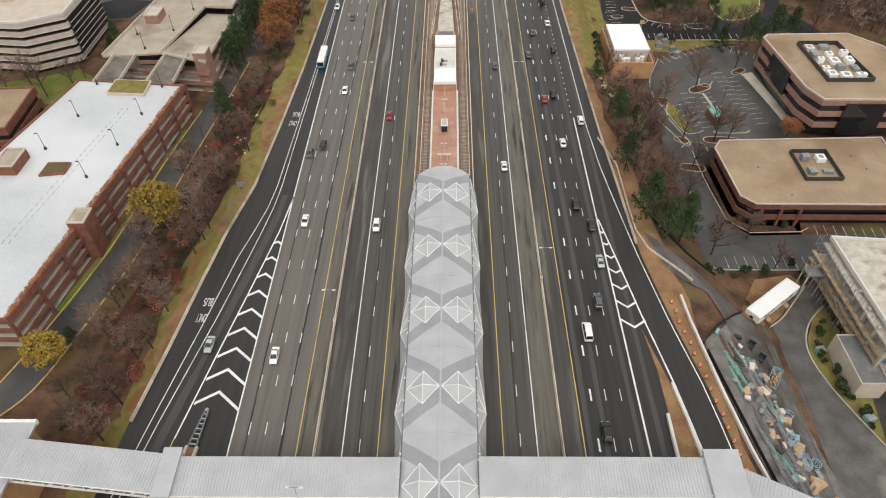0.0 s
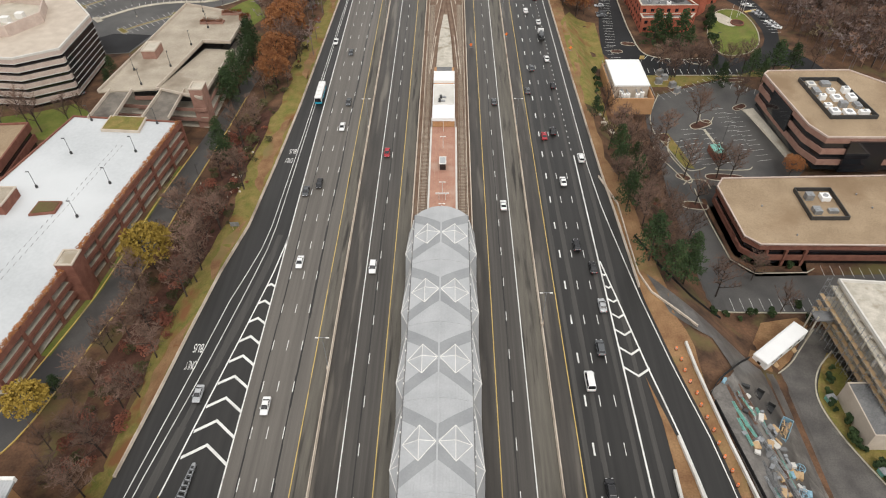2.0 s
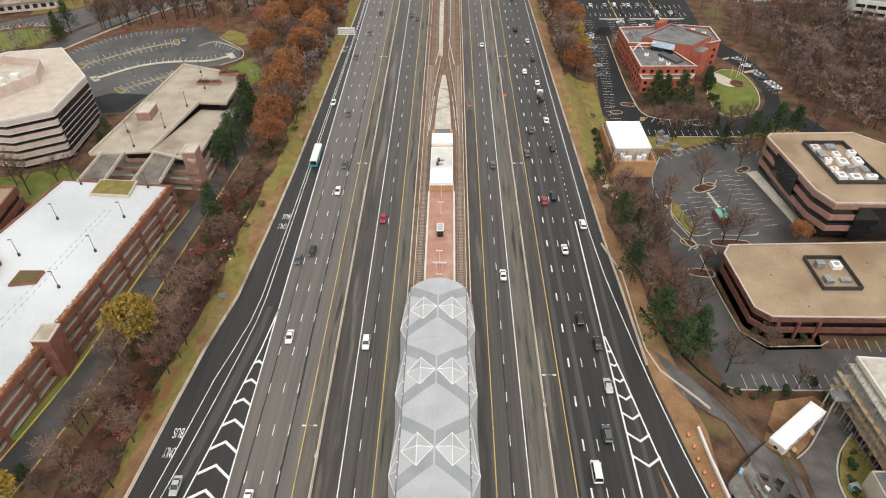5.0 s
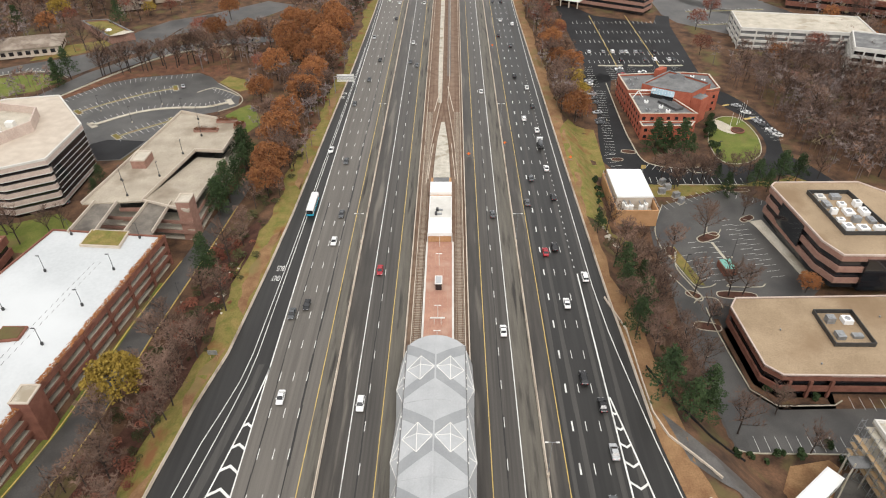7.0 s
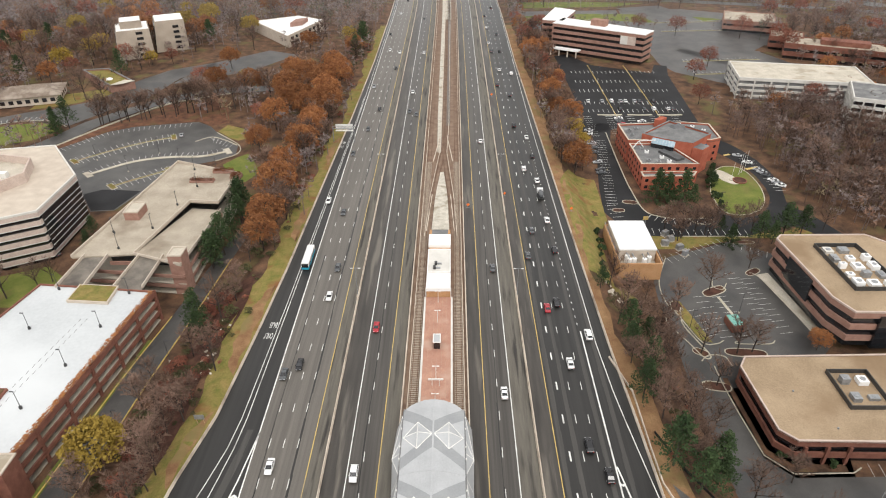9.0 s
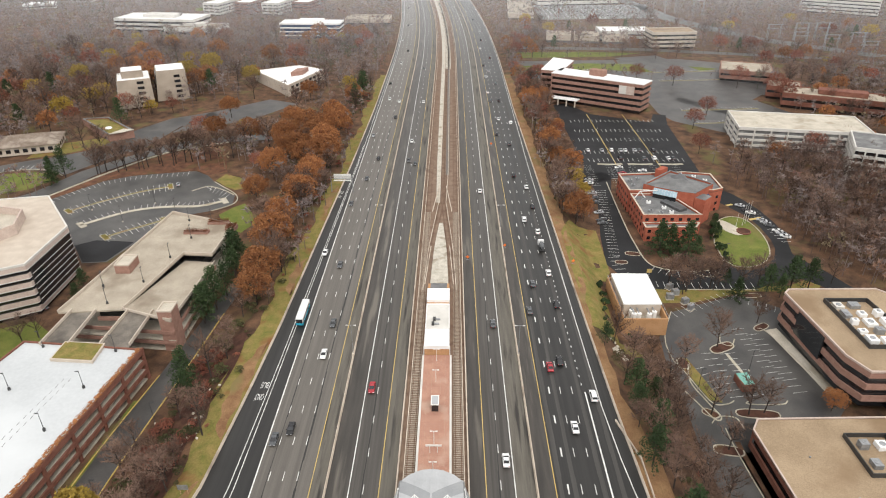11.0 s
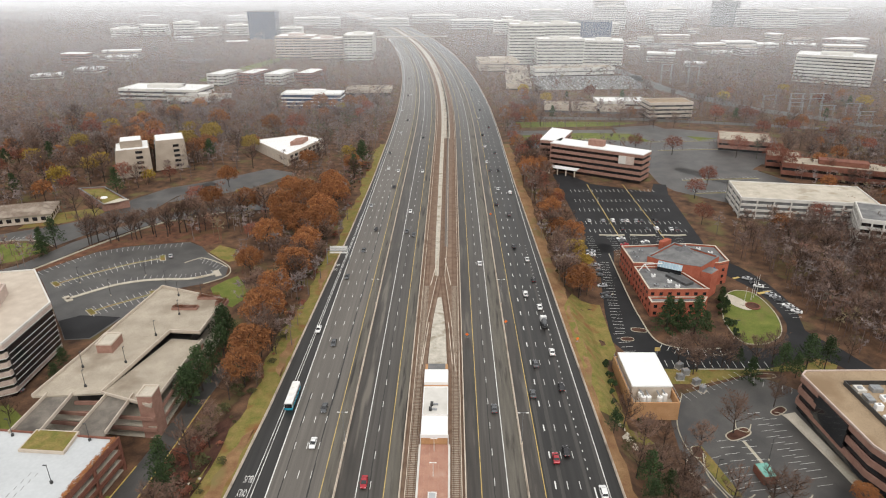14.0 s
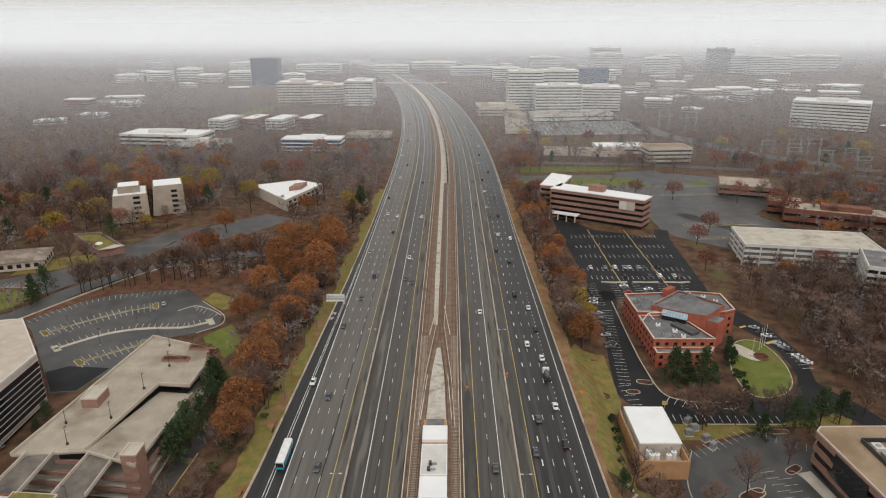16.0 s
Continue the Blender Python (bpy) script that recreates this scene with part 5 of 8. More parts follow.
lawn_ring = curve([(122.5, 224), (122, 211), (125.5, 204.6), (135, 206), (143, 214.5), (147, 230), (145.5, 246), (139, 250), (132, 246), (126.5, 236), (122.5, 224)], 4)
tagged(drape("round_lawn", lawn_ring[:-1], LAWN, 0.14), "bright green lawn inside the turning loop", "lawn", kind="structure")
kerb("kerb", lawn_ring, "pale kerb round the lawn", 0.4)
tagged(drape("lawn_plaza", curve([(130, 242), (131.5, 236), (136, 231.6), (139.5, 233.6), (139, 238), (135, 245), (132, 246), (130, 242)], 3)[:-1], CONCRETE, 0.2), "pale round plaza in the lawn", "plaza", kind="structure")
for path in (curve([(88, 290), (87.2, 262), (86.8, 240), (87, 226), (88.6, 208), (95, 202.3), (105, 200.8), (113, 201.4), (115.6, 199), (112, 196.6), (107.6, 197.6), (106, 200.6)]), [(99, 187.2), (127, 187.2)]):
    kerb("kerb", path, "pale kerb beside the red brick building", 0.5)
block(72, 164, 186, 300)
tagged(drape("green_bank", [(53, 150), (58, 146), (72, 148), (66, 156), (66.4, 190), (71, 200), (72, 236), (60, 240), (53, 220), (52.5, 190)], GRASS, 0.07), "mown grass bank above the utility building", "lawn", kind="structure")
block(50, 72, 146, 240)
north = paved("parking_lot", [(74, 284), (80, 312), (77, 420), (86, 424), (100, 400), (136, 384), (142, 400), (150, 398), (146, 380), (142, 304), (132, 284), (110, 290), (96, 296)], LOT_DARK, "large dark car park with yellow-edged islands")
for y in (318, 330, 350, 366, 384):
    stalls(north, (84, y), (138, y), 4.6, pitch=2.75, w=0.2)
for x in (84, 96, 108, 121, 133):
    stalls(north, (x, 286), (x, 312), 4.4, pitch=2.7, w=0.16)
for x in (99, 123):
    part("yellow_line", strip([(x, 288), (x - 2, 400)], 0.4, 0.13, Shape()), PAINT_YELLOW, north)
block(72, 152, 284, 470)
for ring in ([(146, 402), (152, 386), (200, 346), (230, 352), (238, 400), (222, 432), (146, 440)], [(144, 440), (222, 432), (258, 470), (248, 536), (204, 556), (150, 552), (146, 480)], [(62, 498), (84, 486), (112, 474), (144, 444), (148, 552), (62, 548)]):
    far_lot = paved("parking_lot", ring, LOT, "wide wet grey car park behind the long office", 0.03)
    cx, cy = sum(p[0] for p in ring) / len(ring), sum(p[1] for p in ring) / len(ring)
    for k in (-1, 1):
        stalls(far_lot, (cx - 26, cy + 13 * k), (cx + 26, cy + 13 * k + 4), 4.8, pitch=2.75, w=0.2, lift=0.16)
        kerb("planted_island", [(cx - 27, cy + 13 * k), (cx + 27, cy + 13 * k + 4)], "narrow kerbed grass island between stalls", 1.4, KERB, 0.16)
        kerb("planted_island", [(cx - 26.5, cy + 13 * k), (cx + 26.5, cy + 13 * k + 4)], "grass on the narrow island", 0.8, GRASS, 0.24)
block(62, 256, 486, 556)
for k in range(3):
    kerb("planted_island", curve([(88 + 17 * k, 314.5), (96 + 17 * k, 314), (102 + 17 * k, 314.5)]), "yellow-edged island between the car parks", 1.6, KERB)
for nm, ring in (("street", [(140, 470), (250, 440), (330, 410), (332, 418), (252, 450), (141, 480)]), ("street", [(60, 600), (180, 590), (300, 560), (420, 520), (420, 530), (300, 572), (180, 602), (60, 612)]),
                 ("street", [(165, 430), (190, 400), (228, 340), (236, 345), (198, 405), (172, 440)]), ("parking_lot", [(150, 440), (225, 430), (200, 340), (150, 400)]),
                 ("parking_lot", [(190, 470), (150, 560), (190, 570), (225, 480)]), ("street", [(250, 760), (300, 640), (380, 560), (400, 566), (320, 650), (270, 770), (240, 1000), (225, 1000)])):
    paved(nm, ring, LOT, "grey asphalt beside scattered offices")
block(140, 236, 330, 480)
left_lane = paved("access_lane", curve([(-106, 0), (-97, 12), (-91, 38), (-87, 60), (-84.5, 96), (-81.5, 128), (-78.5, 165), (-76, 190), (-81, 191), (-84.6, 165), (-88.5, 130), (-93, 96), (-96, 60), (-100.5, 36), (-106, 14), (-112, 2)], 3), LOT,
                  "grey asphalt lane between the garages and the trees")
for path in (curve([(-106, 0.2), (-97, 12), (-91, 38), (-87, 60), (-84.5, 96), (-81.5, 128), (-78.5, 165)]), curve([(-112, 2), (-106, 14), (-100.5, 36), (-96, 60), (-93, 96), (-88.5, 130)])):
    kerb("kerb", path, "yellow-painted kerb along the lane", 0.32, PAINT_YELLOW)
tagged(drape("grass_strip", [(-102.4, 36), (-97, 62), (-93.6, 96), (-91.6, 118), (-90.4, 118), (-92.4, 96), (-95.4, 60), (-99.8, 36)], LAWN, 0.14), "green grass strip beside the garage", "grass strip", kind="structure")
block(-220, -76, -60, 226)
def stalls_along(parent, path, depth, pitch=2.75, w=0.16, lean=0.0, start=0.0, lift=0.125):
    """Stall lines square to a curved path, to its left."""
    s, run = Shape(), -start
    for (x0, y0), (x1, y1) in zip(path, path[1:]):
        d = Vector((x1 - x0, y1 - y0))
        L = d.length
        if L < 1e-6:
            continue
        u = d / L
        o = Vector((-u.y, u.x)) * depth + u * lean
        while run < L:
            if run >= 0:
                p = Vector((x0, y0)) + u * run
                strip([tuple(p), tuple(p + o)], w, lift, s)
            run += pitch
        run -= L
    part("stall_line", s, PAINT, parent)


def long_island(path, w, fill, label):
    """A kerbed island along a path, wider at its ends."""
    kerb("planted_island", path, label, w)
    kerb("planted_island", path, "planted strip along the island", w - 0.7, fill, 0.22)
    for (x, y), (a, c) in ((path[0], path[2]), (path[-1], path[-3])):
        d = (Vector((a, c)) - Vector((x, y))).normalized()
        n = Vector((-d.y, d.x))
        p = Vector((x, y)) + d * 0.6
        e = [tuple(p - n * 3.4), tuple(p + n * 3.4)]
        kerb("planted_island", e, "rounded kerbed island end", 2.9)
        kerb("planted_island", [tuple(p - n * 3.0), tuple(p + n * 3.0)], "planting in the island end", 2.1, fill, 0.22)


rear = paved("parking_lot", [(-199.2, 265.4), (-190, 255.5), (-178, 240), (-164, 221), (-157, 212), (-150, 202), (-140, 203), (-131, 234), (-127.6, 246), (-113, 253), (-104, 261), (-105.5, 271), (-115, 281), (-121, 287), (-127, 295), (-135.7, 301), (-154.6, 297.6), (-169, 294.4), (-180.6, 288)],
             LOT, "curved asphalt car park with rows of empty stalls")
outer = curve([(-198.4, 266), (-189, 279), (-180.2, 287.4), (-168, 293.6), (-154.6, 297), (-137, 300.2)], 5)
isle_a = curve([(-182.3, 252.3), (-175.5, 259.5), (-168.7, 265.5), (-155.5, 275), (-142, 281.5)], 4)
isle_b = curve([(-168.5, 237.4), (-160, 246), (-152.4, 252.4), (-142.5, 256.6), (-132.5, 258.2), (-120, 258.9), (-108.5, 265)], 4)
isle_c = curve([(-151.5, 225), (-146.5, 230), (-141.3, 234.6), (-130.6, 243.6)], 4)
isle_d = curve([(-129.3, 276), (-125, 280), (-121.5, 281.4), (-113, 277), (-106.4, 271.6)], 4)
stalls_along(rear, outer, -4.9)
for isle in (isle_a, isle_c):
    stalls_along(rear, isle, 5.2, start=2.5)
    stalls_along(rear, isle, -5.2, start=2.5)
stalls_along(rear, isle_b, 5.2, start=2.5)
stalls_along(rear, isle_d[6:], -5.0, pitch=2.9, lean=2.5)
long_island(isle_a, 1.5, GRASS, "long kerbed grass island between stall rows")
long_island(isle_b, 2.2, CONCRETE, "kerbed concrete walk between stall rows")
long_island(isle_c, 1.6, GRASS, "long kerbed grass island between stall rows")
kerb("planted_island", isle_d, "kerb round the angled stalls", 0.6)
kerb("kerb", curve([(-121, 287), (-115, 281.4), (-105, 271.4), (-103.4, 262), (-112, 253.4)], 4), "pale kerb round the car park", 0.45)
tagged(drape("sealed_patch", [(-161, 217.5), (-150, 202.6), (-140.6, 203.6), (-136, 221), (-146, 222), (-154, 222.5)], LOT_DARK, 0.12), "fresh black asphalt patch", "pavement", kind="structure")
block(-204, -100, 200, 303)
tagged(drape("grass_patch", [(-121, 288.5), (-113, 281), (-107, 277), (-100, 282), (-108, 292), (-118, 297)], GRASS, 0.07), "patchy grass beside the car park", "lawn", kind="structure")
tagged(drape("litter_bank", [(-203, 267), (-199.4, 266), (-180.8, 288.8), (-169, 295), (-154.6, 298.4), (-135.7, 302), (-127, 296), (-118, 300), (-128, 330), (-150, 330), (-161, 326), (-184, 296)], LITTER_RED, 0.05), "bank covered in red-brown fallen leaves", "bank", kind="structure")
tagged(part("street", strip(curve([(-335, 211), (-253, 244), (-216, 266), (-202.5, 281), (-190, 305), (-164, 334), (-131, 349.5), (-72, 356.5)]), 12.0, 0.1, Shape()), LOT), "grey street winding behind the trees", "pavement", kind="structure")
kerb("street_kerb", curve([(-250, 238), (-214, 259), (-203, 267), (-184.6, 296.6), (-160.8, 327), (-130, 343.6)]), "long pale kerb along the street", 0.9, KERB, 0.4)
for box in ((-265, -204, 284, 328), (-240, -190, 336, 384), (-196, -150, 322, 400), (-175, -104, 362, 430), (-262, -226, 322, 348), (-236, -180, 404, 424), (-150, -94, 434, 502), (-204, -160, 300, 330)):
    block(*box)
side = paved("side_lot", [(-206, 296), (-196, 312), (-190, 322), (-206, 333), (-222, 322), (-240, 314), (-262, 300), (-262, 290), (-236, 302), (-218, 302)], LOT, "small side car park off the street")
stalls_along(side, [(-260, 291.5), (-236, 303.4), (-219, 303.4)], 4.6)
kerb("kerb", curve([(-262, 290), (-236, 302), (-218, 302), (-207, 295)]), "pale kerb round the side car park", 0.5)
paved("drive", [(-190, 322), (-178, 334), (-170, 372), (-150, 392), (-158, 402), (-182, 388), (-196, 366), (-204, 340)], LOT, "asphalt drive between lawns and offices")
paved("parking_lot", [(-172, 360), (-128, 385), (-104, 420), (-126, 430), (-160, 400)], LOT, "grey car park by the low white-roofed building")
paved("green_strip", [(56, 500), (120, 520), (190, 505), (230, 520), (190, 535), (120, 540), (58, 530)], LAWN, "green grass strip between the streets", 0.06)
paved("green_strip", [(62, 560), (150, 566), (180, 580), (120, 586), (62, 584)], LAWN, "green grass strip between the streets", 0.06)
paved("fairway", [(-330, 840), (-290, 1050), (-240, 1180), (-225, 1180), (-268, 1040), (-300, 830)], LAWN, "pale green open strip in the woods")
tagged(drape("lawn", [(-107, 249), (-100, 236), (-91, 230), (-87, 240), (-92, 252), (-98, 262), (-102, 258)], LAWN, 0.08), "small green lawn behind the parking deck", "lawn", kind="structure")
block(-110, -88, 224, 262)
tagged(drape("lawn", [(-172, 133.5), (-133, 135.5), (-129, 147), (-146, 160), (-158, 154), (-172, 150)], LAWN, 0.08), "dull green lawn in front of the octagonal office", "lawn", kind="structure")
tagged(drape("lawn", [(-262, 255), (-216, 278), (-208, 291), (-220, 300), (-236, 298), (-262, 286)], LAWN, 0.08), "yellowing lawn beside the street", "lawn", kind="structure")
tagged(drape("lawn", [(-240, 318), (-222, 325), (-206, 336), (-198, 356), (-214, 350), (-240, 338)], GRASS, 0.08), "yellowing lawn beside the street", "lawn", kind="structure")
tagged(drape("lawn", [(84, 188.4), (112, 190), (140, 190), (160, 200), (150, 186), (122, 186), (98, 178), (86, 178)], GRASS, 0.08), "patchy grass between the car parks", "lawn", kind="structure")

# construction yard and its road
paved("haul_road", curve([(60, 46), (66, 40), (76, 36), (83, 30), (87.5, 12), (89.5, -10), (91, -30), (116, -30), (106, 2), (99.5, 18), (97.6, 30), (101, 39), (108, 47), (111, 52), (105, 54), (99, 47), (95, 42), (90, 38), (83, 38), (74, 43), (64, 52), (57, 60)], 3), HAUL, "dirty asphalt haul road into the building site")
paved("work_yard", [(63.6, 22), (70, 27), (76, 34), (84.6, 30.4), (89.5, 12), (92, -10), (93, -28), (72, -28), (66.8, -6), (65, 8)], YARD, "muddy building yard strewn with materials", 0.07)
paved("dirt_pad", [(81, 39), (90, 38.4), (95, 42.4), (99, 47.4), (105, 55), (103, 58), (92, 56)], EMBANK, "bare dirt pad under the site trailer", 0.11)
tagged(drape("planted_bed", curve([(106, 3), (100.2, 18), (98.2, 30), (101.6, 38.4), (108, 45), (109, 20)], 3), GRASS, 0.14), "planted bed between the haul road and the new building", "bed", kind="structure")
tagged(drape("soil_strip", [(49.4, 26), (50.6, 14), (50.6, -10), (55.2, -10), (53.2, 8)], EMBANK, 0.06), "reddish soil wedge beside the ramp", "soil", kind="structure")
kerb("kerb", curve([(106, 2), (99.8, 18), (97.8, 30), (101.2, 39), (108, 46)]), "yellowish kerb round the site bed", 0.4, KERB)
kerb("kerb", curve([(89.5, 37.6), (95, 41.6), (100, 47), (106, 53.5)]), "yellowish kerb round the trailer pad", 0.35, KERB)
block(54, 150, -60, 62)


# ---- trees ----
def rnd_dir(r, flat=1.0):
    a, z = r.uniform(0, 2 * math.pi), r.uniform(-1, 1)
    q = math.sqrt(1 - z * z)
    return Vector((q * math.cos(a), q * math.sin(a), z * flat)).normalized()


def twig(s, a, d, w):
    """A thin three-sided twig."""
    side = d.cross(Vector((0.3, 0.5, 0.8)))
    side = side.normalized() * w if side.length > 1e-3 else Vector((w, 0, 0))
    s.add([a - side, a + side, a + d], [(0, 1, 2)])


def leaf(s, c, r, size):
    u = rnd_dir(r)
    v = u.cross(rnd_dir(r))
    v = v.normalized() if v.length > 1e-3 else Vector((1, 0, 0))
    k = size * r.uniform(0.6, 1.3)
    s.add([c - u * k, c + v * k * 0.7, c + u * k, c - v * k * 0.7], [(0, 1, 2, 3)])


def limbs(r, h, spread, count, trunk, low=0.3):
    """Trunk and limbs; gives back the limbs' ends."""
    lean = Vector((r.uniform(-0.05, 0.05), r.uniform(-0.05, 0.05), 1)) * h
    trunk.tube((0, 0, -0.4), lean * 0.45, 0.02 * h, 0.013 * h, 6)
    trunk.tube(lean * 0.45, lean * 0.95, 0.013 * h, 0.003 * h, 5)
    ends = []
    for k in range(count):
        f = low + (0.9 - low) * k / count
        a = 2.4 * k + r.uniform(-0.4, 0.4)
        L = spread * (1.15 - 0.75 * f) * r.uniform(0.75, 1.15)
        p = lean * f
        q = p + Vector((math.cos(a) * L * 0.55, math.sin(a) * L * 0.55, L * 0.5))
        e = q + Vector((math.cos(a) * L * 0.45, math.sin(a) * L * 0.45, L * r.uniform(0.35, 0.8)))
        trunk.tube(p, q, 0.009 * h, 0.006 * h, 4)
        trunk.tube(q, e, 0.006 * h, 0.002 * h, 4)
        ends += [(p * 0.5 + q * 0.5, 0.5), (q, 0.8), (q * 0.5 + e * 0.5, 1.0), (e, 1.0)]
    ends.append((lean * 0.92, 0.8))
    return ends


def bare_tree(name, h, spread, seed, label):
    r = random.Random(seed)
    t = thing(name, pose(0, 0, -500), label, "tree")
    trunk, crown = Shape(), Shape()
    for p, k in limbs(r, h, spread, 13, trunk, 0.28):
        for j in range(int(10 * k)):
            d = rnd_dir(r)
            d.z = abs(d.z) * 0.9 + 0.15
            L = 0.12 * h * r.uniform(0.7, 1.4)
            twig(crown, p, d * L, 0.1)
            q = p + d * L * 0.55
            for i in range(2):
                e = (d + rnd_dir(r) * 0.7).normalized()
                twig(crown, q, e * L * 0.65, 0.07)
    part("trunk", trunk, BARK, t)
    part("crown", crown, TWIG, t)
    return t


def leafy_tree(name, h, spread, seed, mat, label, n=1700, size=0.34):
    """A domed crown of many lumps, each lump clad in small leaves, with gaps between them."""
    r = random.Random(seed)
    t = thing(name, pose(0, 0, -500), label, "tree")
    trunk, crown = Shape(), Shape()
    ends = limbs(r, h * 0.85, spread * 0.85, 12, trunk, 0.25)
    clumps = []
    for k in range(46):
        f = (k + 0.5) / 46
        z = 1 - 1.35 * f
        q = math.sqrt(max(0.05, 1 - z * z))
        a = 2.4 * k + r.uniform(-0.3, 0.3)
        g = r.uniform(0.72, 1.0)
        c = Vector((math.cos(a) * q * spread * 0.84 * g, math.sin(a) * q * spread * 0.84 * g, h * 0.52 + z * h * 0.36 * g))
        clumps.append((c, r.uniform(0.2, 0.34) * spread))
    clumps += [(p, 0.16 * spread) for p, k in ends if k > 0.9][:10]
    for k in range(n):
        c, rad = clumps[k % len(clumps)]
        d = rnd_dir(r)
        if d.z < -0.25:
            d.z *= -1
        leaf(crown, c + d * rad * r.uniform(0.75, 1.08), r, size)
    part("trunk", trunk, BARK, t)
    part("crown", crown, mat, t)
    return t


def pine_tree(name, h, spread, seed, label, low=0.25, n=1900):
    r = random.Random(seed)
    t = thing(name, pose(0, 0, -500), label, "tree")
    trunk, crown = Shape(), Shape()
    trunk.tube((0, 0, -0.4), (0, 0, h * 0.97), 0.018 * h, 0.004 * h, 6)
    boughs = []
    for k in range(34):
        f = low + (0.97 - low) * k / 34
        a = 2.4 * k
        L = spread * (1.08 - f) / (1.08 - low) * r.uniform(0.7, 1.15)
        e = Vector((math.cos(a) * L, math.sin(a) * L, h * f + L * 0.1))
        trunk.tube((0, 0, h * f), e, 0.05, 0.02, 3)
        boughs.append((Vector((0, 0, h * f)), e))
    for k in range(n):
        p, e = boughs[k % len(boughs)]
        c = p + (e - p) * math.sqrt(r.uniform(0.05, 1.1)) + rnd_dir(r) * 0.055 * h
        leaf(crown, c, r, 0.3)
    part("trunk", trunk, BARK, t)
    part("crown", crown, LEAF_GREEN, t)
    return t


def shrub(name, w, h, seed, mat, label, n=420, category="shrub"):
    r = random.Random(seed)
    t = thing(name, pose(0, 0, -500), label, category)
    stems, crown = Shape(), Shape()
    for k in range(7):
        d = rnd_dir(r)
        stems.tube((0, 0, -0.2), (d.x * w * 0.6, d.y * w * 0.6, h * 0.6), 0.06, 0.02, 3)
    lumps = [(Vector((r.uniform(-0.6, 0.6) * w, r.uniform(-0.6, 0.6) * w, h * r.uniform(0.3, 0.65))), r.uniform(0.25, 0.45) * w) for k in range(7)]
    for k in range(n):
        c, rad = lumps[k % 7]
        d = rnd_dir(r)
        leaf(crown, c + Vector((d.x * rad, d.y * rad, abs(d.z) * h * 0.4)), r, 0.2)
    part("stem", stems, BARK, t)
    part("foliage", crown, mat, t)
    return t


BARE = [bare_tree("bare_tree", 16 + k, 6.4 + 0.4 * k, 20 + k, "leafless grey-brown deciduous tree with fine twigs") for k in range(4)]
RUSTY = [leafy_tree("rust_leaved_tree", 18, 8.2, 40 + k, LEAF_RUST, "broad tree with rust-orange autumn leaves", 4200, 0.36) for k in range(3)]
REDDISH = [leafy_tree("red_leaved_tree", 14, 6.4, 50 + k, LEAF_RED, "tree with dark red-brown autumn leaves", 1100, 0.32) for k in range(2)]
GOLDEN = [leafy_tree("golden_tree", 15, 7.0, 60 + k, LEAF_GOLD, "tree with thinning golden-yellow leaves", 3900, 0.4) for k in range(2)]
PINES = [pine_tree("pine_tree", 16 + k, 5.6, 70 + k, "dark green pine with open boughs", 0.22 + 0.1 * (k % 2)) for k in range(3)]
FIR = [pine_tree("spruce_tree", 15, 6.2, 80, "dense dark blue-green spruce", 0.05, 2600)]
BUSH = [shrub("shrub", 2.2, 2.0, 90 + k, SHRUB, "low olive-brown shrub on the bank") for k in range(2)]
RED_BUSH = [shrub("red_shrub", 2.4, 2.2, 95, LEAF_RED, "low dark red-brown shrub with dense leaves")]
GREEN_BUSH = [shrub("evergreen_shrub", 1.3, 1.7, 97, LEAF_GREEN, "small clipped evergreen shrub")]
FAR_RUST = [leafy_tree("rust_leaved_tree", 17, 8.0, 140 + k, (LEAF_RUST, LEAF_RED, LEAF_GOLD)[k], ("broad tree with rust-orange autumn leaves", "broad tree with dark red autumn leaves", "broad tree with olive-gold autumn leaves")[k], 760, 0.66) for k in range(3)]
PROTO = FAR_RUST + BARE + RUSTY + REDDISH + GOLDEN + PINES + FIR + BUSH + RED_BUSH + GREEN_BUSH
USED = set()
grow = random.Random(11)
TAKEN = []


def plant(kind, x, y, size=1.0, group=""):
    ob = grow.choice(kind)
    m = pose(x, y, land(x, y), 0, 0, grow.uniform(0, 360))
    TAKEN.append((x, y))
    if ob.name not in USED:
        USED.add(ob.name)
        ob.matrix_basis = m
        ob.scale = (size,) * 3
        o = ob
    else:
        o = copy_thing(ob, m)
        o.scale = (size * grow.uniform(0.92, 1.08),) * 3
    return tagged(o, group=group)


for x, y, k in ((-66, 177, 1.0), (-65.3, 164, 0.8), (-68, 203, 1.15), (-70.5, 229, 0.95), (-66, 247, 1.1), (-92, 263, 0.85), (-66, 277, 0.9), (-62, 296, 1.1), (-74, 300, 1.0), (-74, 330, 1.2), (-82, 346, 1.1), (-66, 318, 1.0), (-70, 372, 1.0),
                (-62, 412, 0.9), (-88, 318, 0.9), (-66, 268, 0.9), (-90, 291, 1.1), (-80, 312, 1.1), (-62, 340, 1.0), (-74, 343, 1.1), (-92, 330, 1.0), (-64, 360, 0.9), (125, 124, 0.5), (-138, 347, 1.0), (-114, 337, 1.1), (-148, 529, 1.2), (-142, 390, 0.9), (-243, 479, 1.2), (-266, 498, 1.0), (62, 330, 0.9), (64, 352, 0.8), (70, 300, 0.8)):
    plant(RUSTY, x, y, k)
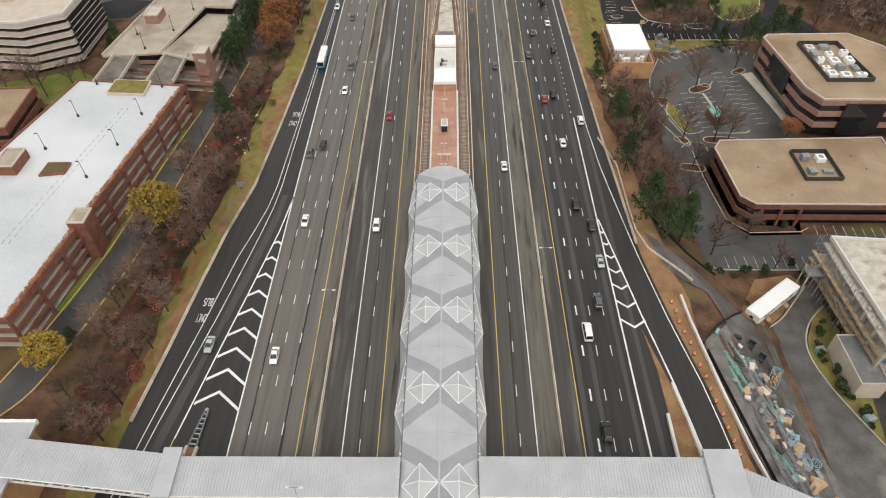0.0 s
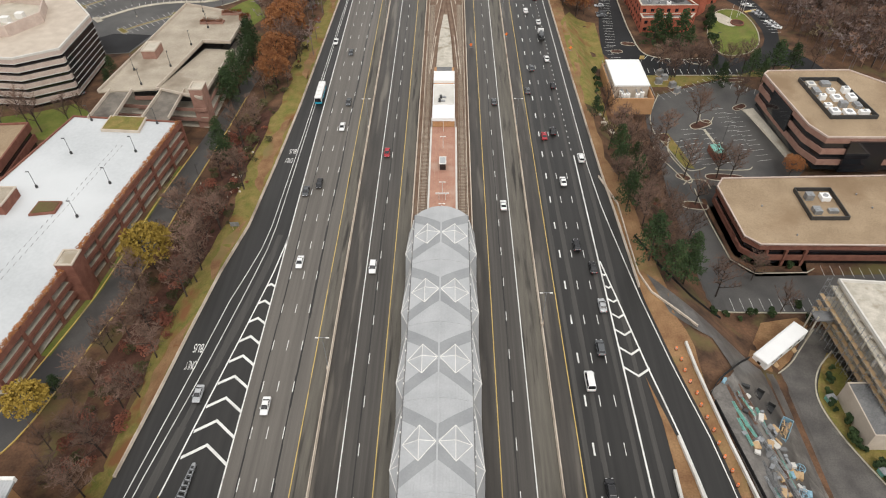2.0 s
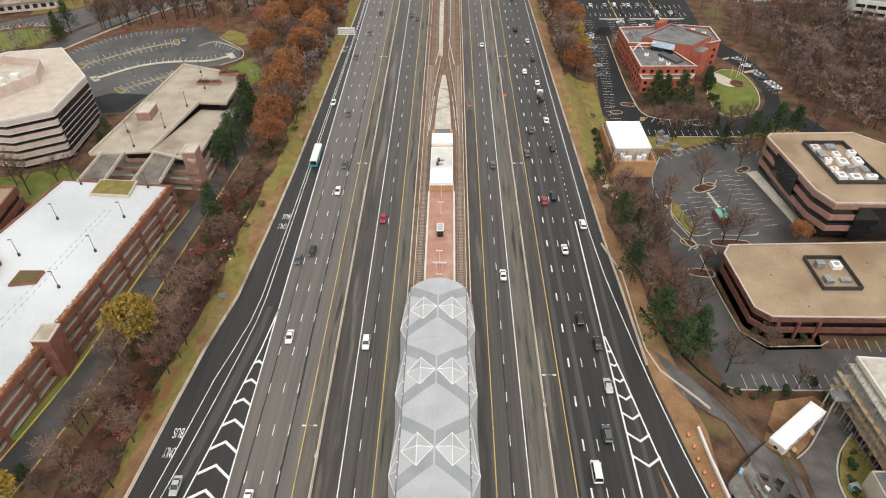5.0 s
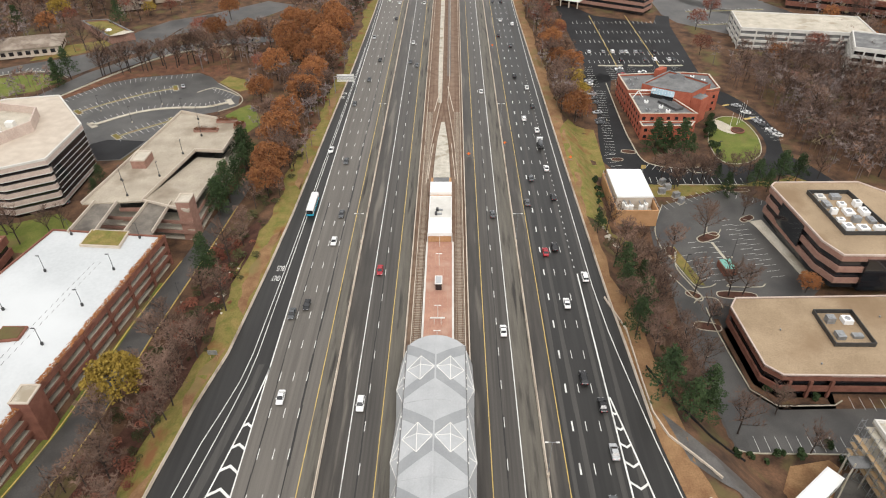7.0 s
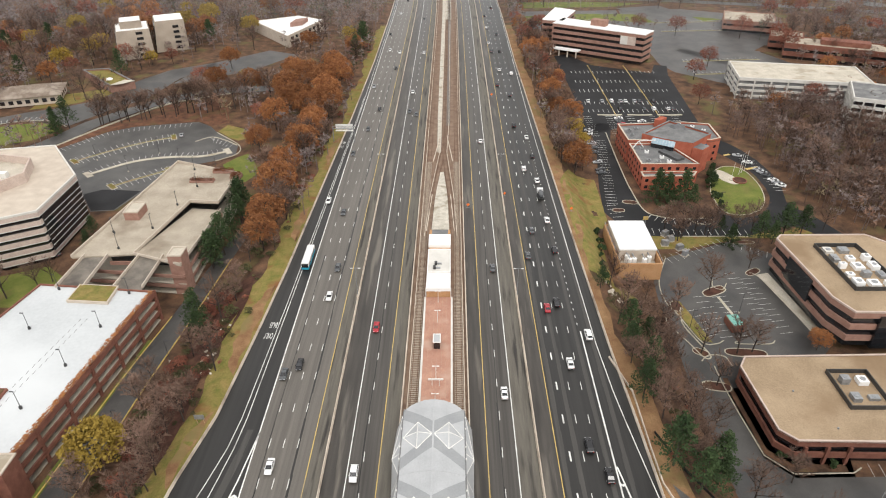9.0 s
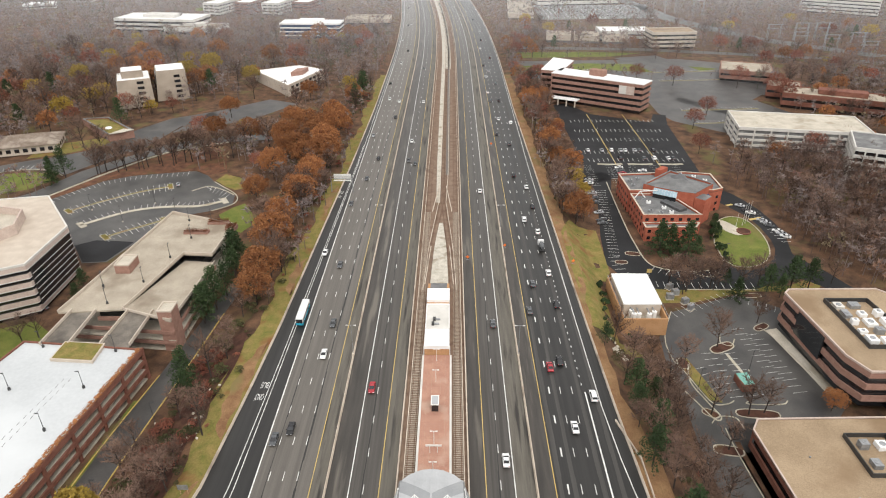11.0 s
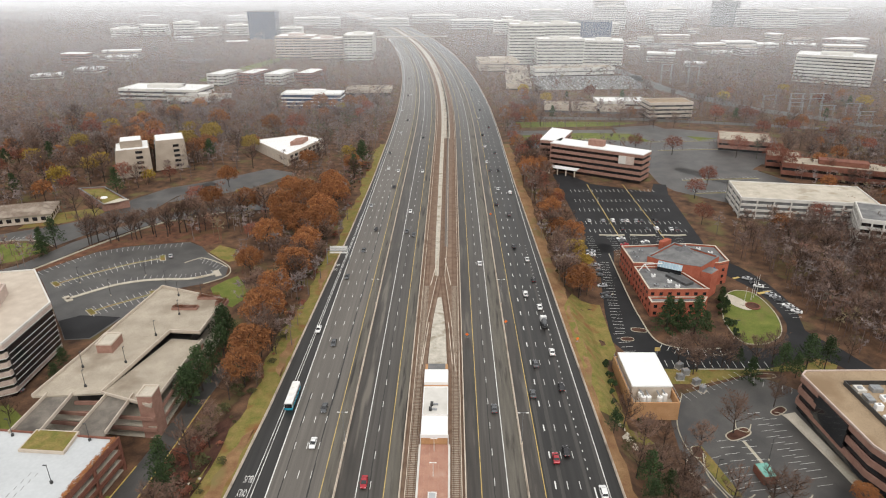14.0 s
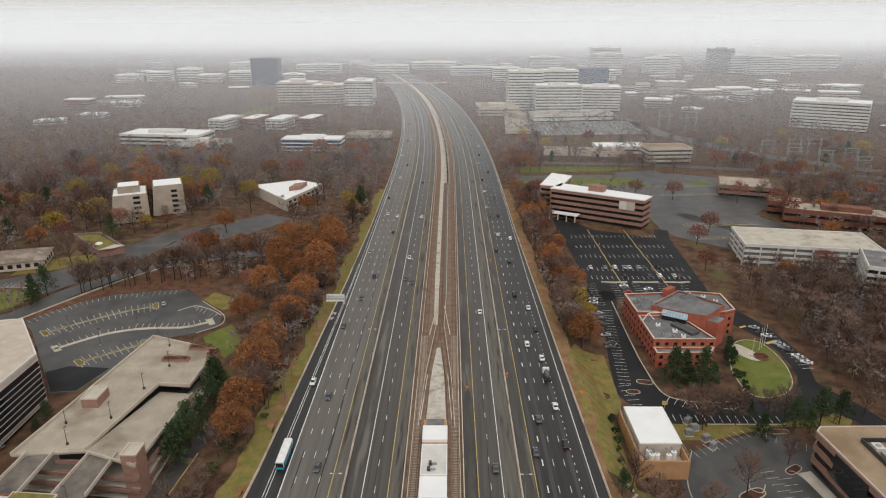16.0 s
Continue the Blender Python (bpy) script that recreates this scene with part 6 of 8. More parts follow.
for x, y, k in ((-127, 528, 1.5), (-266, 445, 1.1), (-325, 509, 1.2), (59, 372, 0.9), (64, 392, 0.9), (-100, 300, 0.9), (60, 318, 0.8), (150, 330, 1), (176, 395, 1.1), (238, 420, 1.4), (222, 462, 1.3), (214, 326, 1.1), (160, 372, 1.0), (63, 424, 1.0), (58, 446, 1.0),
                (176, 470, 1.2), (240, 440, 1.3), (150, 480, 1), (250, 580, 1.3), (275, 575, 1.3)):
    plant(REDDISH, x, y, k)
for x, y, k in ((-83, 68, 1.1), (-95, 19, 0.8), (-203, 479, 1.2), (-190, 500, 1.2), (68, 282, 0.8), (70, 268, 0.7), (-150, 470, 1.1), (-282, 470, 1.2)):
    plant(GOLDEN, x, y, k)
for x, y, k in ((-82, 168, 1.05), (-83.5, 159, 1.0), (-81, 177, 0.9), (-84, 164, 0.85), (-77, 123, 1.0), (-74, 117, 0.8), (-83, 197, 1.1), (-81, 189, 0.95), (-85, 204, 0.9), (124, 228, 0.5), (126, 236, 0.5), (138, 185, 0.95), (128, 183, 0.9), (146.5, 187.5, 0.85), (133, 182, 0.7), (-204, 293, 1.0), (-275, 374, 1.0), (-209, 374, 1.1), (-138, 181, 0.6), (-136, 172, 0.55),
                (59, 66, 1.05), (64, 60, 0.95), (74, 72, 1.0), (70, 64, 0.85), (57, 88, 0.85), (58, 108, 0.7), (62, 100, 0.9), (-91, 24, 0.5), (-282, 360, 1.0), (115, 190, 0.5), (60, 118, 0.8), (-60, 402, 1.0), (-58, 430, 1.2), (-70, 262, 0.7), (67, 120, 0.7)):
    plant(PINES, x, y, k)
for x, y, k in ((95, 214.5, 1.12), (106, 212.5, 1.15), (100.5, 217, 0.9), (112, 216, 0.6), (115.4, 180, 0.7)):
    plant(FIR, x, y, k)
for x, y in ((-76, 101), (-75, 133), (-68, 100), (-69, 151), (-68, 139), (-74, 74), (-66, 126), (-70, 116), (-80, 84), (-67, 162)):
    plant(BUSH + RED_BUSH, x, y, grow.uniform(0.8, 1.5))
for x, y in ((69, 157.4), (72.5, 157.2), (61, 166), (60, 159), (62.5, 172), (59.6, 150), (64, 186), (63, 178), (127.5, 240), (128.5, 236), (126, 232.5), (124.5, 228), (123.6, 218), (123, 213), (122.6, 209.4), (132, 250), (123, 222), (124, 214), (104, 222), (122, 228), (122, 218), (124, 232), (126, 238), (95.6, 81), (99, 78.6), (108, 78.4), (104, 62), (96, 58.6), (112, 54), (101, 32), (102, 24),
             (101, 20), (104, 12), (103, 36), (100.5, 27), (102.6, 16), (105, 40), (104, 8), (100, 29), (78, 57), (82, 58), (86, 57), (90, 58.6), (106, 57), (101.6, 18)):
    plant(GREEN_BUSH, x, y, grow.uniform(0.8, 1.7))


def free(x, y, gap):
    if any(a < x < b and c < y < d for a, b, c, d in BLOCKED):
        return False
    return all((x - a) ** 2 + (y - b) ** 2 > gap * gap for a, b in TAKEN)


def scatter(x0, x1, y0, y1, n, gap, pick, low, high):
    made = tries = 0
    while made < n and tries < n * 12:
        tries += 1
        x, y = grow.uniform(x0, x1), grow.uniform(y0, y1)
        if x < 0 and x > ramp(y, LEFT_EDGE) - 6 or x > 0 and x < ramp(y, RIGHT_EDGE) + 3:
            continue
        if free(x, y, gap):
            plant(pick(), x, y, grow.uniform(low, high))
            made += 1


for k in range(19):
    f = k / 18
    plant(BARE, -190 + 62 * f + grow.uniform(-2, 2), 293 + 26 * f + grow.uniform(-3.5, 5), grow.uniform(0.7, 0.95))
for x, y, k in ((-211, 292, 0.85), (-207, 285, 0.7)):
    plant(FIR, x, y, k)
for k in range(70):
    y = grow.uniform(4, 146)
    x = ramp(y, ((0, -72), (60, -69), (146, -65))) - grow.uniform(0, 13)
    plant(grow.choice((RED_BUSH, RED_BUSH, BUSH)), x, y, grow.uniform(0.7, 1.25))
mix_near = lambda: grow.choices((BARE, BUSH, RED_BUSH), (6, 3, 1.2))[0]
BLOCKED.remove((-220, -76, -60, 226))
block(-220, -88, -60, 226)
block(-100, -84, 60, 100)
block(-100, -78, 100, 226)
block(-104, -96, -10, 30)
scatter(-86, -66, -2, 145, 62, 3.6, mix_near, 0.5, 0.8)
scatter(-97, -84, 4, 60, 14, 3.4, mix_near, 0.45, 0.75)
for k in range(110):
    y = grow.uniform(80, 470)
    x = ramp(y, LEFT_EDGE) - grow.uniform(5.5, 13)
    plant(grow.choices((BUSH, RED_BUSH, BARE), (5, 2, 1.4))[0], x, y, grow.uniform(0.45, 0.9) if grow.random() < 0.8 else 0.4)
mix_edge = lambda: grow.choices((BARE, BUSH, RED_BUSH, RUSTY), (5, 3, 1, 0.6))[0]
scatter(-84, -60, 145, 400, 40, 3.6, mix_edge, 0.55, 0.9)
scatter(53, 79, 62, 150, 40, 3.4, lambda: grow.choices((BARE, BUSH, RED_BUSH, PINES), (7, 2.5, 1.5, 0.5))[0], 0.5, 0.85)
scatter(56, 74, 240, 470, 56, 3.6, lambda: grow.choices((BARE, BUSH, REDDISH, RUSTY), (7, 2, 1.2, 0.5))[0], 0.6, 0.95)
scatter(158, 290, 190, 310, 62, 7.0, lambda: BARE, 0.7, 0.95)
scatter(-340, -62, 290, 640, 96, 9.0, lambda: grow.choices((FAR_RUST[:1], FAR_RUST[1:2], FAR_RUST[2:], BARE), (2.4, 1.5, 1.2, 4))[0], 0.65, 1.15)
scatter(56, 90, 430, 640, 26, 7, lambda: grow.choices((FAR_RUST[:1], FAR_RUST[1:2], BARE), (2, 3, 1.5))[0], 0.6, 0.95)
scatter(62, 420, 470, 720, 44, 9.0, lambda: grow.choices((FAR_RUST[:1], FAR_RUST[1:2], FAR_RUST[2:], PINES, BARE), (1, 1, 0.8, 1, 3))[0], 0.6, 1.0)
scatter(150, 330, 300, 560, 60, 9.0, lambda: grow.choices((FAR_RUST[:1], FAR_RUST[1:2], BARE), (1.2, 1, 4))[0], 0.6, 0.95)
scatter(-330, -90, 290, 470, 55, 8.0, lambda: grow.choices((BARE, REDDISH, RUSTY, PINES), (5, 1.6, 1.2, 0.5))[0], 0.8, 1.15)
for x, y in ((84.6, 144), (86.8, 122.4), (99, 153), (103.5, 123), (87.6, 109), (98.5, 122.4), (109, 187), (96, 184), (92, 190), (99, 60), (95, 73), (118, 166), (82, 66), (80, 90), (120, 187), (108, 188), (-150, 140), (-158, 146), (-139, 150), (-142, 146), (-165, 142), (104, 188), (112, 190), (98, 186), (128, 190), (152, 196), (158, 192)):
    plant(BARE, x, y, grow.uniform(0.55, 0.78))


def distant_woods(name, x0, x1, y0, y1, step, tall, tris, mat, label, skip, seed, thin=0.07):
    """Far leafless and rusty woods as one mesh of small upright tufts."""
    g = np.random.default_rng(seed)
    nx, ny = int((x1 - x0) / step), int((y1 - y0) / step)
    gx, gy = np.meshgrid(np.arange(nx), np.arange(ny))
    px = x0 + (gx.ravel() + g.uniform(0, 1, nx * ny)) * step
    py = y0 + (gy.ravel() + g.uniform(0, 1, nx * ny)) * step
    keep = np.array([not skip(a, b) for a, b in zip(px, py)], bool)
    px, py = px[keep], py[keep]
    pz = np.array([land(a, b) for a, b in zip(px, py)])
    n = len(px)
    hh = tall * g.uniform(0.65, 1.2, n)
    lobes = 9
    # limbs spread from the trunk; twigs fan out from each limb's end
    la, lf = g.uniform(0, 2 * np.pi, (n, lobes)), g.uniform(0.42, 0.95, (n, lobes))
    lr = step * 0.56 * np.sqrt(np.clip(1.15 - lf ** 2, 0.08, 1)) * g.uniform(0.35, 1, (n, lobes))
    lobe = np.stack([px[:, None] + lr * np.cos(la), py[:, None] + lr * np.sin(la), pz[:, None] + hh[:, None] * lf * 0.88], -1)
    pick = g.integers(0, lobes, (n, tris))
    base = np.take_along_axis(lobe, pick[:, :, None].repeat(3, 2), 1).reshape(-1, 3)
    m = n * tris
    a, e = g.uniform(0, 2 * np.pi, m), g.uniform(-0.15, 1.0, m)
    L = np.repeat(hh, tris) * g.uniform(0.09, 0.2, m)
    up = np.stack([np.cos(a) * np.sqrt(1 - e * e) * L, np.sin(a) * np.sqrt(1 - e * e) * L, e * L], -1)
    w = step * thin * g.uniform(0.35, 1.15, m)
    b = g.uniform(0, 2 * np.pi, m)
    side = np.stack([np.cos(b) * w, np.sin(b) * w, 0.3 * w], -1)
    v = np.stack([base - side, base + side, base + up], 1).reshape(-1, 3)
    # two slender triangles stand for each trunk
    tw = 0.014 * hh + 0.004 * step
    root, top = np.stack([px, py, pz - 0.2], -1), np.stack([px, py, pz + hh * 0.85], -1)
    zero = np.zeros(n)
    for sx, sy in ((tw, zero), (zero, tw)):
        off = np.stack([sx, sy, zero], -1)
        v = np.concatenate([v, np.stack([root - off, root + off, top], 1).reshape(-1, 3)])
    me = bpy.data.meshes.new(name)
    me.from_pydata(v.tolist(), [], np.arange(len(v)).reshape(-1, 3).tolist())
    me.materials.append(mat)
    return tagged(new(name, me), label, "woods", kind="stuff")


def woods_material(name):
    """Crowns of several tones, each crown its own."""
    m = surface(name, (0.19, 0.145, 0.132), (0.29, 0.232, 0.212), 30, 0.95, 0, 0, 3.0)
    n, l = m.node_tree.nodes, m.node_tree.links
    geo = n.new("ShaderNodeNewGeometry")
    flat = n.new("ShaderNodeMapping")
    flat.inputs["Scale"].default_value = (0.11, 0.11, 0)
    cell = n.new("ShaderNodeTexVoronoi")
    cell.inputs["Scale"].default_value = 1.0
    l.new(geo.outputs["Position"], flat.inputs["Vector"])
    l.new(flat.outputs[0], cell.inputs["Vector"])
    sep = n.new("ShaderNodeSeparateColor")
    l.new(cell.outputs["Color"], sep.inputs[0])
    tone = n.new("ShaderNodeValToRGB")
    tone.color_ramp.interpolation = "CONSTANT"
    e = tone.color_ramp.elements
    e[0].position, e[0].color = 0.0, (0.18, 0.145, 0.14, 1)
    e[1].position, e[1].color = 0.3, (0.26, 0.213, 0.2, 1)
    for p, c in ((0.55, (0.23, 0.162, 0.138)), (0.74, (0.27, 0.145, 0.088)), (0.83, (0.24, 0.11, 0.078)), (0.89, (0.24, 0.185, 0.095)), (0.95, (0.07, 0.09, 0.05))):
        e.new(p).color = (*c, 1)
    l.new(sep.outputs[0], tone.inputs[0])
    old = n["Principled BSDF"].inputs["Base Color"].links[0].from_socket
    mix = n.new("ShaderNodeMixRGB")
    mix.inputs[0].default_value = 0.72
    l.new(old, mix.inputs[1])
    l.new(tone.outputs[0], mix.inputs[2])
    l.new(mix.outputs[0], n["Principled BSDF"].inputs["Base Color"])
    return m


WOODS = woods_material("winter_woods")
GROVE = surface("purple_brown_twigs", (0.1, 0.066, 0.056), (0.2, 0.145, 0.125), 9, 0.95, 0, 0, 1.5, (0.17, 0.09, 0.055))
OPEN = [(60, 250, 380, 480), (60, 430, 520, 625), (60, 270, 640, 1010), (190, 300, 380, 520), (-260, -95, 380, 500), (-370, -250, 655, 780), (-175, -100, 640, 700), (-300, -120, 790, 1120), (-460, -340, 1400, 1460), (300, 400, 560, 680), (440, 560, 740, 880),
        (-330, -225, 830, 1190), (165, 330, 280, 400), (-420, -60, 1120, 1500), (200, 900, 1180, 1800), (200, 330, 1100, 1300)]


def no_woods(x, y):
    if -53 < x - bend(y) < 53:
        return True
    if any(a < x < b and c < y < d for a, b, c, d in BLOCKED):
        return True
    if any(a < x < b and c < y < d for a, b, c, d in OPEN):
        return grow.random() > 0.34
    return -330 < x < 290 and y < 470 and not (x > 165 and y < 300) and grow.random() > 0.5


distant_woods("distant_woods", -420, 420, 186, 700, 7.0, 14, 74, WOODS, "grey-brown leafless winter woods", no_woods, 1, 0.055)


def not_grove(x, y):
    return x < 150 or y > 300 + 0.5 * (x - 150) or y < 206 - 0.3 * (x - 165) and x < 200 or x < 160 and 196 < y < 282


distant_woods("leafless_grove", 142, 300, 178, 330, 5.0, 14, 110, GROVE, "dense purple-brown leafless woods beside the drive", not_grove, 8, 0.034)
distant_woods("distant_woods", -800, 800, 700, 1250, 11, 15, 56, WOODS, "grey-brown leafless winter woods", no_woods, 2, 0.065)
distant_woods("distant_woods", -1500, 1500, 1250, 2400, 22, 15, 26, WOODS, "hazy far winter woods", no_woods, 3, 0.13)
distant_woods("distant_woods", -900, -330, 186, 700, 12, 13, 30, WOODS, "grey-brown leafless winter woods", no_woods, 4)
distant_woods("distant_woods", 420, 900, 186, 700, 12, 13, 30, WOODS, "grey-brown leafless winter woods", no_woods, 5)
for ob in PROTO:
    if ob.name not in USED:
        plant([ob], grow.uniform(-330, -250), grow.uniform(300, 400))


# ---- distant buildings ----
def slab_block(name, x, y, w, d, h, turn, floors, wall, glassy, roof, label, share=0.5, base=None, plant_room=True, mull=0.0):
    z = land(x, y) if base is None else base
    b = thing(name, pose(x, y, z, 0, 0, turn), label, "office building")
    ring = [(-w / 2, -d / 2), (w / 2, -d / 2), (w / 2, d / 2), (-w / 2, d / 2)]
    high = h / floors
    part("core", Shape().prism(shrink(ring, 0.7), 0, h - 0.4), glassy, b)
    for k in range(floors):
        part("spandrel", Shape().wallring(ring, 0.6, high * (k + 1) - high * share, high * (k + 1)), wall, b)
    if mull:
        for i in range(4):
            p, q = Vector(ring[i]), Vector(ring[(i + 1) % 4])
            n = max(2, int((q - p).length / mull))
            s = Shape()
            for j in range(n + 1):
                c = p + (q - p) * j / n
                s.box(c.x - 0.35, c.x + 0.35, c.y - 0.35, c.y + 0.35, 0, h)
                if y < 400:
                    part("pier", s, wall, b)
                    s = Shape()
            if y >= 400:
                tagged(part("pier", s, wall, b), kind="stuff")
    part("roof", Shape().prism(shrink(ring, 0.6), h - 0.4, h - 0.1), roof, b)
    part("parapet", Shape().wallring(ring, 0.6, h, h + 0.5), wall, b)
    if plant_room:
        part("plant_room", Shape().box(-w * 0.2, w * 0.2, -d * 0.2, d * 0.2, h - 0.1, h + 3), wall, b)
    return b


def leaning_office():
    TAN_WALL = surface("tan_sloped_wall", (0.3, 0.25, 0.2), (0.37, 0.31, 0.25), 5, 0.85, 0, 0.05, 0.4, grit=0.15)
    b = thing("stepped_office", pose(-208, 426, 0, 0, 0, 25), "beige precast office with sloping blank walls and ribbon windows", "office building")
    for x0, x1, y0, y1, zt in ((-24, 0, -14, 16, 18), (2, 24, -4, 22, 20)):
        wing = part("wing", Shape().add([(x0, y0, 0), (x1, y0, 0), (x1, y1, 0), (x0, y1, 0), (x0 + 2.5, y0 + 5, zt), (x1, y0 + 5, zt), (x1, y1, zt), (x0 + 2.5, y1, zt)], [(4, 5, 6, 7), (0, 1, 5, 4), (1, 2, 6, 5), (2, 3, 7, 6), (3, 0, 4, 7)]), TAN_WALL, b)
        part("roof", Shape().box(x0 + 3, x1 - 0.6, y0 + 6, y1 - 0.6, zt, zt + 0.3), ROOF_WHITE, wing)
        for k in range(5):
            z = 1.5 + 3.4 * k
            f = 5 * (z + 0.8) / zt
            part("window", Shape().box(x0 + 2.5 * z / zt - 0.25, x0 + 2, y0 + 5 + 5 * z / zt, y1 - 1, z, z + 1.7), GLASS_DARK, wing)
            part("window", Shape().box(x0 + (x1 - x0) * 0.62, x0 + (x1 - x0) * 0.8, y0 + 5 * z / zt - 0.2, y0 + 5 * z / zt + 2, z, z + 1.7), GLASS_DARK, wing)
    part("plant_room", Shape().box(-18, -4, -4, 10, 18, 23), TAN_WALL, b)
    part("plant_roof", Shape().box(-17.5, -4.5, -3.5, 9.5, 23, 23.3), ROOF_WHITE, b)


leaning_office()


def wedge_office():
    b = thing("wedge_office", pose(0, 0, 0), "low tan office with a bright white triangular roof", "office building")
    ring = [(-113.5, 436), (-96, 486), (-118, 500), (-150, 482)]
    part("wall", Shape().wallring(ring, 0.6, -1, 8.2), PRECAST, b)
    part("roof", Shape().prism(shrink(ring, 0.3), 7.6, 8.0), ROOF_WHITE, b)
    part("plant_room", Shape().prism([(-117, 463), (-109, 468), (-107, 481), (-115, 476)], 8.0, 11.0), BRICK_PINK, b)
    p, q = Vector(ring[0]), Vector(ring[1])
    for k in range(7):
        for z in (1.5, 4.8):
            c = p + (q - p) * (0.12 + 0.12 * k)
            part("window", Shape().box(c.x - 0.6, c.x + 0.7, c.y - 2.0, c.y + 2.0, z, z + 1.7), GLASS_DARK, b)


wedge_office()
slab_block("low_white_office", -312, 712, 92, 40, 13, -8, 3, PRECAST_WHITE, GLASS_DARK, ROOF_WHITE, "low white office with dark glass bays")
slab_block("low_white_annex", -268, 690, 60, 30, 7, -8, 1, PRECAST_WHITE, GLASS_DARK, DECK_TAN, "low pale annex with a flat roof", 0.6)
slab_block("curved_glass_office", -138, 662, 62, 22, 15, -3, 4, ROOF_WHITE, GLASS_BLUE, ROOF_WHITE, "dark blue glass office with white bands", 0.28)
slab_block("flat_pavilion", -88, 735, 50, 30, 8, 0, 1, PRECAST, GLASS_DARK, DECK_TAN, "flat tan-roofed single-storey building", 0.5, plant_room=False)
for k in range(4):
    slab_block("town_house_row", -282 + 36 * k, 822 + 6 * (k % 2), 22, 46, 14, -14, 4, BRICK_RED if k % 2 else PRECAST_WHITE, GLASS_DARK, ROOF_WHITE, "row of brick town houses with white roofs", 0.6, plant_room=False, mull=6)
slab_block("apartment_block", -250, 1105, 64, 40, 34, 0, 8, PINK_BAND, GLASS_DARK, ROOF_WHITE, "pink and white apartment block", 0.55, mull=7)
slab_block("apartment_block", -196, 1080, 50, 40, 32, 8, 8, PINK_BAND, GLASS_DARK, ROOF_WHITE, "pink and white apartment block", 0.55, mull=7)
slab_block("apartment_block", -140, 1062, 44, 50, 40, 0, 10, PRECAST_WHITE, GLASS_DARK, ROOF_WHITE, "tall white apartment block", 0.6, mull=6)
slab_block("dark_tower", -392, 1432, 58, 40, 55, 0, 14, POLE_AND_SHADE, GLASS_BLUE, SHADE_GREY, "dark blue glass office tower", 0.18, plant_room=False)
for k in range(7):
    slab_block("far_white_block", -720 + 62 * k, 1490 + 20 * (k % 3), 48, 40, 18 + 5 * (k % 3), 6, 5, PRECAST_WHITE, GLASS_DARK, ROOF_WHITE, "pale apartment block far behind the woods", 0.6, plant_room=k % 2 == 0, mull=8)
for x, y, w, h in ((-330, 1700, 110, 26), (-150, 1750, 90, 20), (-40, 1850, 120, 22), (60, 1650, 110, 22), (130, 1500, 60, 30), (390, 1650, 70, 52), (440, 1900, 80, 56), (520, 1680, 60, 40), (560, 1720, 60, 44), (760, 1650, 50, 46), (810, 1660, 60, 40), (690, 1712, 58, 60),
                   (730, 1700, 40, 44), (330, 1500, 90, 24), (250, 1750, 80, 40), (950, 1750, 120, 40), (-560, 1900, 120, 20), (1020, 1500, 60, 50)):
    slab_block("far_office", x, y, w, 36, h, 0, max(3, int(h / 4)), PRECAST_WHITE if x != 690 else SHADE_GREY, GLASS_DARK, ROOF_WHITE, "pale office block in the haze", 0.55)
for x, y, w, d, h, t in ((118, 1004, 52, 40, 58, 0), (168, 1015, 60, 36, 58, 0), (160, 950, 66, 36, 42, 0), (232, 992, 56, 40, 36, -8)):
    slab_block("white_office_tower", x, y, w, d, h, t, int(h / 3.9), PRECAST_WHITE, GLASS_DARK, ROOF_WHITE, "white banded office tower with setbacks", 0.62)
slab_block("blue_tower", 272, 1290, 74, 40, 42, 0, 11, GLASS_BLUE, GLASS_BLUE, SHADE_GREY, "deep blue glass office block", 0.3, plant_room=False)
slab_block("mall_block", 72, 950, 56, 60, 13, 4, 3, PRECAST, GLASS_DARK, DECK_TAN, "low beige retail building", 0.75)
slab_block("mall_deck", 92, 850, 30, 170, 6, -4, 1, PRECAST, GLASS_DARK, DECK_TAN, "long beige parking deck", 0.8, plant_room=False)
slab_block("mall_block", 170, 890, 110, 30, 10, 8, 2, PRECAST_WHITE, GLASS_DARK, DECK_TAN, "low beige retail building", 0.75, plant_room=False)
paved("parking_lot", [(110, 760), (240, 770), (262, 880), (110, 868)], YARD, "large grey car park full of parked cars")
for k in range(3):
    slab_block("tan_warehouse", 112 + 27 * k, 640 - 4 * k, 24, 22, 7, -8, 1, PRECAST, SHADE_GREY, DECK_TAN, "low tan flex building with a flat roof", 0.7, plant_room=False)
slab_block("tan_office", 213, 610, 42, 24, 15, 4, 4, PRECAST, GLASS_DARK, ROOF_TAN, "tan banded four-storey office", 0.55, plant_room=False)
slab_block("flat_building", 178, 650, 50, 26, 9, 0, 2, PRECAST_WHITE, GLASS_DARK, ROOF_WHITE, "pale low building with flat white roof", 0.6, plant_room=False)
slab_block("banded_office", 480, 812, 84, 46, 34, -32, 9, PRECAST_WHITE, GLASS_DARK, ROOF_WHITE, "long pale banded office block", 0.6)
slab_block("brick_low_office", 240, 494, 38, 34, 8, -20, 2, BRICK_PINK, GLASS_DARK, DECK_TAN, "low pinkish brick building", 0.6, plant_room=False)
slab_block("brick_low_office", 272, 410, 74, 22, 10, -24, 2, BRICK_RED, GLASS_DARK, DECK_TAN, "long low red brick building", 0.6, plant_room=True)
slab_block("brick_low_office", 246, 440, 22, 20, 9, -24, 2, BRICK_RED, GLASS_DARK, DECK_TAN, "low red brick building", 0.6, plant_room=False)
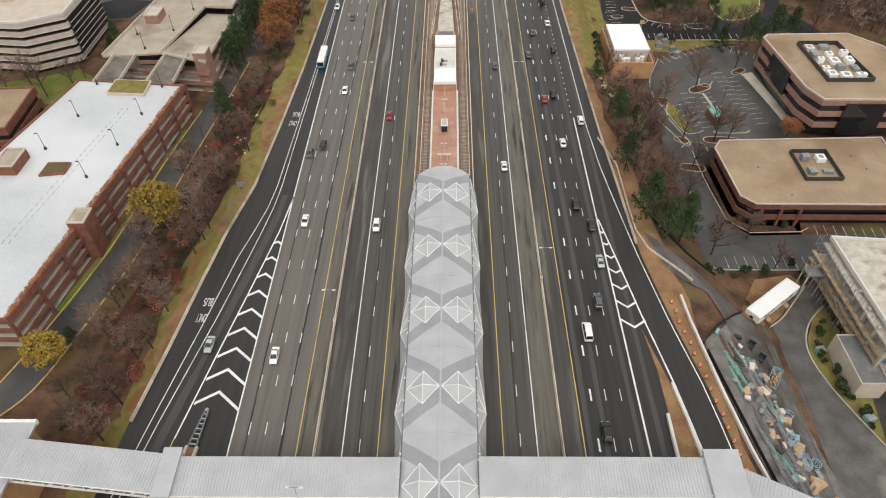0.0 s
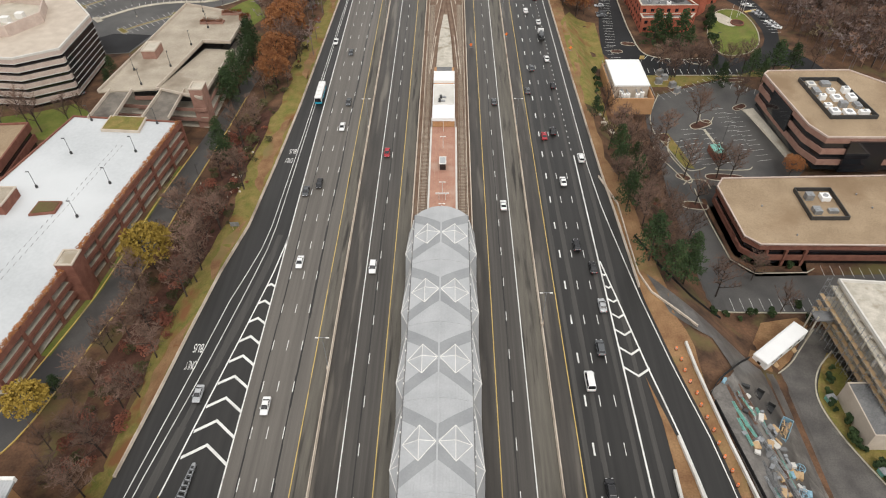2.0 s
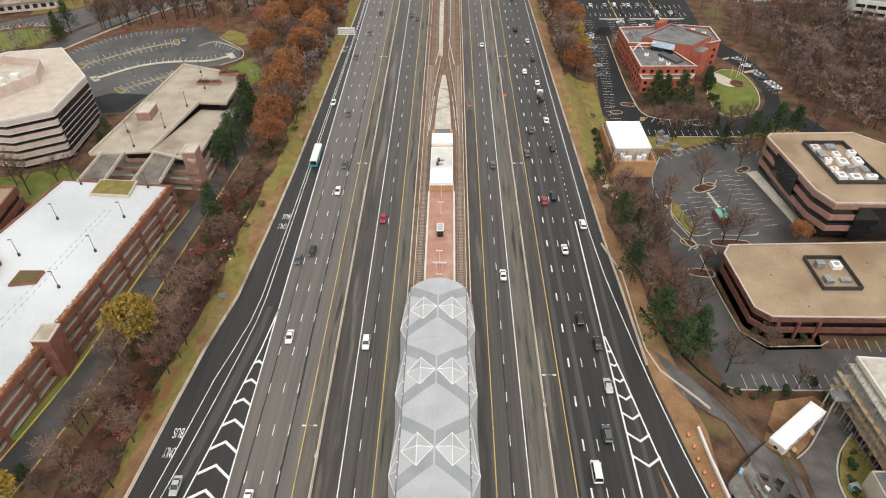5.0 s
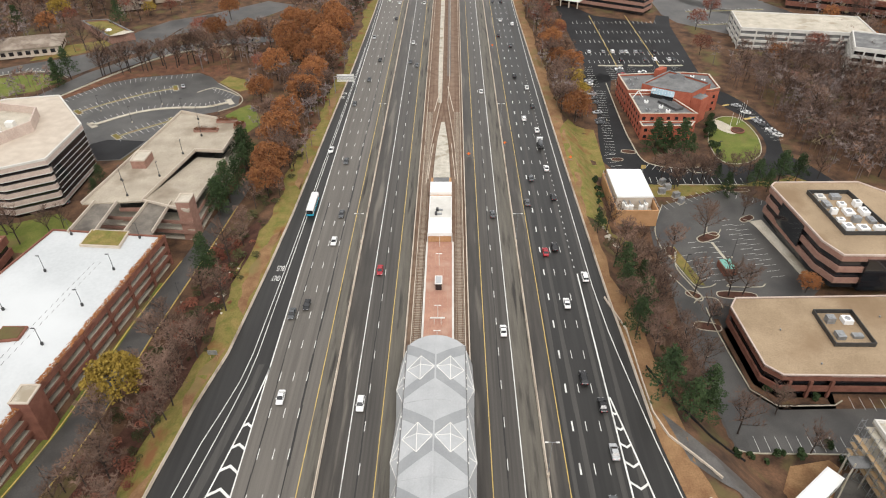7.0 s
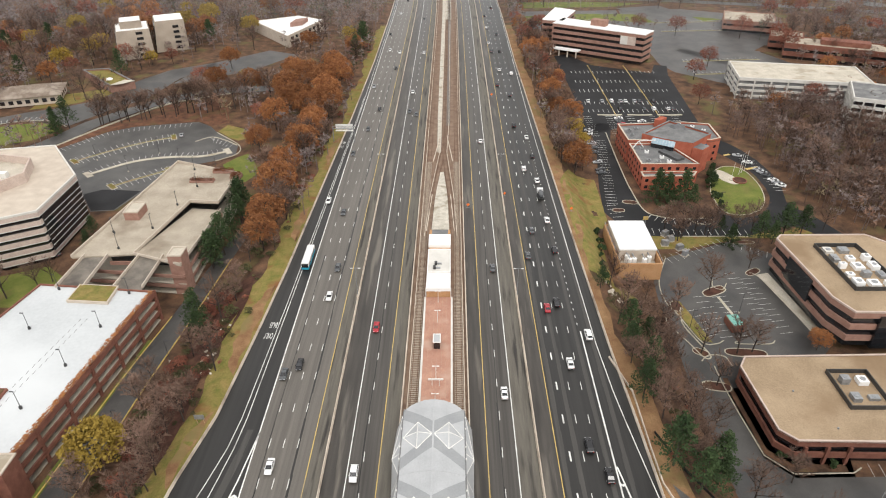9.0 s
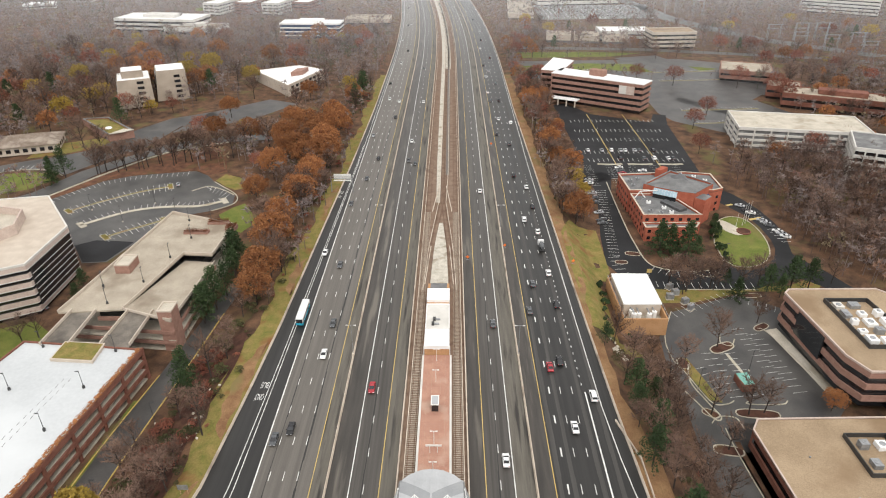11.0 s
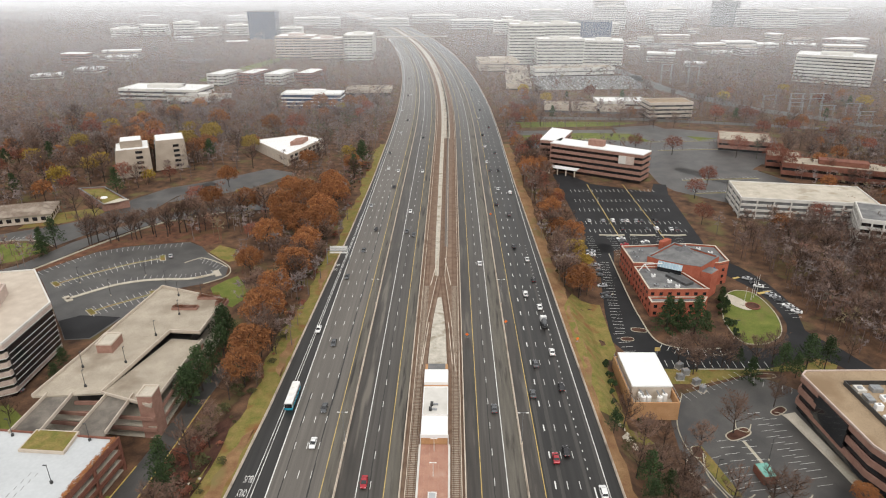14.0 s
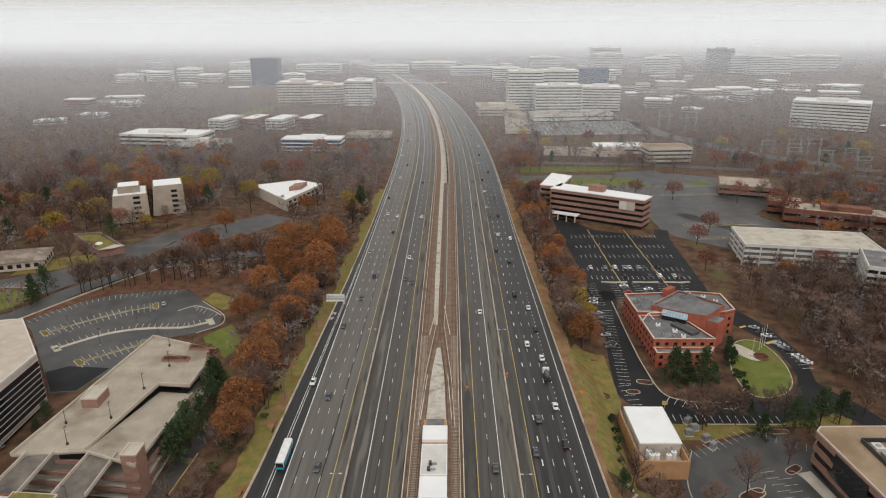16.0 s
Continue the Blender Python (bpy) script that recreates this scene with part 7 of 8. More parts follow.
slab_block("white_parking_deck", 214, 350, 74, 34, 13, -10, 4, PRECAST_WHITE, SHADE_GREY, CONCRETE, "white concrete parking deck with open bands", 0.42, base=land(214, 350) - 1, plant_room=False, mull=9)
slab_block("banded_glass_office", 246, 296, 52, 30, 18, -24, 5, PRECAST_WHITE, GLASS_DARK, SHADE_GREY, "white banded dark-glass office", 0.45, base=land(246, 296), plant_room=False, mull=5)


def banner_office():
    """Long red-brown office with white roof and a banner."""
    z = land(110, 420)
    b = thing("brick_banded_office", pose(0, 0, z), "five-storey brown-banded office with a bright white roof", "office building")
    for ring in ([(76, 432), (132.5, 398), (141, 409), (86, 446)], [(70, 442), (84, 437), (98, 470), (84, 480)]):
        for k in range(5):
            part("spandrel", Shape().wallring(ring, 0.6, 3.9 * k + 1.9, 3.9 * k + 3.9), BRICK_PINK, b)
        part("core", Shape().prism(shrink(ring, 0.7), 0, 19.2), GLASS_DARK, b)
        part("roof", Shape().prism(shrink(ring, -0.05), 19.5, 20.1), ROOF_WHITE, b)
    part("plant_room", Shape().prism([(101, 424), (110, 418.5), (113, 423), (104, 428.5)], 20.1, 24), BRICK_PINK, b)
    part("porch_roof", Shape().prism([(74, 423), (92, 413), (95, 418), (77, 428)], 4.4, 5.0), ROOF_WHITE, b)
    for f in (0.05, 0.35, 0.65, 0.95):
        part("porch_column", Shape().box(74 + 18 * f - 0.4, 74 + 18 * f + 0.4, 423 - 10 * f + 0.2, 423 - 10 * f + 1, 0, 4.4), PRECAST, b)
    p, u = Vector((118.5, 406.2)), Vector((56.5, -34)).normalized()
    for a, c, mat in ((0, 5, ROOF_WHITE), (5, 10.5, ORANGE)):
        q, w = p + u * a, p + u * c
        o = Vector((u.y, -u.x)) * 0.25
        s = Shape().prism([tuple(q + o), tuple(w + o), tuple(w - o), tuple(q - o)], 12.0, 17.5)
        part("banner", s, PRECAST_WHITE if mat == ROOF_WHITE else PINK_BAND, b, "pale advertising banner on the wall")


banner_office()
slab_block("garden_office", -160, 118, 28, 26, 9, 4, 2, BRICK_RED, GLASS_DARK, ROOF_TAN, "low brick office with a tan gravel roof", 0.55, plant_room=False)


def sunken_house():
    b = thing("sunken_roof_house", pose(0, 0, land(-212, 360)), "low brick building with a mossy sunken roof", "building")
    ring = [(-203, 344), (-191, 352), (-219, 379), (-235, 376)]
    part("wall", Shape().wallring(ring, 0.7, 0, 4.6), BRICK_PINK, b)
    part("roof", Shape().prism(shrink(ring, 0.7), 3.2, 3.7), GRASS, b, "mossy green roof")
    part("coping", Shape().wallring(shrink(ring, -0.15), 1.1, 4.6, 4.8), SHADE_GREY, b)
    part("skylight", Shape().tube((-210, 359, 3.7), (-210, 359, 4.4), 2.2, 1.6, 12), ROOF_WHITE, b, "white domed rooflight")
    part("porch_roof", Shape().prism([(-203, 343), (-196, 346.5), (-191, 352.4), (-198, 354)], 4.8, 5.1), CONCRETE, b)


def hip_house():
    TAN_ROOF = surface("brown_shingle_roof", (0.17, 0.13, 0.1), (0.25, 0.2, 0.16), 3, 0.9, 0, 0.2, 0.3, (0.33, 0.28, 0.23))
    b = thing("hipped_office", pose(-246, 334, land(-246, 334), 0, 0, 18), "low tan office with a shallow hipped roof", "building")
    part("wall", Shape().box(-17, 17, -11, 11, 0, 5.2), PRECAST, b)
    part("roof", Shape().add([(-18.4, -12.4, 5.2), (18.4, -12.4, 5.2), (18.4, 12.4, 5.2), (-18.4, 12.4, 5.2), (-8, 0, 9.2), (8, 0, 9.2)], [(0, 1, 5, 4), (1, 2, 5), (2, 3, 4, 5), (3, 0, 4), (3, 2, 1, 0)]), TAN_ROOF, b)
    for k in range(7):
        part("window", Shape().box(-14.5 + 4.4 * k, -12 + 4.4 * k, -11.06, -10.8, 1.4, 3.6), GLASS_DARK, b)
    for k in range(4):
        part("window", Shape().box(16.8, 17.06, -8.5 + 4.6 * k, -6 + 4.6 * k, 1.4, 3.6), GLASS_DARK, b)


sunken_house()
hip_house()


def far_shed(x, y, w, d, h, turn, wall, roof, label):
    """A small far building: walls, a window band on each face, a flat roof."""
    b = thing("low_building", pose(x, y, land(x, y), 0, 0, turn), label, "building", "scattered far buildings")
    ring = [(-w / 2, -d / 2), (w / 2, -d / 2), (w / 2, d / 2), (-w / 2, d / 2)]
    part("wall", Shape().prism(ring, 0, h), wall, b)
    bands = Shape()
    for k in range(max(1, int(h / 4))):
        bands.wallring(shrink(ring, -0.06), 0.3, 1.4 + 3.8 * k, 3.0 + 3.8 * k)
    part("window_band", bands, GLASS_DARK, b)
    part("roof", Shape().prism(shrink(ring, -0.3), h, h + 0.5), roof, b)


town = random.Random(77)
for x0, x1, y0, y1, n in ((330, 760, 900, 1350, 22), (300, 700, 640, 800, 5), (-620, -330, 760, 1400, 9), (-330, -130, 1180, 1420, 6), (260, 620, 1150, 1600, 12), (-900, -300, 1550, 2100, 14), (100, 1000, 1700, 2300, 22)):
    for k in range(n):
        w, d = town.uniform(18, 60), town.uniform(14, 30)
        far_shed(town.uniform(x0, x1), town.uniform(y0, y1), w, d, town.choice((5, 7, 9, 13, 17)), town.uniform(-30, 30), town.choice((PRECAST, PRECAST_WHITE, BRICK_PINK, PRECAST_WHITE)), town.choice((ROOF_WHITE, DECK_TAN, SHADE_GREY, ROOF_WHITE)),
                 "low pale building among the distant trees")


# ---- haze sheets ----
def mist(y, alpha, gap, top):
    """A tilted see-through sheet across the valley, its pale diffuse colour standing for haze."""
    m = bpy.data.materials.new("mist")
    m.use_nodes = True
    n, l = m.node_tree.nodes, m.node_tree.links
    n.remove(n["Principled BSDF"])
    geo, sep = n.new("ShaderNodeNewGeometry"), n.new("ShaderNodeSeparateXYZ")
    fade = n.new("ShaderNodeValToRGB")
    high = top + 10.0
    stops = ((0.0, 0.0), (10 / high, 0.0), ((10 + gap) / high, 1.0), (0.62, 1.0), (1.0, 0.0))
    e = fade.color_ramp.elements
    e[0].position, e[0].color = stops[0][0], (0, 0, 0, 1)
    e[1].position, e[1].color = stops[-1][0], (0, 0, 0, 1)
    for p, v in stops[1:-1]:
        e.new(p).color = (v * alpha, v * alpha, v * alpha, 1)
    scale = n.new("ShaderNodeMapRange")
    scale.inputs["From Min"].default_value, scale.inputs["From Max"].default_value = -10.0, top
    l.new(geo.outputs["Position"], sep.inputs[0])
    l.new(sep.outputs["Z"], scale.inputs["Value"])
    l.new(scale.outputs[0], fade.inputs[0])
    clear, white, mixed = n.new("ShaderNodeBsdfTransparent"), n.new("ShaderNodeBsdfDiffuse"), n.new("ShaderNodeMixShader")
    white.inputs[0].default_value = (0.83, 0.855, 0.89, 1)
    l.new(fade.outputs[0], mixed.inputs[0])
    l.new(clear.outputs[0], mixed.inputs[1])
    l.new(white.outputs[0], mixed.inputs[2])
    l.new(mixed.outputs[0], n["Material Output"].inputs["Surface"])
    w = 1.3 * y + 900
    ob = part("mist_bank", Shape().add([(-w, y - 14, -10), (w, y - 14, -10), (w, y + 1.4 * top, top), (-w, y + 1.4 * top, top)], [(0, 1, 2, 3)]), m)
    return tagged(ob, "tilted white see-through sheet standing in for distance haze", "mist", kind="structure")


# each sheet lays its share of painted haze over what lies behind
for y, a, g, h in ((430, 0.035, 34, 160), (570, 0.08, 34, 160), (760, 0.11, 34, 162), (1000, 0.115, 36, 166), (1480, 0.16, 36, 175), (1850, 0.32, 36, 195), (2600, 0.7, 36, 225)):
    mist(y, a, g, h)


# ---- vehicles ----
def car(paint, kind="sedan", colour="white"):
    """A car facing +y, its wheels on z = 0."""
    L, W, H = {"sedan": (4.7, 1.84, 1.45), "suv": (4.8, 1.95, 1.75), "van": (5.6, 2.1, 2.35)}[kind]
    names = {"sedan": "car", "suv": "sport_utility_car", "van": "van"}
    t = thing(names[kind], pose(0, 0, -500), f"{colour} {names[kind].replace('_', ' ')} standing on the asphalt", "van" if kind == "van" else "car")
    hood, belt = (0.78, 0.95) if kind == "sedan" else (0.95, 1.1)
    w = W / 2

    def slice_(y, z0, z1, k):
        return [(-w * k, y, z0), (w * k, y, z0), (w * k, y, z1 - 0.12), (w * k * 0.93, y, z1), (-w * k * 0.93, y, z1), (-w * k, y, z1 - 0.12)]
    rear = -L / 2
    body = Shape().loft([slice_(rear, 0.42, belt - 0.12, 0.88), slice_(rear + 0.15, 0.28, belt, 0.97), slice_(rear + 1.2, 0.24, belt + 0.02, 1.0), slice_(0.55, 0.24, belt, 1.0), slice_(L / 2 - 1.1, 0.24, hood + 0.06, 1.0),
                         slice_(L / 2 - 0.2, 0.28, hood - 0.08, 0.96), slice_(L / 2, 0.42, hood - 0.22, 0.86)])
    body_ob = part("body", body, paint, t)
    a, b, c, d = {"sedan": (rear + 0.75, rear + 1.45, 0.25, 1.15), "suv": (rear + 0.15, rear + 0.55, 0.45, 1.2), "van": (rear + 0.08, rear + 0.2, 1.3, 1.95)}[kind]
    rf = w * 0.74

    def ring(z, y0, y1, k):
        return [(-k, y0, z), (k, y0, z), (k, y1, z), (-k, y1, z)]
    part("cabin_glass", Shape().loft([ring(belt - 0.02, a, d, w * 0.93), ring(H - 0.06, b, c, rf)]), GLASS_DARK, t)
    part("roof", Shape().loft([ring(H - 0.08, b - 0.03, c + 0.03, rf + 0.03), ring(H, b + 0.12, c - 0.15, rf - 0.1)]), paint, t)
    for sx in (-1, 1):
        part("pillar", Shape().beam((sx * w * 0.93, a, belt), (sx * rf, b, H - 0.05), 0.1, 0.07), paint, t)
        part("pillar", Shape().beam((sx * w * 0.93, d, belt), (sx * rf, c, H - 0.05), 0.08, 0.07), paint, t)
        m = (a + d) / 2
        part("pillar", Shape().beam((sx * w * 0.945, m, belt), (sx * (rf + 0.01), (b + c) / 2, H - 0.05), 0.09, 0.05), paint, t)
    for sx in (-1, 1):
        for y in (-L * 0.3, L * 0.31):
            wh = part("wheel", Shape().tube((sx * (w - 0.2), y, 0.33), (sx * (w + 0.01), y, 0.33), 0.33, n=12), TYRE, t)
            part("rim", Shape().tube((sx * (w - 0.02), y, 0.33), (sx * (w + 0.025), y, 0.33), 0.2, n=10), STEEL, wh)
        part("headlamp", Shape().box(sx * w * 0.62 - 0.22, sx * w * 0.62 + 0.22, L / 2 - 0.2, L / 2 - 0.02, hood - 0.3, hood - 0.16), LAMP_CLEAR, t)
        part("tail_lamp", Shape().box(sx * w * 0.7 - 0.17, sx * w * 0.7 + 0.17, rear - 0.01, rear + 0.1, belt - 0.32, belt - 0.15), LAMP_RED, t)
        part("mirror", Shape().box(sx * (w + 0.08) - 0.1, sx * (w + 0.08) + 0.1, d - 0.35, d - 0.2, belt, belt + 0.16), paint, t)
    return t


FLEET = {"w": car(CAR_WHITE), "s": car(CAR_SILVER, colour="silver"), "k": car(CAR_BLACK, colour="black"), "r": car(CAR_RED, colour="dark red"), "g": car(CAR_GREY, colour="dark grey"),
         "W": car(CAR_WHITE, "suv", "white"), "K": car(CAR_BLACK, "suv", "black"), "G": car(CAR_GREY, "suv", "grey"), "V": car(CAR_WHITE, "van", "white")}
PARKED = set()


def drive_car(kind, x, y, turn=0.0, group="cars on the highway", lift=0.0):
    ob = FLEET[kind]
    m = pose(x + bend(y), y, land(x, y) + lift + 0.01 if abs(x) > 58 else 0.016, 0, 0, turn)
    if kind not in PARKED:
        PARKED.add(kind)
        ob.matrix_basis = m
    else:
        ob = copy_thing(ob, m)
    return tagged(ob, group=group)


# towards the viewer on the one side, away on the other
for k, x, y in (("s", -55.3, 20.4), ("w", -39.0, 17.2), ("w", -39.1, 64), ("k", -38.9, 100), ("g", -42.6, 96), ("g", -35.3, 150), ("g", -38.9, 190), ("w", -46.6, 200), ("g", -42.4, 248), ("g", -38.6, 279), ("k", -35.4, 308), ("s", -42.4, 347), ("w", -39, 427),
                ("w", -31.7, 421), ("k", -31.7, 384), ("w", -18.3, 337), ("g", -14.5, 300), ("g", -18.3, 305), ("w", -14.6, 420), ("w", -35.4, 732), ("g", -39, 724), ("w", -38.5, 540), ("k", -35, 590), ("w", -42.5, 640), ("g", -18, 520), ("g", -38.9, 850), ("w", -32, 900), ("k", -42, 470),
                ("w", -35.6, 133), ("W", -18.4, 62), ("r", -18.4, 117)):
    drive_car(k, x, y, 180)
for k, x, y in (("K", 36.1, -2.4), ("V", 35.9, 24.3), ("G", 40.0, 34.1), ("s", 42.8, 48), ("k", 42.6, 62), ("K", 39.3, 71), ("w", 39.2, 101), ("W", 46.7, 113.7), ("r", 35.8, 127), ("k", 39.2, 130), ("g", 32.7, 158), ("k", 42.8, 162), ("w", 42.7, 184), ("g", 35.8, 176), ("w", 19.4, 89),
                ("g", 19.4, 150), ("w", 42.6, 219), ("W", 37.9, 231), ("w", 19.3, 263), ("w", 42.6, 268), ("k", 37.6, 284), ("g", 39, 332), ("k", 38.6, 423), ("g", 33.2, 423), ("w", 31.9, 445), ("w", 32.5, 491), ("k", 32.5, 530), ("s", 35.7, 510), ("g", 39.2, 470), ("w", 35.8, 380), ("W", 43, 372),
                ("k", 32.9, 350), ("k", 43.2, 245), ("w", 32.5, 600), ("k", 36, 640), ("w", 39, 690), ("g", 36, 760), ("w", 32.5, 820), ("k", 39.5, 560)):
    drive_car(k, x, y)


def coach():
    b = thing("city_bus", pose(-46.6, 155, 0.016, 0, 0, 180), "white and teal city bus in the exit lane", "bus")
    w, L, h = 1.28, 12.2, 3.1
    part("lower_body", Shape().loft([[(-w, y, 0.35), (w, y, 0.35), (w, y, 1.35), (-w, y, 1.35)] for y in (-L / 2, L / 2)]), CAR_BLUE, b)
    part("upper_body", Shape().loft([[(-w, y, 1.35), (w, y, 1.35), (w, y, h - 0.2), (w - 0.2, y, h), (-w + 0.2, y, h), (-w, y, h - 0.2)] for y in (-L / 2, L / 2)]), CAR_WHITE, b)
    for sx in (-1, 1):
        for k in range(7):
            y = -L / 2 + 0.7 + 1.6 * k
            part("window", Shape().box(sx * w - 0.02, sx * w + 0.02, y, y + 1.45, 1.5, 2.5), GLASS_DARK, b)
        for y in (-3.6, 3.9):
            part("wheel", Shape().tube((sx * (w - 0.3), y, 0.48), (sx * (w + 0.01), y, 0.48), 0.48, n=14), TYRE, b)
    part("windscreen", Shape().box(-w + 0.1, w - 0.1, L / 2 - 0.01, L / 2 + 0.03, 1.2, 2.7), GLASS_DARK, b)
    for y in (-3, 0.5, 3.5):
        part("roof_unit", Shape().box(-0.7, 0.7, y - 0.8, y + 0.8, h, h + 0.25), STEEL_WHITE, b)


coach()


def box_truck(x, y):
    t = thing("tanker_truck", pose(x, y, 0.016), "white truck with a dark chassis behind the cab", "truck")
    part("cab", Shape().loft([[(-1.2, a, 0.6), (1.2, a, 0.6), (1.2, a, z), (-1.2, a, z)] for a, z in ((1.2, 2.9), (2.6, 2.8), (3.3, 1.9), (3.9, 1.7))]), CAR_WHITE, t)
    part("windscreen", Shape().add([(-1.05, 2.68, 2.72), (1.05, 2.68, 2.72), (1.05, 3.3, 1.95), (-1.05, 3.3, 1.95)], [(0, 1, 2, 3)]), GLASS_DARK, t)
    part("drum", Shape().loft([[(1.15 * k * math.cos(i * 0.785), a, 1.9 + 1.15 * k * math.sin(i * 0.785)) for i in range(8)] for a, k in ((-3.6, 0.5), (-2.2, 0.95), (-0.2, 1.0), (0.9, 0.7))]), CAR_GREY, t)
    part("chassis", Shape().box(-1.1, 1.1, -3.9, 1.3, 0.6, 0.95), POLE_AND_SHADE, t)
    for sx in (-1.0, 1.0):
        for a in (-3.0, -1.9, 2.7):
            part("wheel", Shape().tube((sx - 0.15, a, 0.5), (sx + 0.15, a, 0.5), 0.5, n=12), TYRE, t)


box_truck(42.5, 205)
park = random.Random(5)
for x, y, turn, kinds in ([(76.2 + 0.12 * k, 240 + 2.75 * k, 95, "wskg") for k in (1, 2, 5, 9, 11, 13)] + [(156.5 - 0.28 * k * 2.6, 230 + 2.6 * k, 60, "wwsskg") for k in (0, 1, 2, 4, 5, 6, 9, 10, 12)]
                          + [(86 + 2.75 * k, 320 + 12 * j + 2.2, 0, "wskgW") for j in range(2) for k in range(18) if park.random() < 0.3] + [(98.6, 287 + 2.7 * k, 90, "wskgr") for k in range(9) if park.random() < 0.75]
                          + [(110.6, 288 + 2.7 * k, 90, "wskg") for k in range(8) if park.random() < 0.6] + [(78.2, 288, 70, "w"), (79, 292, 70, "s"), (148, 101, 40, "w"), (152.5, 92, 0, "W"), (-139, 283, 20, "s"), (-147, 168, 60, "g"), (133, 268, 70, "w")]):
    drive_car(park.choice(kinds), x, y, turn, "parked cars", 0.12)
far_cars = Shape()
for k in range(220):
    x, y = 114 + (k % 22) * 6 + park.uniform(-1, 1), 768 + (k // 22) * 10.5
    far_cars.loft([[(x - 0.9, y - 2.3, z0), (x + 0.9, y - 2.3, z0), (x + 0.9, y + 2.3, z0), (x - 0.9, y + 2.3, z0)] for z0 in (0.3, 0.95)] + [[(x - 0.7, y - 1.4, 1.45), (x + 0.7, y - 1.4, 1.45), (x + 0.7, y + 0.7, 1.45), (x - 0.7, y + 0.7, 1.45)]])
FAR_PAINT = surface("mixed_car_paint", (0.05, 0.05, 0.055), (0.6, 0.6, 0.6), 4, 0.3, 0, 0, 2.0)
tagged(part("distant_parked_cars", far_cars, FAR_PAINT), "rows of distant parked cars in mixed colours", "cars", kind="stuff")


# ---- road furniture ----
def gantry(y, x0, x1, label, panels):
    g = thing("sign_gantry", pose(0, y, 0), label, "road sign")
    for x in (x0, x1):
        part("post", Shape().tube((x, 0, 0), (x, 0, 8.4), 0.22, 0.18), STEEL, g)
    for z in (7.2, 8.4):
        part("chord", Shape().beam((x0, 0, z), (x1, 0, z), 0.16, 0.16), STEEL, g)
    s = Shape()
    n = 6
    for k in range(n):
        a, b = x0 + (x1 - x0) * k / n, x0 + (x1 - x0) * (k + 1) / n
        s.beam((a, 0, 7.2), (b, 0, 8.4), 0.08, 0.08)
    part("lattice", s, STEEL, g)
    part("sign_board", Shape().box(*panels, 0.2, 0.3, 6.6, 9.4), STEEL_WHITE, g, "pale sign panel")
    part("catwalk", Shape().box(panels[0], panels[1], -1.3, -0.3, 6.3, 6.45), STEEL_WHITE, g)


gantry(263, -54, -43.5, "grey steel sign gantry over the exit lane", (-52.5, -44))
rs = thing("roadside_sign", pose(-60.5, 78, land(-60.5, 78)), "grey roadside sign panel on two wooden posts", "road sign")
part("panel", Shape().box(-1.3, 1.3, -0.05, 0.05, 1.6, 3.2), STEEL, rs)
for sx in (-0.9, 0.9):
    part("post", Shape().box(sx - 0.08, sx + 0.08, 0.06, 0.2, 0, 3.2), WOOD, rs)
for x, y in ((-26.1, 28), (26.5, 42), (-26.1, 133), (26.5, 133), (-26.1, 222), (26.5, 222), (-26.1, -20), (26.5, -24)):
    m = thing("median_lamp_base", pose(x, y, 0.8), "pale light mast base with twin heads on the barrier", "lamp post", "median light masts")
    part("plinth", Shape().box(-0.35, 0.35, -0.6, 0.6, -0.75, 0.15), JERSEY, m)
    part("pole", Shape().tube((0, 0, 0.15), (0, 0, 11), 0.1, 0.06), STEEL, m)
    part("arm", Shape().beam((-1.2, 0, 11), (1.2, 0, 11), 0.1, 0.1), STEEL, m)
    for sx in (-1.2, 1.2):
        part("lamp_head", Shape().box(sx - 0.4, sx + 0.4, -0.15, 0.15, 10.9, 11.05), STEEL_WHITE, m)


def cushion():
    c = thing("crash_cushion", pose(-51.6, -1.5, 0, 0, 0, -6), "grey ribbed crash cushion in the gore", "crash cushion")
    for sx in (-1, 1):
        part("side_rail", Shape().beam((sx * 0.9, -4.5, 0.6), (sx * 0.35, 4.2, 0.6), 0.14, 0.5), STEEL, c)
    for k in range(7):
        w = 0.9 - 0.08 * k
        part("bay", Shape().box(-w, w, -4.3 + 1.2 * k, -4.0 + 1.2 * k, 0.1, 0.85), STEEL, c)
    part("nose", Shape().tube((0, 4.2, 0.1), (0, 4.2, 0.85), 0.4, n=10), STEEL, c)
    for sx in (-1, 1):
        part("barrier_end", Shape().box(sx * 1.1 - 0.3, sx * 1.1 + 0.3, -12, -4.6, 0, 0.85), JERSEY, c)
    part("soil", Shape().box(-0.8, 0.8, -12, -4.6, 0, 0.4), EMBANK, c)


cushion()
for x, y, turn in ((11.7, 195, 0), (27.4, 205, 20), (28.3, 330, 0), (53.6, 192, 10)):
    w = thing("warning_sign", pose(x, y, 0, 0, 0, turn), "orange diamond work sign on a folding stand", "road sign", "orange work signs")
    part("panel", Shape().add([(0, 0, 0.6), (0.75, 0, 1.35), (0, 0, 2.1), (-0.75, 0, 1.35), (0, 0.05, 0.6), (0.75, 0.05, 1.35), (0, 0.05, 2.1), (-0.75, 0.05, 1.35)], [(0, 1, 2, 3), (7, 6, 5, 4), (0, 4, 5, 1), (1, 5, 6, 2), (2, 6, 7, 3), (3, 7, 4, 0)]), ORANGE, w)
    part("stand", Shape().beam((-0.6, 0.1, 0.05), (0.6, 0.1, 0.05), 0.08, 0.08).beam((0, 0.1, 0.05), (0, 0.1, 1.3), 0.08, 0.08), STEEL, w)


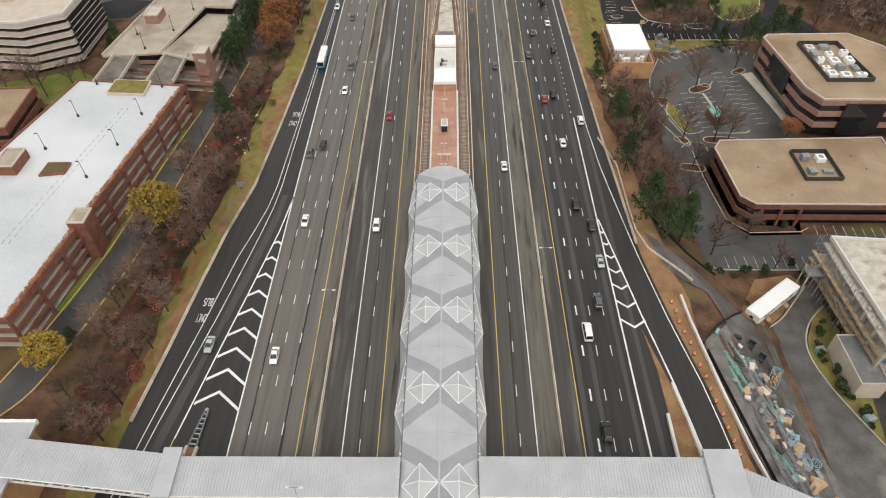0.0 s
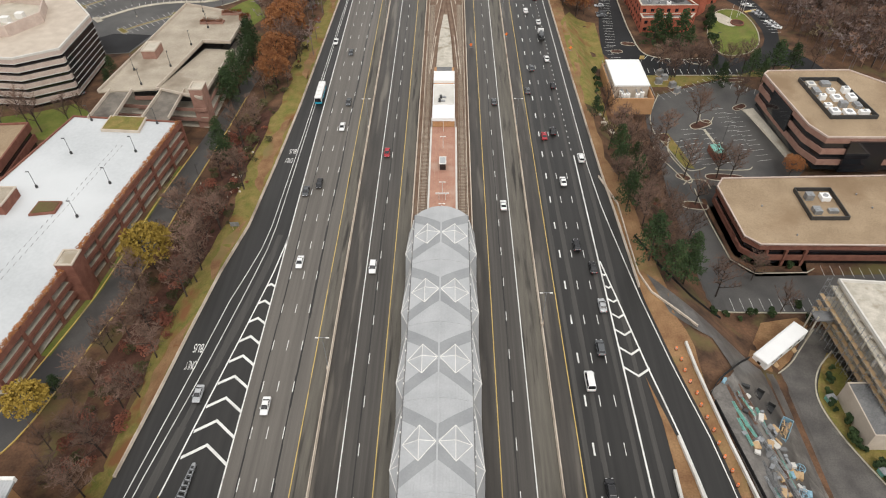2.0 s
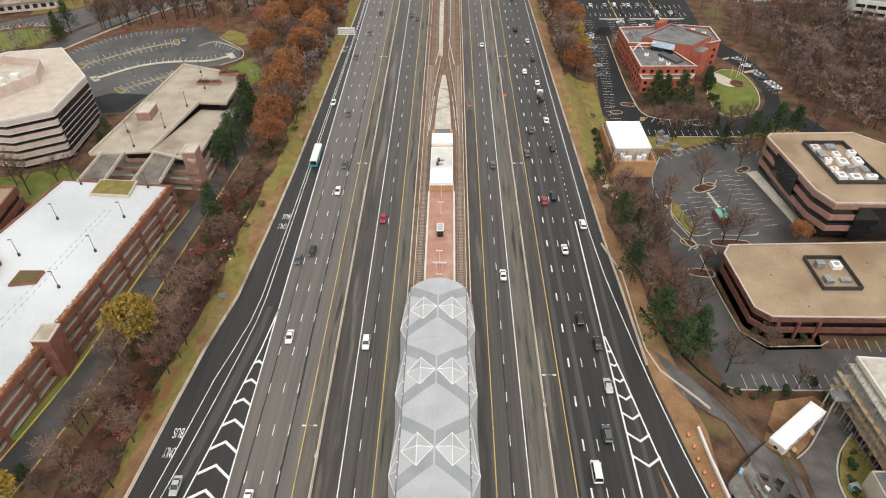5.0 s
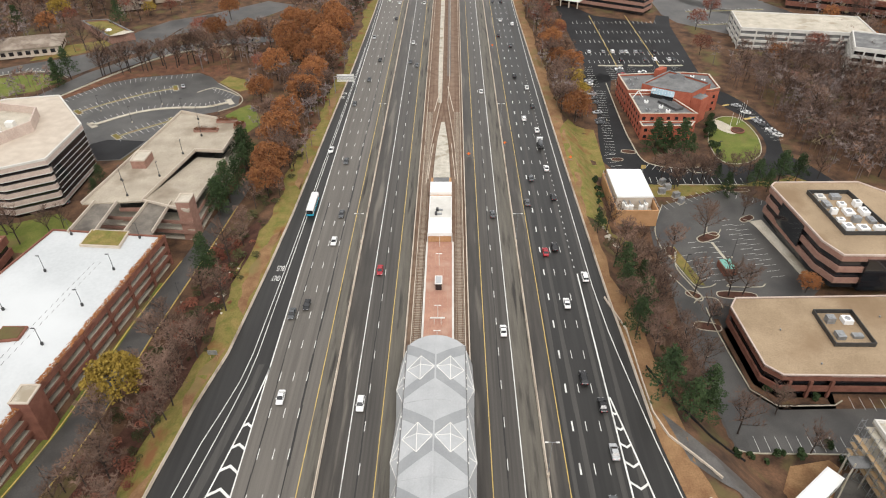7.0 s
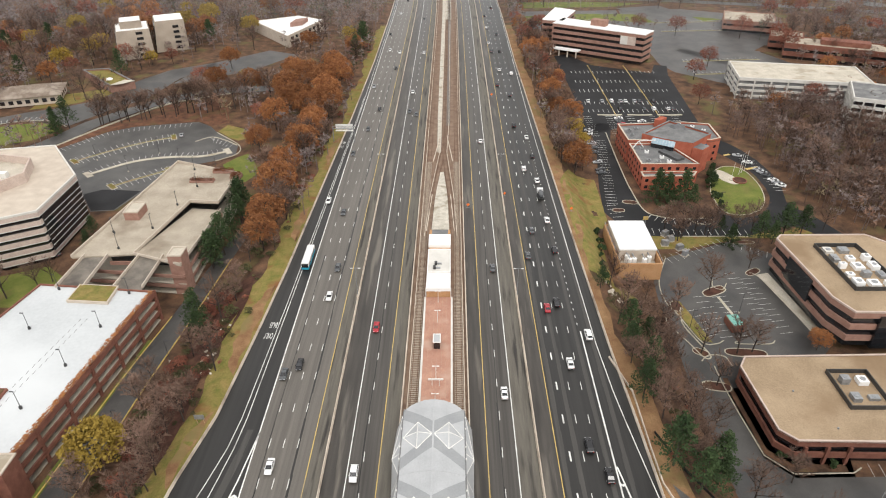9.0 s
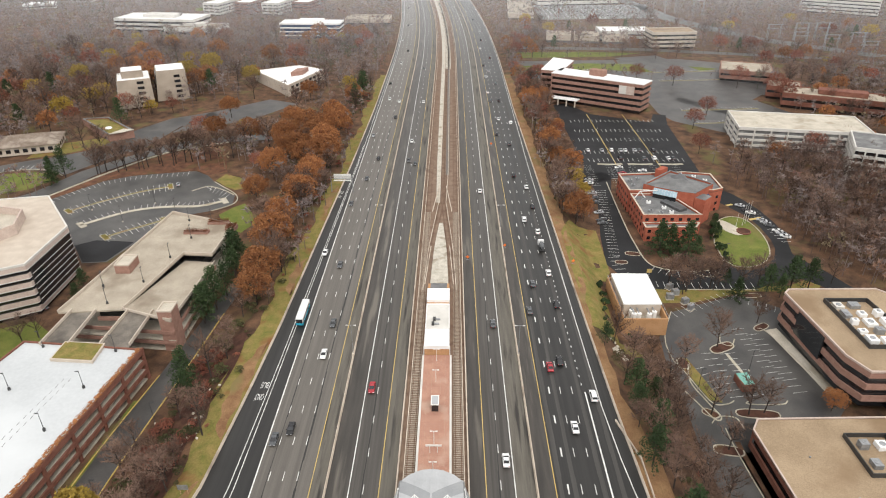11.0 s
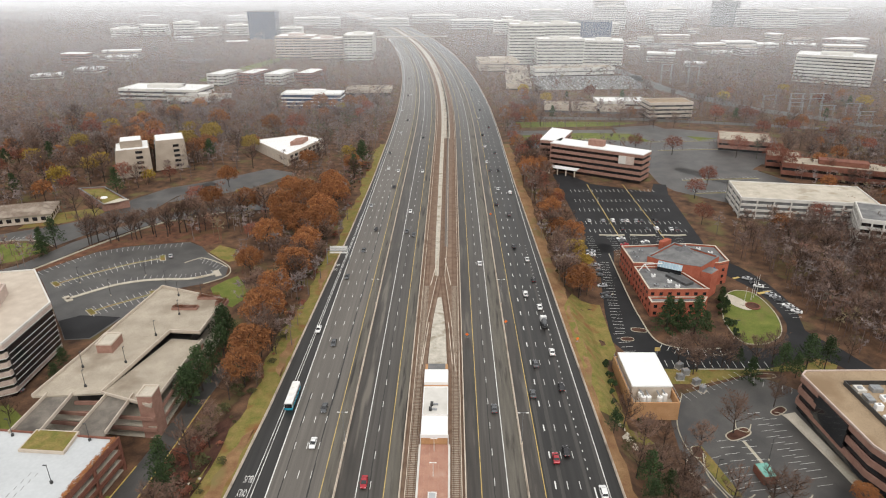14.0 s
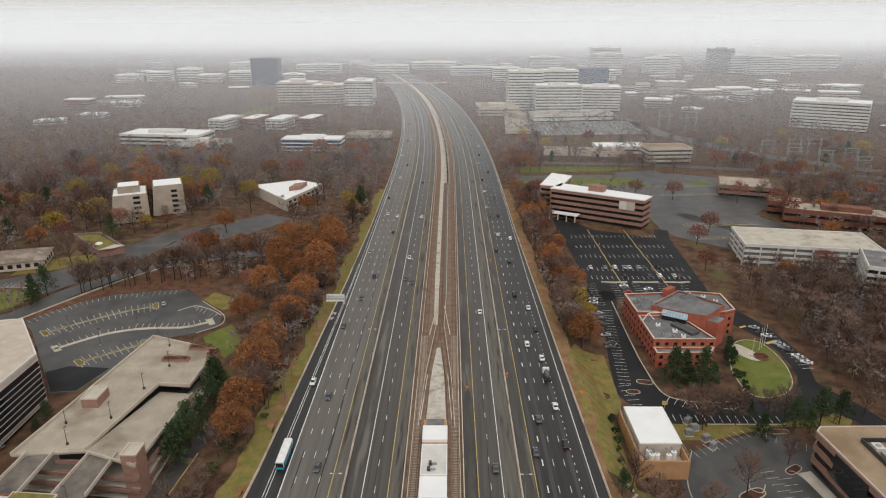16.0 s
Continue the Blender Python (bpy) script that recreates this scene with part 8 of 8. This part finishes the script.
def barrel(x, y):
    b = thing("traffic_barrel", pose(x, y, land(x, y) + 0.05), "orange traffic barrel with white bands", "barrel", "barrels along the ramp")
    part("drum", Shape().tube((0, 0, 0.08), (0, 0, 1.0), 0.3, 0.24, 10), ORANGE, b)
    part("foot", Shape().tube((0, 0, 0), (0, 0, 0.09), 0.42, n=10), TYRE, b)
    for z in (0.35, 0.65):
        part("band", Shape().tube((0, 0, z), (0, 0, z + 0.14), 0.29 - 0.03 * z, n=10), PAINT, b)
    return b


first = barrel(58.6, 34)
for k in range(1, 15):
    x, y = 58.6 + 0.34 * k, 34 - 3.2 * k
    copy_thing(first, pose(x + grow.uniform(-0.3, 0.3), y, land(x, y) + 0.05))
kerb("guard_wall", [(51.0, 104), (54.6, 90), (54.6, 70), (54.8, 60), (56.8, 53), (66, 41.5)], "pale kerb wall curving off the ramp", 0.3, JERSEY, 0.6)
kerb("site_barrier", [(61.4, 36), (61.8, 28), (62.6, 20), (63.9, 8), (65.8, -6), (69, -22)], "line of white site barriers", 0.55, PRECAST_WHITE, 0.8)
kerb("silt_fence", [(63.2, 21), (66, 24.6), (72, 30), (78, 36), (82, 40)], "black silt fence along the building site", 0.12, SILT, 1.1)
kerb("silt_fence", [(63.6, 19), (65.2, 8), (67.4, -6), (71, -24)], "black silt fence along the building site", 0.12, SILT, 1.1)
kerb("silt_fence", [(57, 76), (62, 66), (70, 58), (80, 56)], "black silt fence below the trees", 0.12, SILT, 0.7)
kerb("ramp_wall", [(50.2, 2), (50.0, -10)], "white concrete barrier end in the gore", 0.6, PRECAST_WHITE, 0.8)
kerb("ramp_wall", [(53.0, 10), (54.3, 0), (55.2, -10)], "white concrete barrier beside the ramp", 0.5, PRECAST_WHITE, 0.8)


for x, y in ((141.5, 241.5), (143.4, 243.4), (145.4, 245.2)):
    pole = thing("flagpole", pose(x, y, land(x, y) + 0.14), "slim white flagpole on the lawn", "flagpole", "flagpoles on the lawn")
    part("base", Shape().tube((0, 0, 0), (0, 0, 0.4), 0.35, 0.25, 10), CONCRETE, pole)
    part("pole", Shape().tube((0, 0, 0.4), (0, 0, 10.5), 0.09, 0.05, 8), STEEL_WHITE, pole)
    part("finial", Shape().tube((0, 0, 10.5), (0, 0, 10.7), 0.12, 0.02, 8), STEEL, pole)
ring_wall = thing("ring_planter", pose(139.6, 235, land(139.6, 235) + 0.14), "low round brick planter in the plaza", "planter")
ring_pts = [(3.2 * math.cos(k * math.pi / 8), 3.2 * math.sin(k * math.pi / 8)) for k in range(16)]
part("wall", Shape().wallring(ring_pts, 0.4, 0, 0.55), BRICK_RED, ring_wall)
part("soil", Shape().prism(shrink(ring_pts, 0.4), 0, 0.4), MULCH, ring_wall)

# ---- building site ----
def site_trailer():
    x, y = 92.6, 45.6
    t = thing("site_trailer", pose(x, y, land(x, y), 0, 0, 37), "long white site office trailer on blocks", "trailer")
    part("body", Shape().box(-9.4, 9.4, -2.1, 2.1, 0.9, 4.2), ROOF_WHITE, t)
    part("roof", Shape().loft([[(-9.5, -2.2, 4.2), (9.5, -2.2, 4.2), (9.5, 2.2, 4.2), (-9.5, 2.2, 4.2)], [(-9.3, -1.7, 4.45), (9.3, -1.7, 4.45), (9.3, 1.7, 4.45), (-9.3, 1.7, 4.45)]]), ROOF_WHITE, t)
    part("skirt", Shape().box(-8.2, 8.2, -1.8, 1.8, 0, 0.9), SHADE_GREY, t)
    for k in (-6, -2.5, 2, 6):
        part("window", Shape().box(k - 0.6, k + 0.6, -2.14, -2.06, 2.1, 3.1), GLASS_DARK, t)
    for k in (-4.2, 4.2):
        d = part("door", Shape().box(k - 0.45, k + 0.45, -2.15, -2.05, 0.95, 3.0), STEEL, t)
        s = Shape()
        for j in range(4):
            s.box(k - 0.7, k + 0.7, -3.3 + 0.3 * j, -2.2, 0.2 * j, 0.2 * j + 0.2)
        part("steps", s, WOOD, d)
    part("end_window", Shape().box(-9.44, -9.36, -0.5, 0.5, 2.1, 3.1), GLASS_DARK, t)


site_trailer()


def site_pile(name, x, y, turn, mat, label, shape, category):
    o = part(name, shape, mat)
    o.matrix_basis = pose(x, y, land(x, y) + 0.08, 0, 0, turn)
    return tagged(o, label, category)


pile = random.Random(31)
for k in range(9):
    x, y = 84.5 + pile.uniform(-4.5, 3.5), -9 + pile.uniform(-12, 8)
    s = Shape()
    for j in range(pile.randint(3, 6)):
        s.box(-2.0, 2.0, -0.9 + 0.02 * j, 0.9, 0.17 * j, 0.17 * j + 0.14)
    site_pile("timber_stack", x, y, pile.uniform(20, 70), WOOD, "stack of raw timber boards in the yard", s, "timber")
for k in range(5):
    x, y = 82 + pile.uniform(-3, 5), 3 + pile.uniform(-16, 10)
    c = Shape()
    for z in (0, 0.9):
        for i in range(12):
            a, b = i * math.pi / 6, (i + 1) * math.pi / 6
            c.beam((1.1 * math.cos(a), 1.1 * math.sin(a), z + 0.1), (1.1 * math.cos(b), 1.1 * math.sin(b), z + 0.1), 0.14, 0.12)
    for i in range(6):
        a = i * math.pi / 3
        c.beam((0, 0, 0.1), (1.1 * math.cos(a), 1.1 * math.sin(a), 0.1), 0.1, 0.1)
        c.beam((1.1 * math.cos(a), 1.1 * math.sin(a), 0.1), (1.1 * math.cos(a), 1.1 * math.sin(a), 1.0), 0.1, 0.1)
    site_pile("cable_reel", x, y, 30 * k, BLUE_PLASTIC, "empty pale blue cable reel lying on its side", c, "reel")
for k in range(90):
    f = pile.random()
    x, y = 71 + 11 * f + pile.uniform(-4, 6), 20 - 34 * f + pile.uniform(-10, 6)
    a, b, h = pile.uniform(0.3, 1.3), pile.uniform(0.25, 0.8), pile.uniform(0.2, 0.9)
    mat, lab = pile.choice(((PRECAST_WHITE, "white wrapped pallet of materials"), (STEEL, "rack of grey steel fittings"), (SHADE_GREY, "grey tarpaulin over stacked material"), (STEEL, "bundle of grey steel fittings"), (WOOD, "small stack of raw boards"), (SHADE_GREY, "grey crate of site material"), (BLUE_PLASTIC, "pale blue plastic tub of fittings"),
                            (POLE_AND_SHADE, "black plastic pipe bundle")))
    s = Shape().loft([[(-a, -b, 0), (a, -b, 0), (a, b, 0), (-a, b, 0)], [(-a * 0.9, -b * 0.95, h), (a * 0.95, -b * 0.9, h * 1.05), (a * 0.9, b * 0.9, h * 0.92), (-a * 0.95, b * 0.85, h)]])
    s.box(-a * 0.8, -a * 0.5, -b * 1.1, b * 1.1, -0.02, 0.08).box(a * 0.4, a * 0.7, -b * 1.1, b * 1.1, -0.02, 0.08)
    site_pile("site_material", x, y, pile.uniform(0, 180), mat, lab, s, "building material")
for k in range(58):
    x, y = 65.0 + 0.1 * k + pile.uniform(-0.5, 7.5), 22 - 0.75 * k
    s = Shape()
    for j in range(4):
        s.tube((0.2 * j, -3.5, 0.1), (0.2 * j, 3.5, 0.1), 0.07, n=5)
    site_pile("pipe_bundle", x + 2, y, 10 + pile.uniform(-8, 8), pile.choice((STEEL, SHADE_GREY, SHADE_GREY, STEEL, GREEN_METAL, RUST)), "bundle of long pipes on the ground", s, "pipes")
for x, y, mat in ((78, 25.5, POLE_AND_SHADE), (80.5, 23, POLE_AND_SHADE)):
    d = thing("waste_skip", pose(x, y, land(x, y) + 0.08, 0, 0, 48), "open black waste skip", "skip")
    part("tub", Shape().wallring([(-1.3, -0.9), (1.3, -0.9), (1.3, 0.9), (-1.3, 0.9)], 0.08, 0, 1.1), mat, d)
    part("bottom", Shape().box(-1.25, 1.25, -0.85, 0.85, 0, 0.15), mat, d)
d = thing("debris_container", pose(82.6, 18, land(82.6, 18) + 0.08, 0, 0, 55), "pale blue open container full of scrap timber", "container")
part("tub", Shape().wallring([(-3.2, -1.2), (3.2, -1.2), (3.2, 1.2), (-3.2, 1.2)], 0.1, 0, 1.6), BLUE_PLASTIC, d)
s = Shape()
for k in range(40):
    x, y, a = pile.uniform(-2.8, 2.6), pile.uniform(-0.9, 0.9), pile.uniform(0, 3.1)
    s.beam((x - 0.6 * math.cos(a), y - 0.4 * math.sin(a), 1.1), (x + 0.6 * math.cos(a), y + 0.4 * math.sin(a), 1.4 + pile.uniform(-0.2, 0.3)), 0.16, 0.06)
part("scrap", s, WOOD, d)


def scaffold_block():
    z = -16.0
    b = thing("unfinished_building", pose(-10.6, -11, z), "unfinished concrete frame building wrapped in scaffolding", "building")
    part("roof_deck", Shape().prism([(121, 32), (160, 26), (160, 66), (119.5, 69.5)], 14.4, 15.0), GRAVEL, b)
    part("roof_edge", Shape().wallring([(121, 32), (160, 26), (160, 66), (119.5, 69.5)], 0.5, 15.0, 15.9), PRECAST_WHITE, b)
    for k in range(3):
        part("floor_slab", Shape().prism([(119, 33), (160, 27), (160, 66), (118, 69)], 4.4 * k + 4.4, 4.4 * k + 4.8), CONCRETE, b)
        part("back_wall", Shape().prism([(123, 34), (160, 28), (160, 66), (122, 67)], 4.4 * k + 0.2, 4.4 * k + 4.4), SHADE_GREY if k != 1 else BLUE_PLASTIC, b)
    for f in range(7):
        x, y = 118.6 + 2.2 * (1 - f / 6), 68.5 - 36 * f / 6
        part("column", Shape().box(x, x + 0.8, y - 0.4, y + 0.4, 0, 14.4), CONCRETE, b)
    s = Shape()
    for f in range(14):
        x, y = 117.4 + 2.2 * (f / 13), 69 - 37 * f / 13
        s.tube((x, y, 0), (x, y, 16.6), 0.07, n=5)
        s.tube((x - 1.3, y, 0), (x - 1.3, y, 16.6), 0.07, n=5)
        for k in range(6):
            zz = 2.4 + 2.7 * k
            s.beam((x - 1.3, y, zz), (x, y, zz), 0.07, 0.07)
            if f < 13:
                y2, x2 = 69 - 37 * (f + 1) / 13, 117.4 + 2.2 * ((f + 1) / 13)
                s.beam((x - 1.3, y, zz), (x2 - 1.3, y2, zz), 0.07, 0.07)
                if f % 2 == 0:
                    s.beam((x - 1.3, y, zz - 2.4), (x2 - 1.3, y2, zz), 0.06, 0.06)
    part("scaffold", s, STEEL, b)
    for k in range(3):
        part("scaffold_board", Shape().add([(116.1, 69, 5.0 + 2.7 * k), (117.3, 69, 5.0 + 2.7 * k), (119.5, 32, 5.0 + 2.7 * k), (118.3, 32, 5.0 + 2.7 * k), (116.1, 69, 4.9 + 2.7 * k), (117.3, 69, 4.9 + 2.7 * k), (119.5, 32, 4.9 + 2.7 * k), (118.3, 32, 4.9 + 2.7 * k)],
                                           [(3, 2, 1, 0), (4, 5, 6, 7), (0, 1, 5, 4), (1, 2, 6, 5), (2, 3, 7, 6), (3, 0, 4, 7)]), WOOD, b)
    part("lean_to", Shape().box(113.4, 120.5, 27, 42, 0, 6.4), PRECAST, b, "low annex with a flat grey roof")
    part("lean_to_roof", Shape().box(113.7, 120.2, 27.3, 41.7, 6.4, 6.55), SHADE_GREY, b)
    part("lean_to_parapet", Shape().wallring([(113.4, 27), (120.5, 27), (120.5, 42), (113.4, 42)], 0.3, 6.4, 6.9), PRECAST, b)
    part("bridge_deck", Shape().box(112.5, 117.5, 60.5, 64, 8.4, 8.8), SHADE_GREY, b)
    s = Shape()
    for x in (112.8, 117):
        for y in (60.8, 63.8):
            s.beam((x, y, 0), (x, y, 10.0), 0.3, 0.3)
    tagged(part("bridge_leg", s, CONCRETE, b), kind="stuff")


scaffold_block()
for x, y in ((100.6, 30), (104.5, 10)):
    k = thing("utility_cabinet", pose(x, y, land(x, y), 0, 0, 15), "green-grey utility cabinet in the bed", "cabinet")
    part("case", Shape().box(-1.1, 1.1, -0.9, 0.9, 0, 1.5), GREEN_METAL, k)
    part("lid", Shape().box(-1.2, 1.2, -1.0, 1.0, 1.5, 1.62), STEEL, k)
cr = thing("plywood_crate", pose(108, 3, land(108, 3), 0, 0, 12), "large plywood crate with a white lid", "crate")
part("case", Shape().box(-1.6, 1.6, -1.4, 1.4, 0.1, 2.2), WOOD, cr)
part("lid", Shape().box(-1.65, 1.65, -1.45, 1.45, 2.2, 2.3), ROOF_WHITE, cr)


# ---- small things in the lots ----
dump = thing("dumpster_enclosure", pose(101.5, 134.5, land(101.5, 134.5), 0, 0, 8), "brick waste enclosure with a teal green roof", "enclosure")
part("wall", Shape().wallring([(-2.2, -3.0), (2.2, -3.0), (2.2, 3.0), (-2.2, 3.0)], 0.3, 0, 2.8), BRICK_RED, dump)
part("container", Shape().box(-1.6, 1.6, -2.4, 2.4, 0.1, 2.0), POLE_AND_SHADE, dump)
part("roof", Shape().loft([[(-1.9, -2.7, 2.4), (1.9, -2.7, 2.4), (1.9, 2.7, 3.0), (-1.9, 2.7, 3.0)], [(-1.9, -2.7, 2.6), (1.9, -2.7, 2.6), (1.9, 2.7, 3.2), (-1.9, 2.7, 3.2)]]), GREEN_METAL, dump)


def lot_lamp(x, y, turn):
    m = thing("lot_lamp_post", pose(x, y, land(x, y), 0, 0, turn), "dark car park lamp post with one arm", "lamp post", "car park lamps")
    part("base", Shape().tube((0, 0, 0), (0, 0, 0.7), 0.3, n=8), CONCRETE, m)
    part("pole", Shape().tube((0, 0, 0.7), (0, 0, 8.5), 0.11, 0.07), POLE_AND_SHADE, m)
    part("head", Shape().box(-0.1, 1.2, -0.18, 0.18, 8.4, 8.58), POLE_AND_SHADE, m)


for x, y, t in ((105.5, 141, 40), (86, 133, 0), (83, 95, 0), (118, 62, 90), (-171, 254, 0), (-143, 262, 0), (-150, 241, 0), (-128, 250, 0), (-81, 108, 0), (-84.5, 80, 0), (-90, 42, 0), (-79.5, 140, 0), (97, 330, 0), (121, 330, 0), (99, 372, 0), (80, 246, 0), (121, 209, 0)):
    lot_lamp(x, y, t)
yb = thing("yellow_sign_post", pose(84.4, 192, land(84.4, 192)), "bright yellow sign panel on a mast", "sign")
part("mast", Shape().tube((0, 0, 0), (0, 0, 6), 0.12), STEEL, yb)
part("panel", Shape().box(-1.0, 1.0, -0.1, 0.1, 5.0, 6.6), PAINT_YELLOW, yb)
for k, (x, y) in enumerate(((90, 181), (93, 184), (95, 178), (92, 188), (96, 174))):
    t = thing("transformer", pose(x, y, land(x, y), 0, 0, 12 * k), "pale grey transformer with cooling fins", "transformer", "transformers beside the utility building")
    part("tank", Shape().box(-1.2, 1.2, -0.9, 0.9, 0.2, 2.3), STEEL, t)
    part("plinth", Shape().box(-1.5, 1.5, -1.2, 1.2, 0, 0.2), CONCRETE, t)
    for j in range(5):
        part("fin", Shape().box(1.2, 1.55, -0.8 + 0.4 * j - 0.05, -0.8 + 0.4 * j + 0.05, 0.5, 2.1), STEEL, t)
    for j in (-0.6, 0, 0.6):
        part("bushing", Shape().tube((j, 0, 2.3), (j, 0, 3.1), 0.12, 0.06), PRECAST, t)
fl = thing("flagpole", pose(136, 236, land(136, 236)), "bare white flagpole on a round plaza", "flagpole")
part("pole", Shape().tube((0, 0, 0), (0, 0, 9), 0.1, 0.05), STEEL_WHITE, fl)
part("foot", Shape().tube((0, 0, 0.1), (0, 0, 0.5), 0.9, n=14), CONCRETE, fl)
boulders = random.Random(17)
for k in range(34):
    if k < 22:
        x, y = 61 + boulders.uniform(-2.5, 3), 141 + boulders.uniform(-5, 6)
    else:
        x, y = -66 + boulders.uniform(-4, 2), 110 + boulders.uniform(-14, 22)
    r = boulders.uniform(0.35, 0.8)
    bm = bmesh.new()
    bmesh.ops.create_icosphere(bm, subdivisions=1, radius=r)
    for v in bm.verts:
        v.co *= boulders.uniform(0.75, 1.2)
        v.co.z *= 0.6
    o = part("boulder", bm, CONCRETE)
    o.location = (x, y, land(x, y) + r * 0.2)
    tagged(o, "pale rough boulder on the bank", "boulder", "boulders on the bank")


def pylon(x, y, h):
    p = thing("substation_gantry", pose(x, y, 0), "pale lattice steel gantry of the substation", "pylon", "substation gantries")
    for sx in (-6, 6):
        s = Shape()
        for dx in (-0.9, 0.9):
            s.beam((sx + dx, 0, 0), (sx + dx * 0.4, 0, h), 0.35, 0.35)
        for k in range(6):
            s.beam((sx - 0.9, 0, h * k / 6), (sx + 0.9, 0, h * (k + 1) / 6), 0.22, 0.22)
        part("leg", s, STEEL, p)
    for z in (h * 0.7, h):
        part("crossbeam", Shape().beam((-8, 0, z), (8, 0, z), 0.5, 0.5), STEEL, p)


for x, y, h in ((330, 650, 13), (352, 640, 16), (372, 640, 16), (340, 615, 12), (392, 610, 12), (362, 600, 12), (384, 575, 11), (270, 800, 24), (300, 790, 24)):
    pylon(x, y, h)
br = thing("road_overpass", pose(-84, 1382, 0, 0, 0, 2), "pale concrete overpass crossing the highway far off", "overpass")
part("deck", Shape().box(-80, 80, -6, 6, 6.0, 7.6), CONCRETE, br)
part("parapet", Shape().box(-80, 80, -6.3, -5.9, 7.6, 8.6), PRECAST_WHITE, br)
for x in (-45, 0, 45):
    part("pier", Shape().box(x - 1, x + 1, -5, 5, 0, 6), CONCRETE, br)
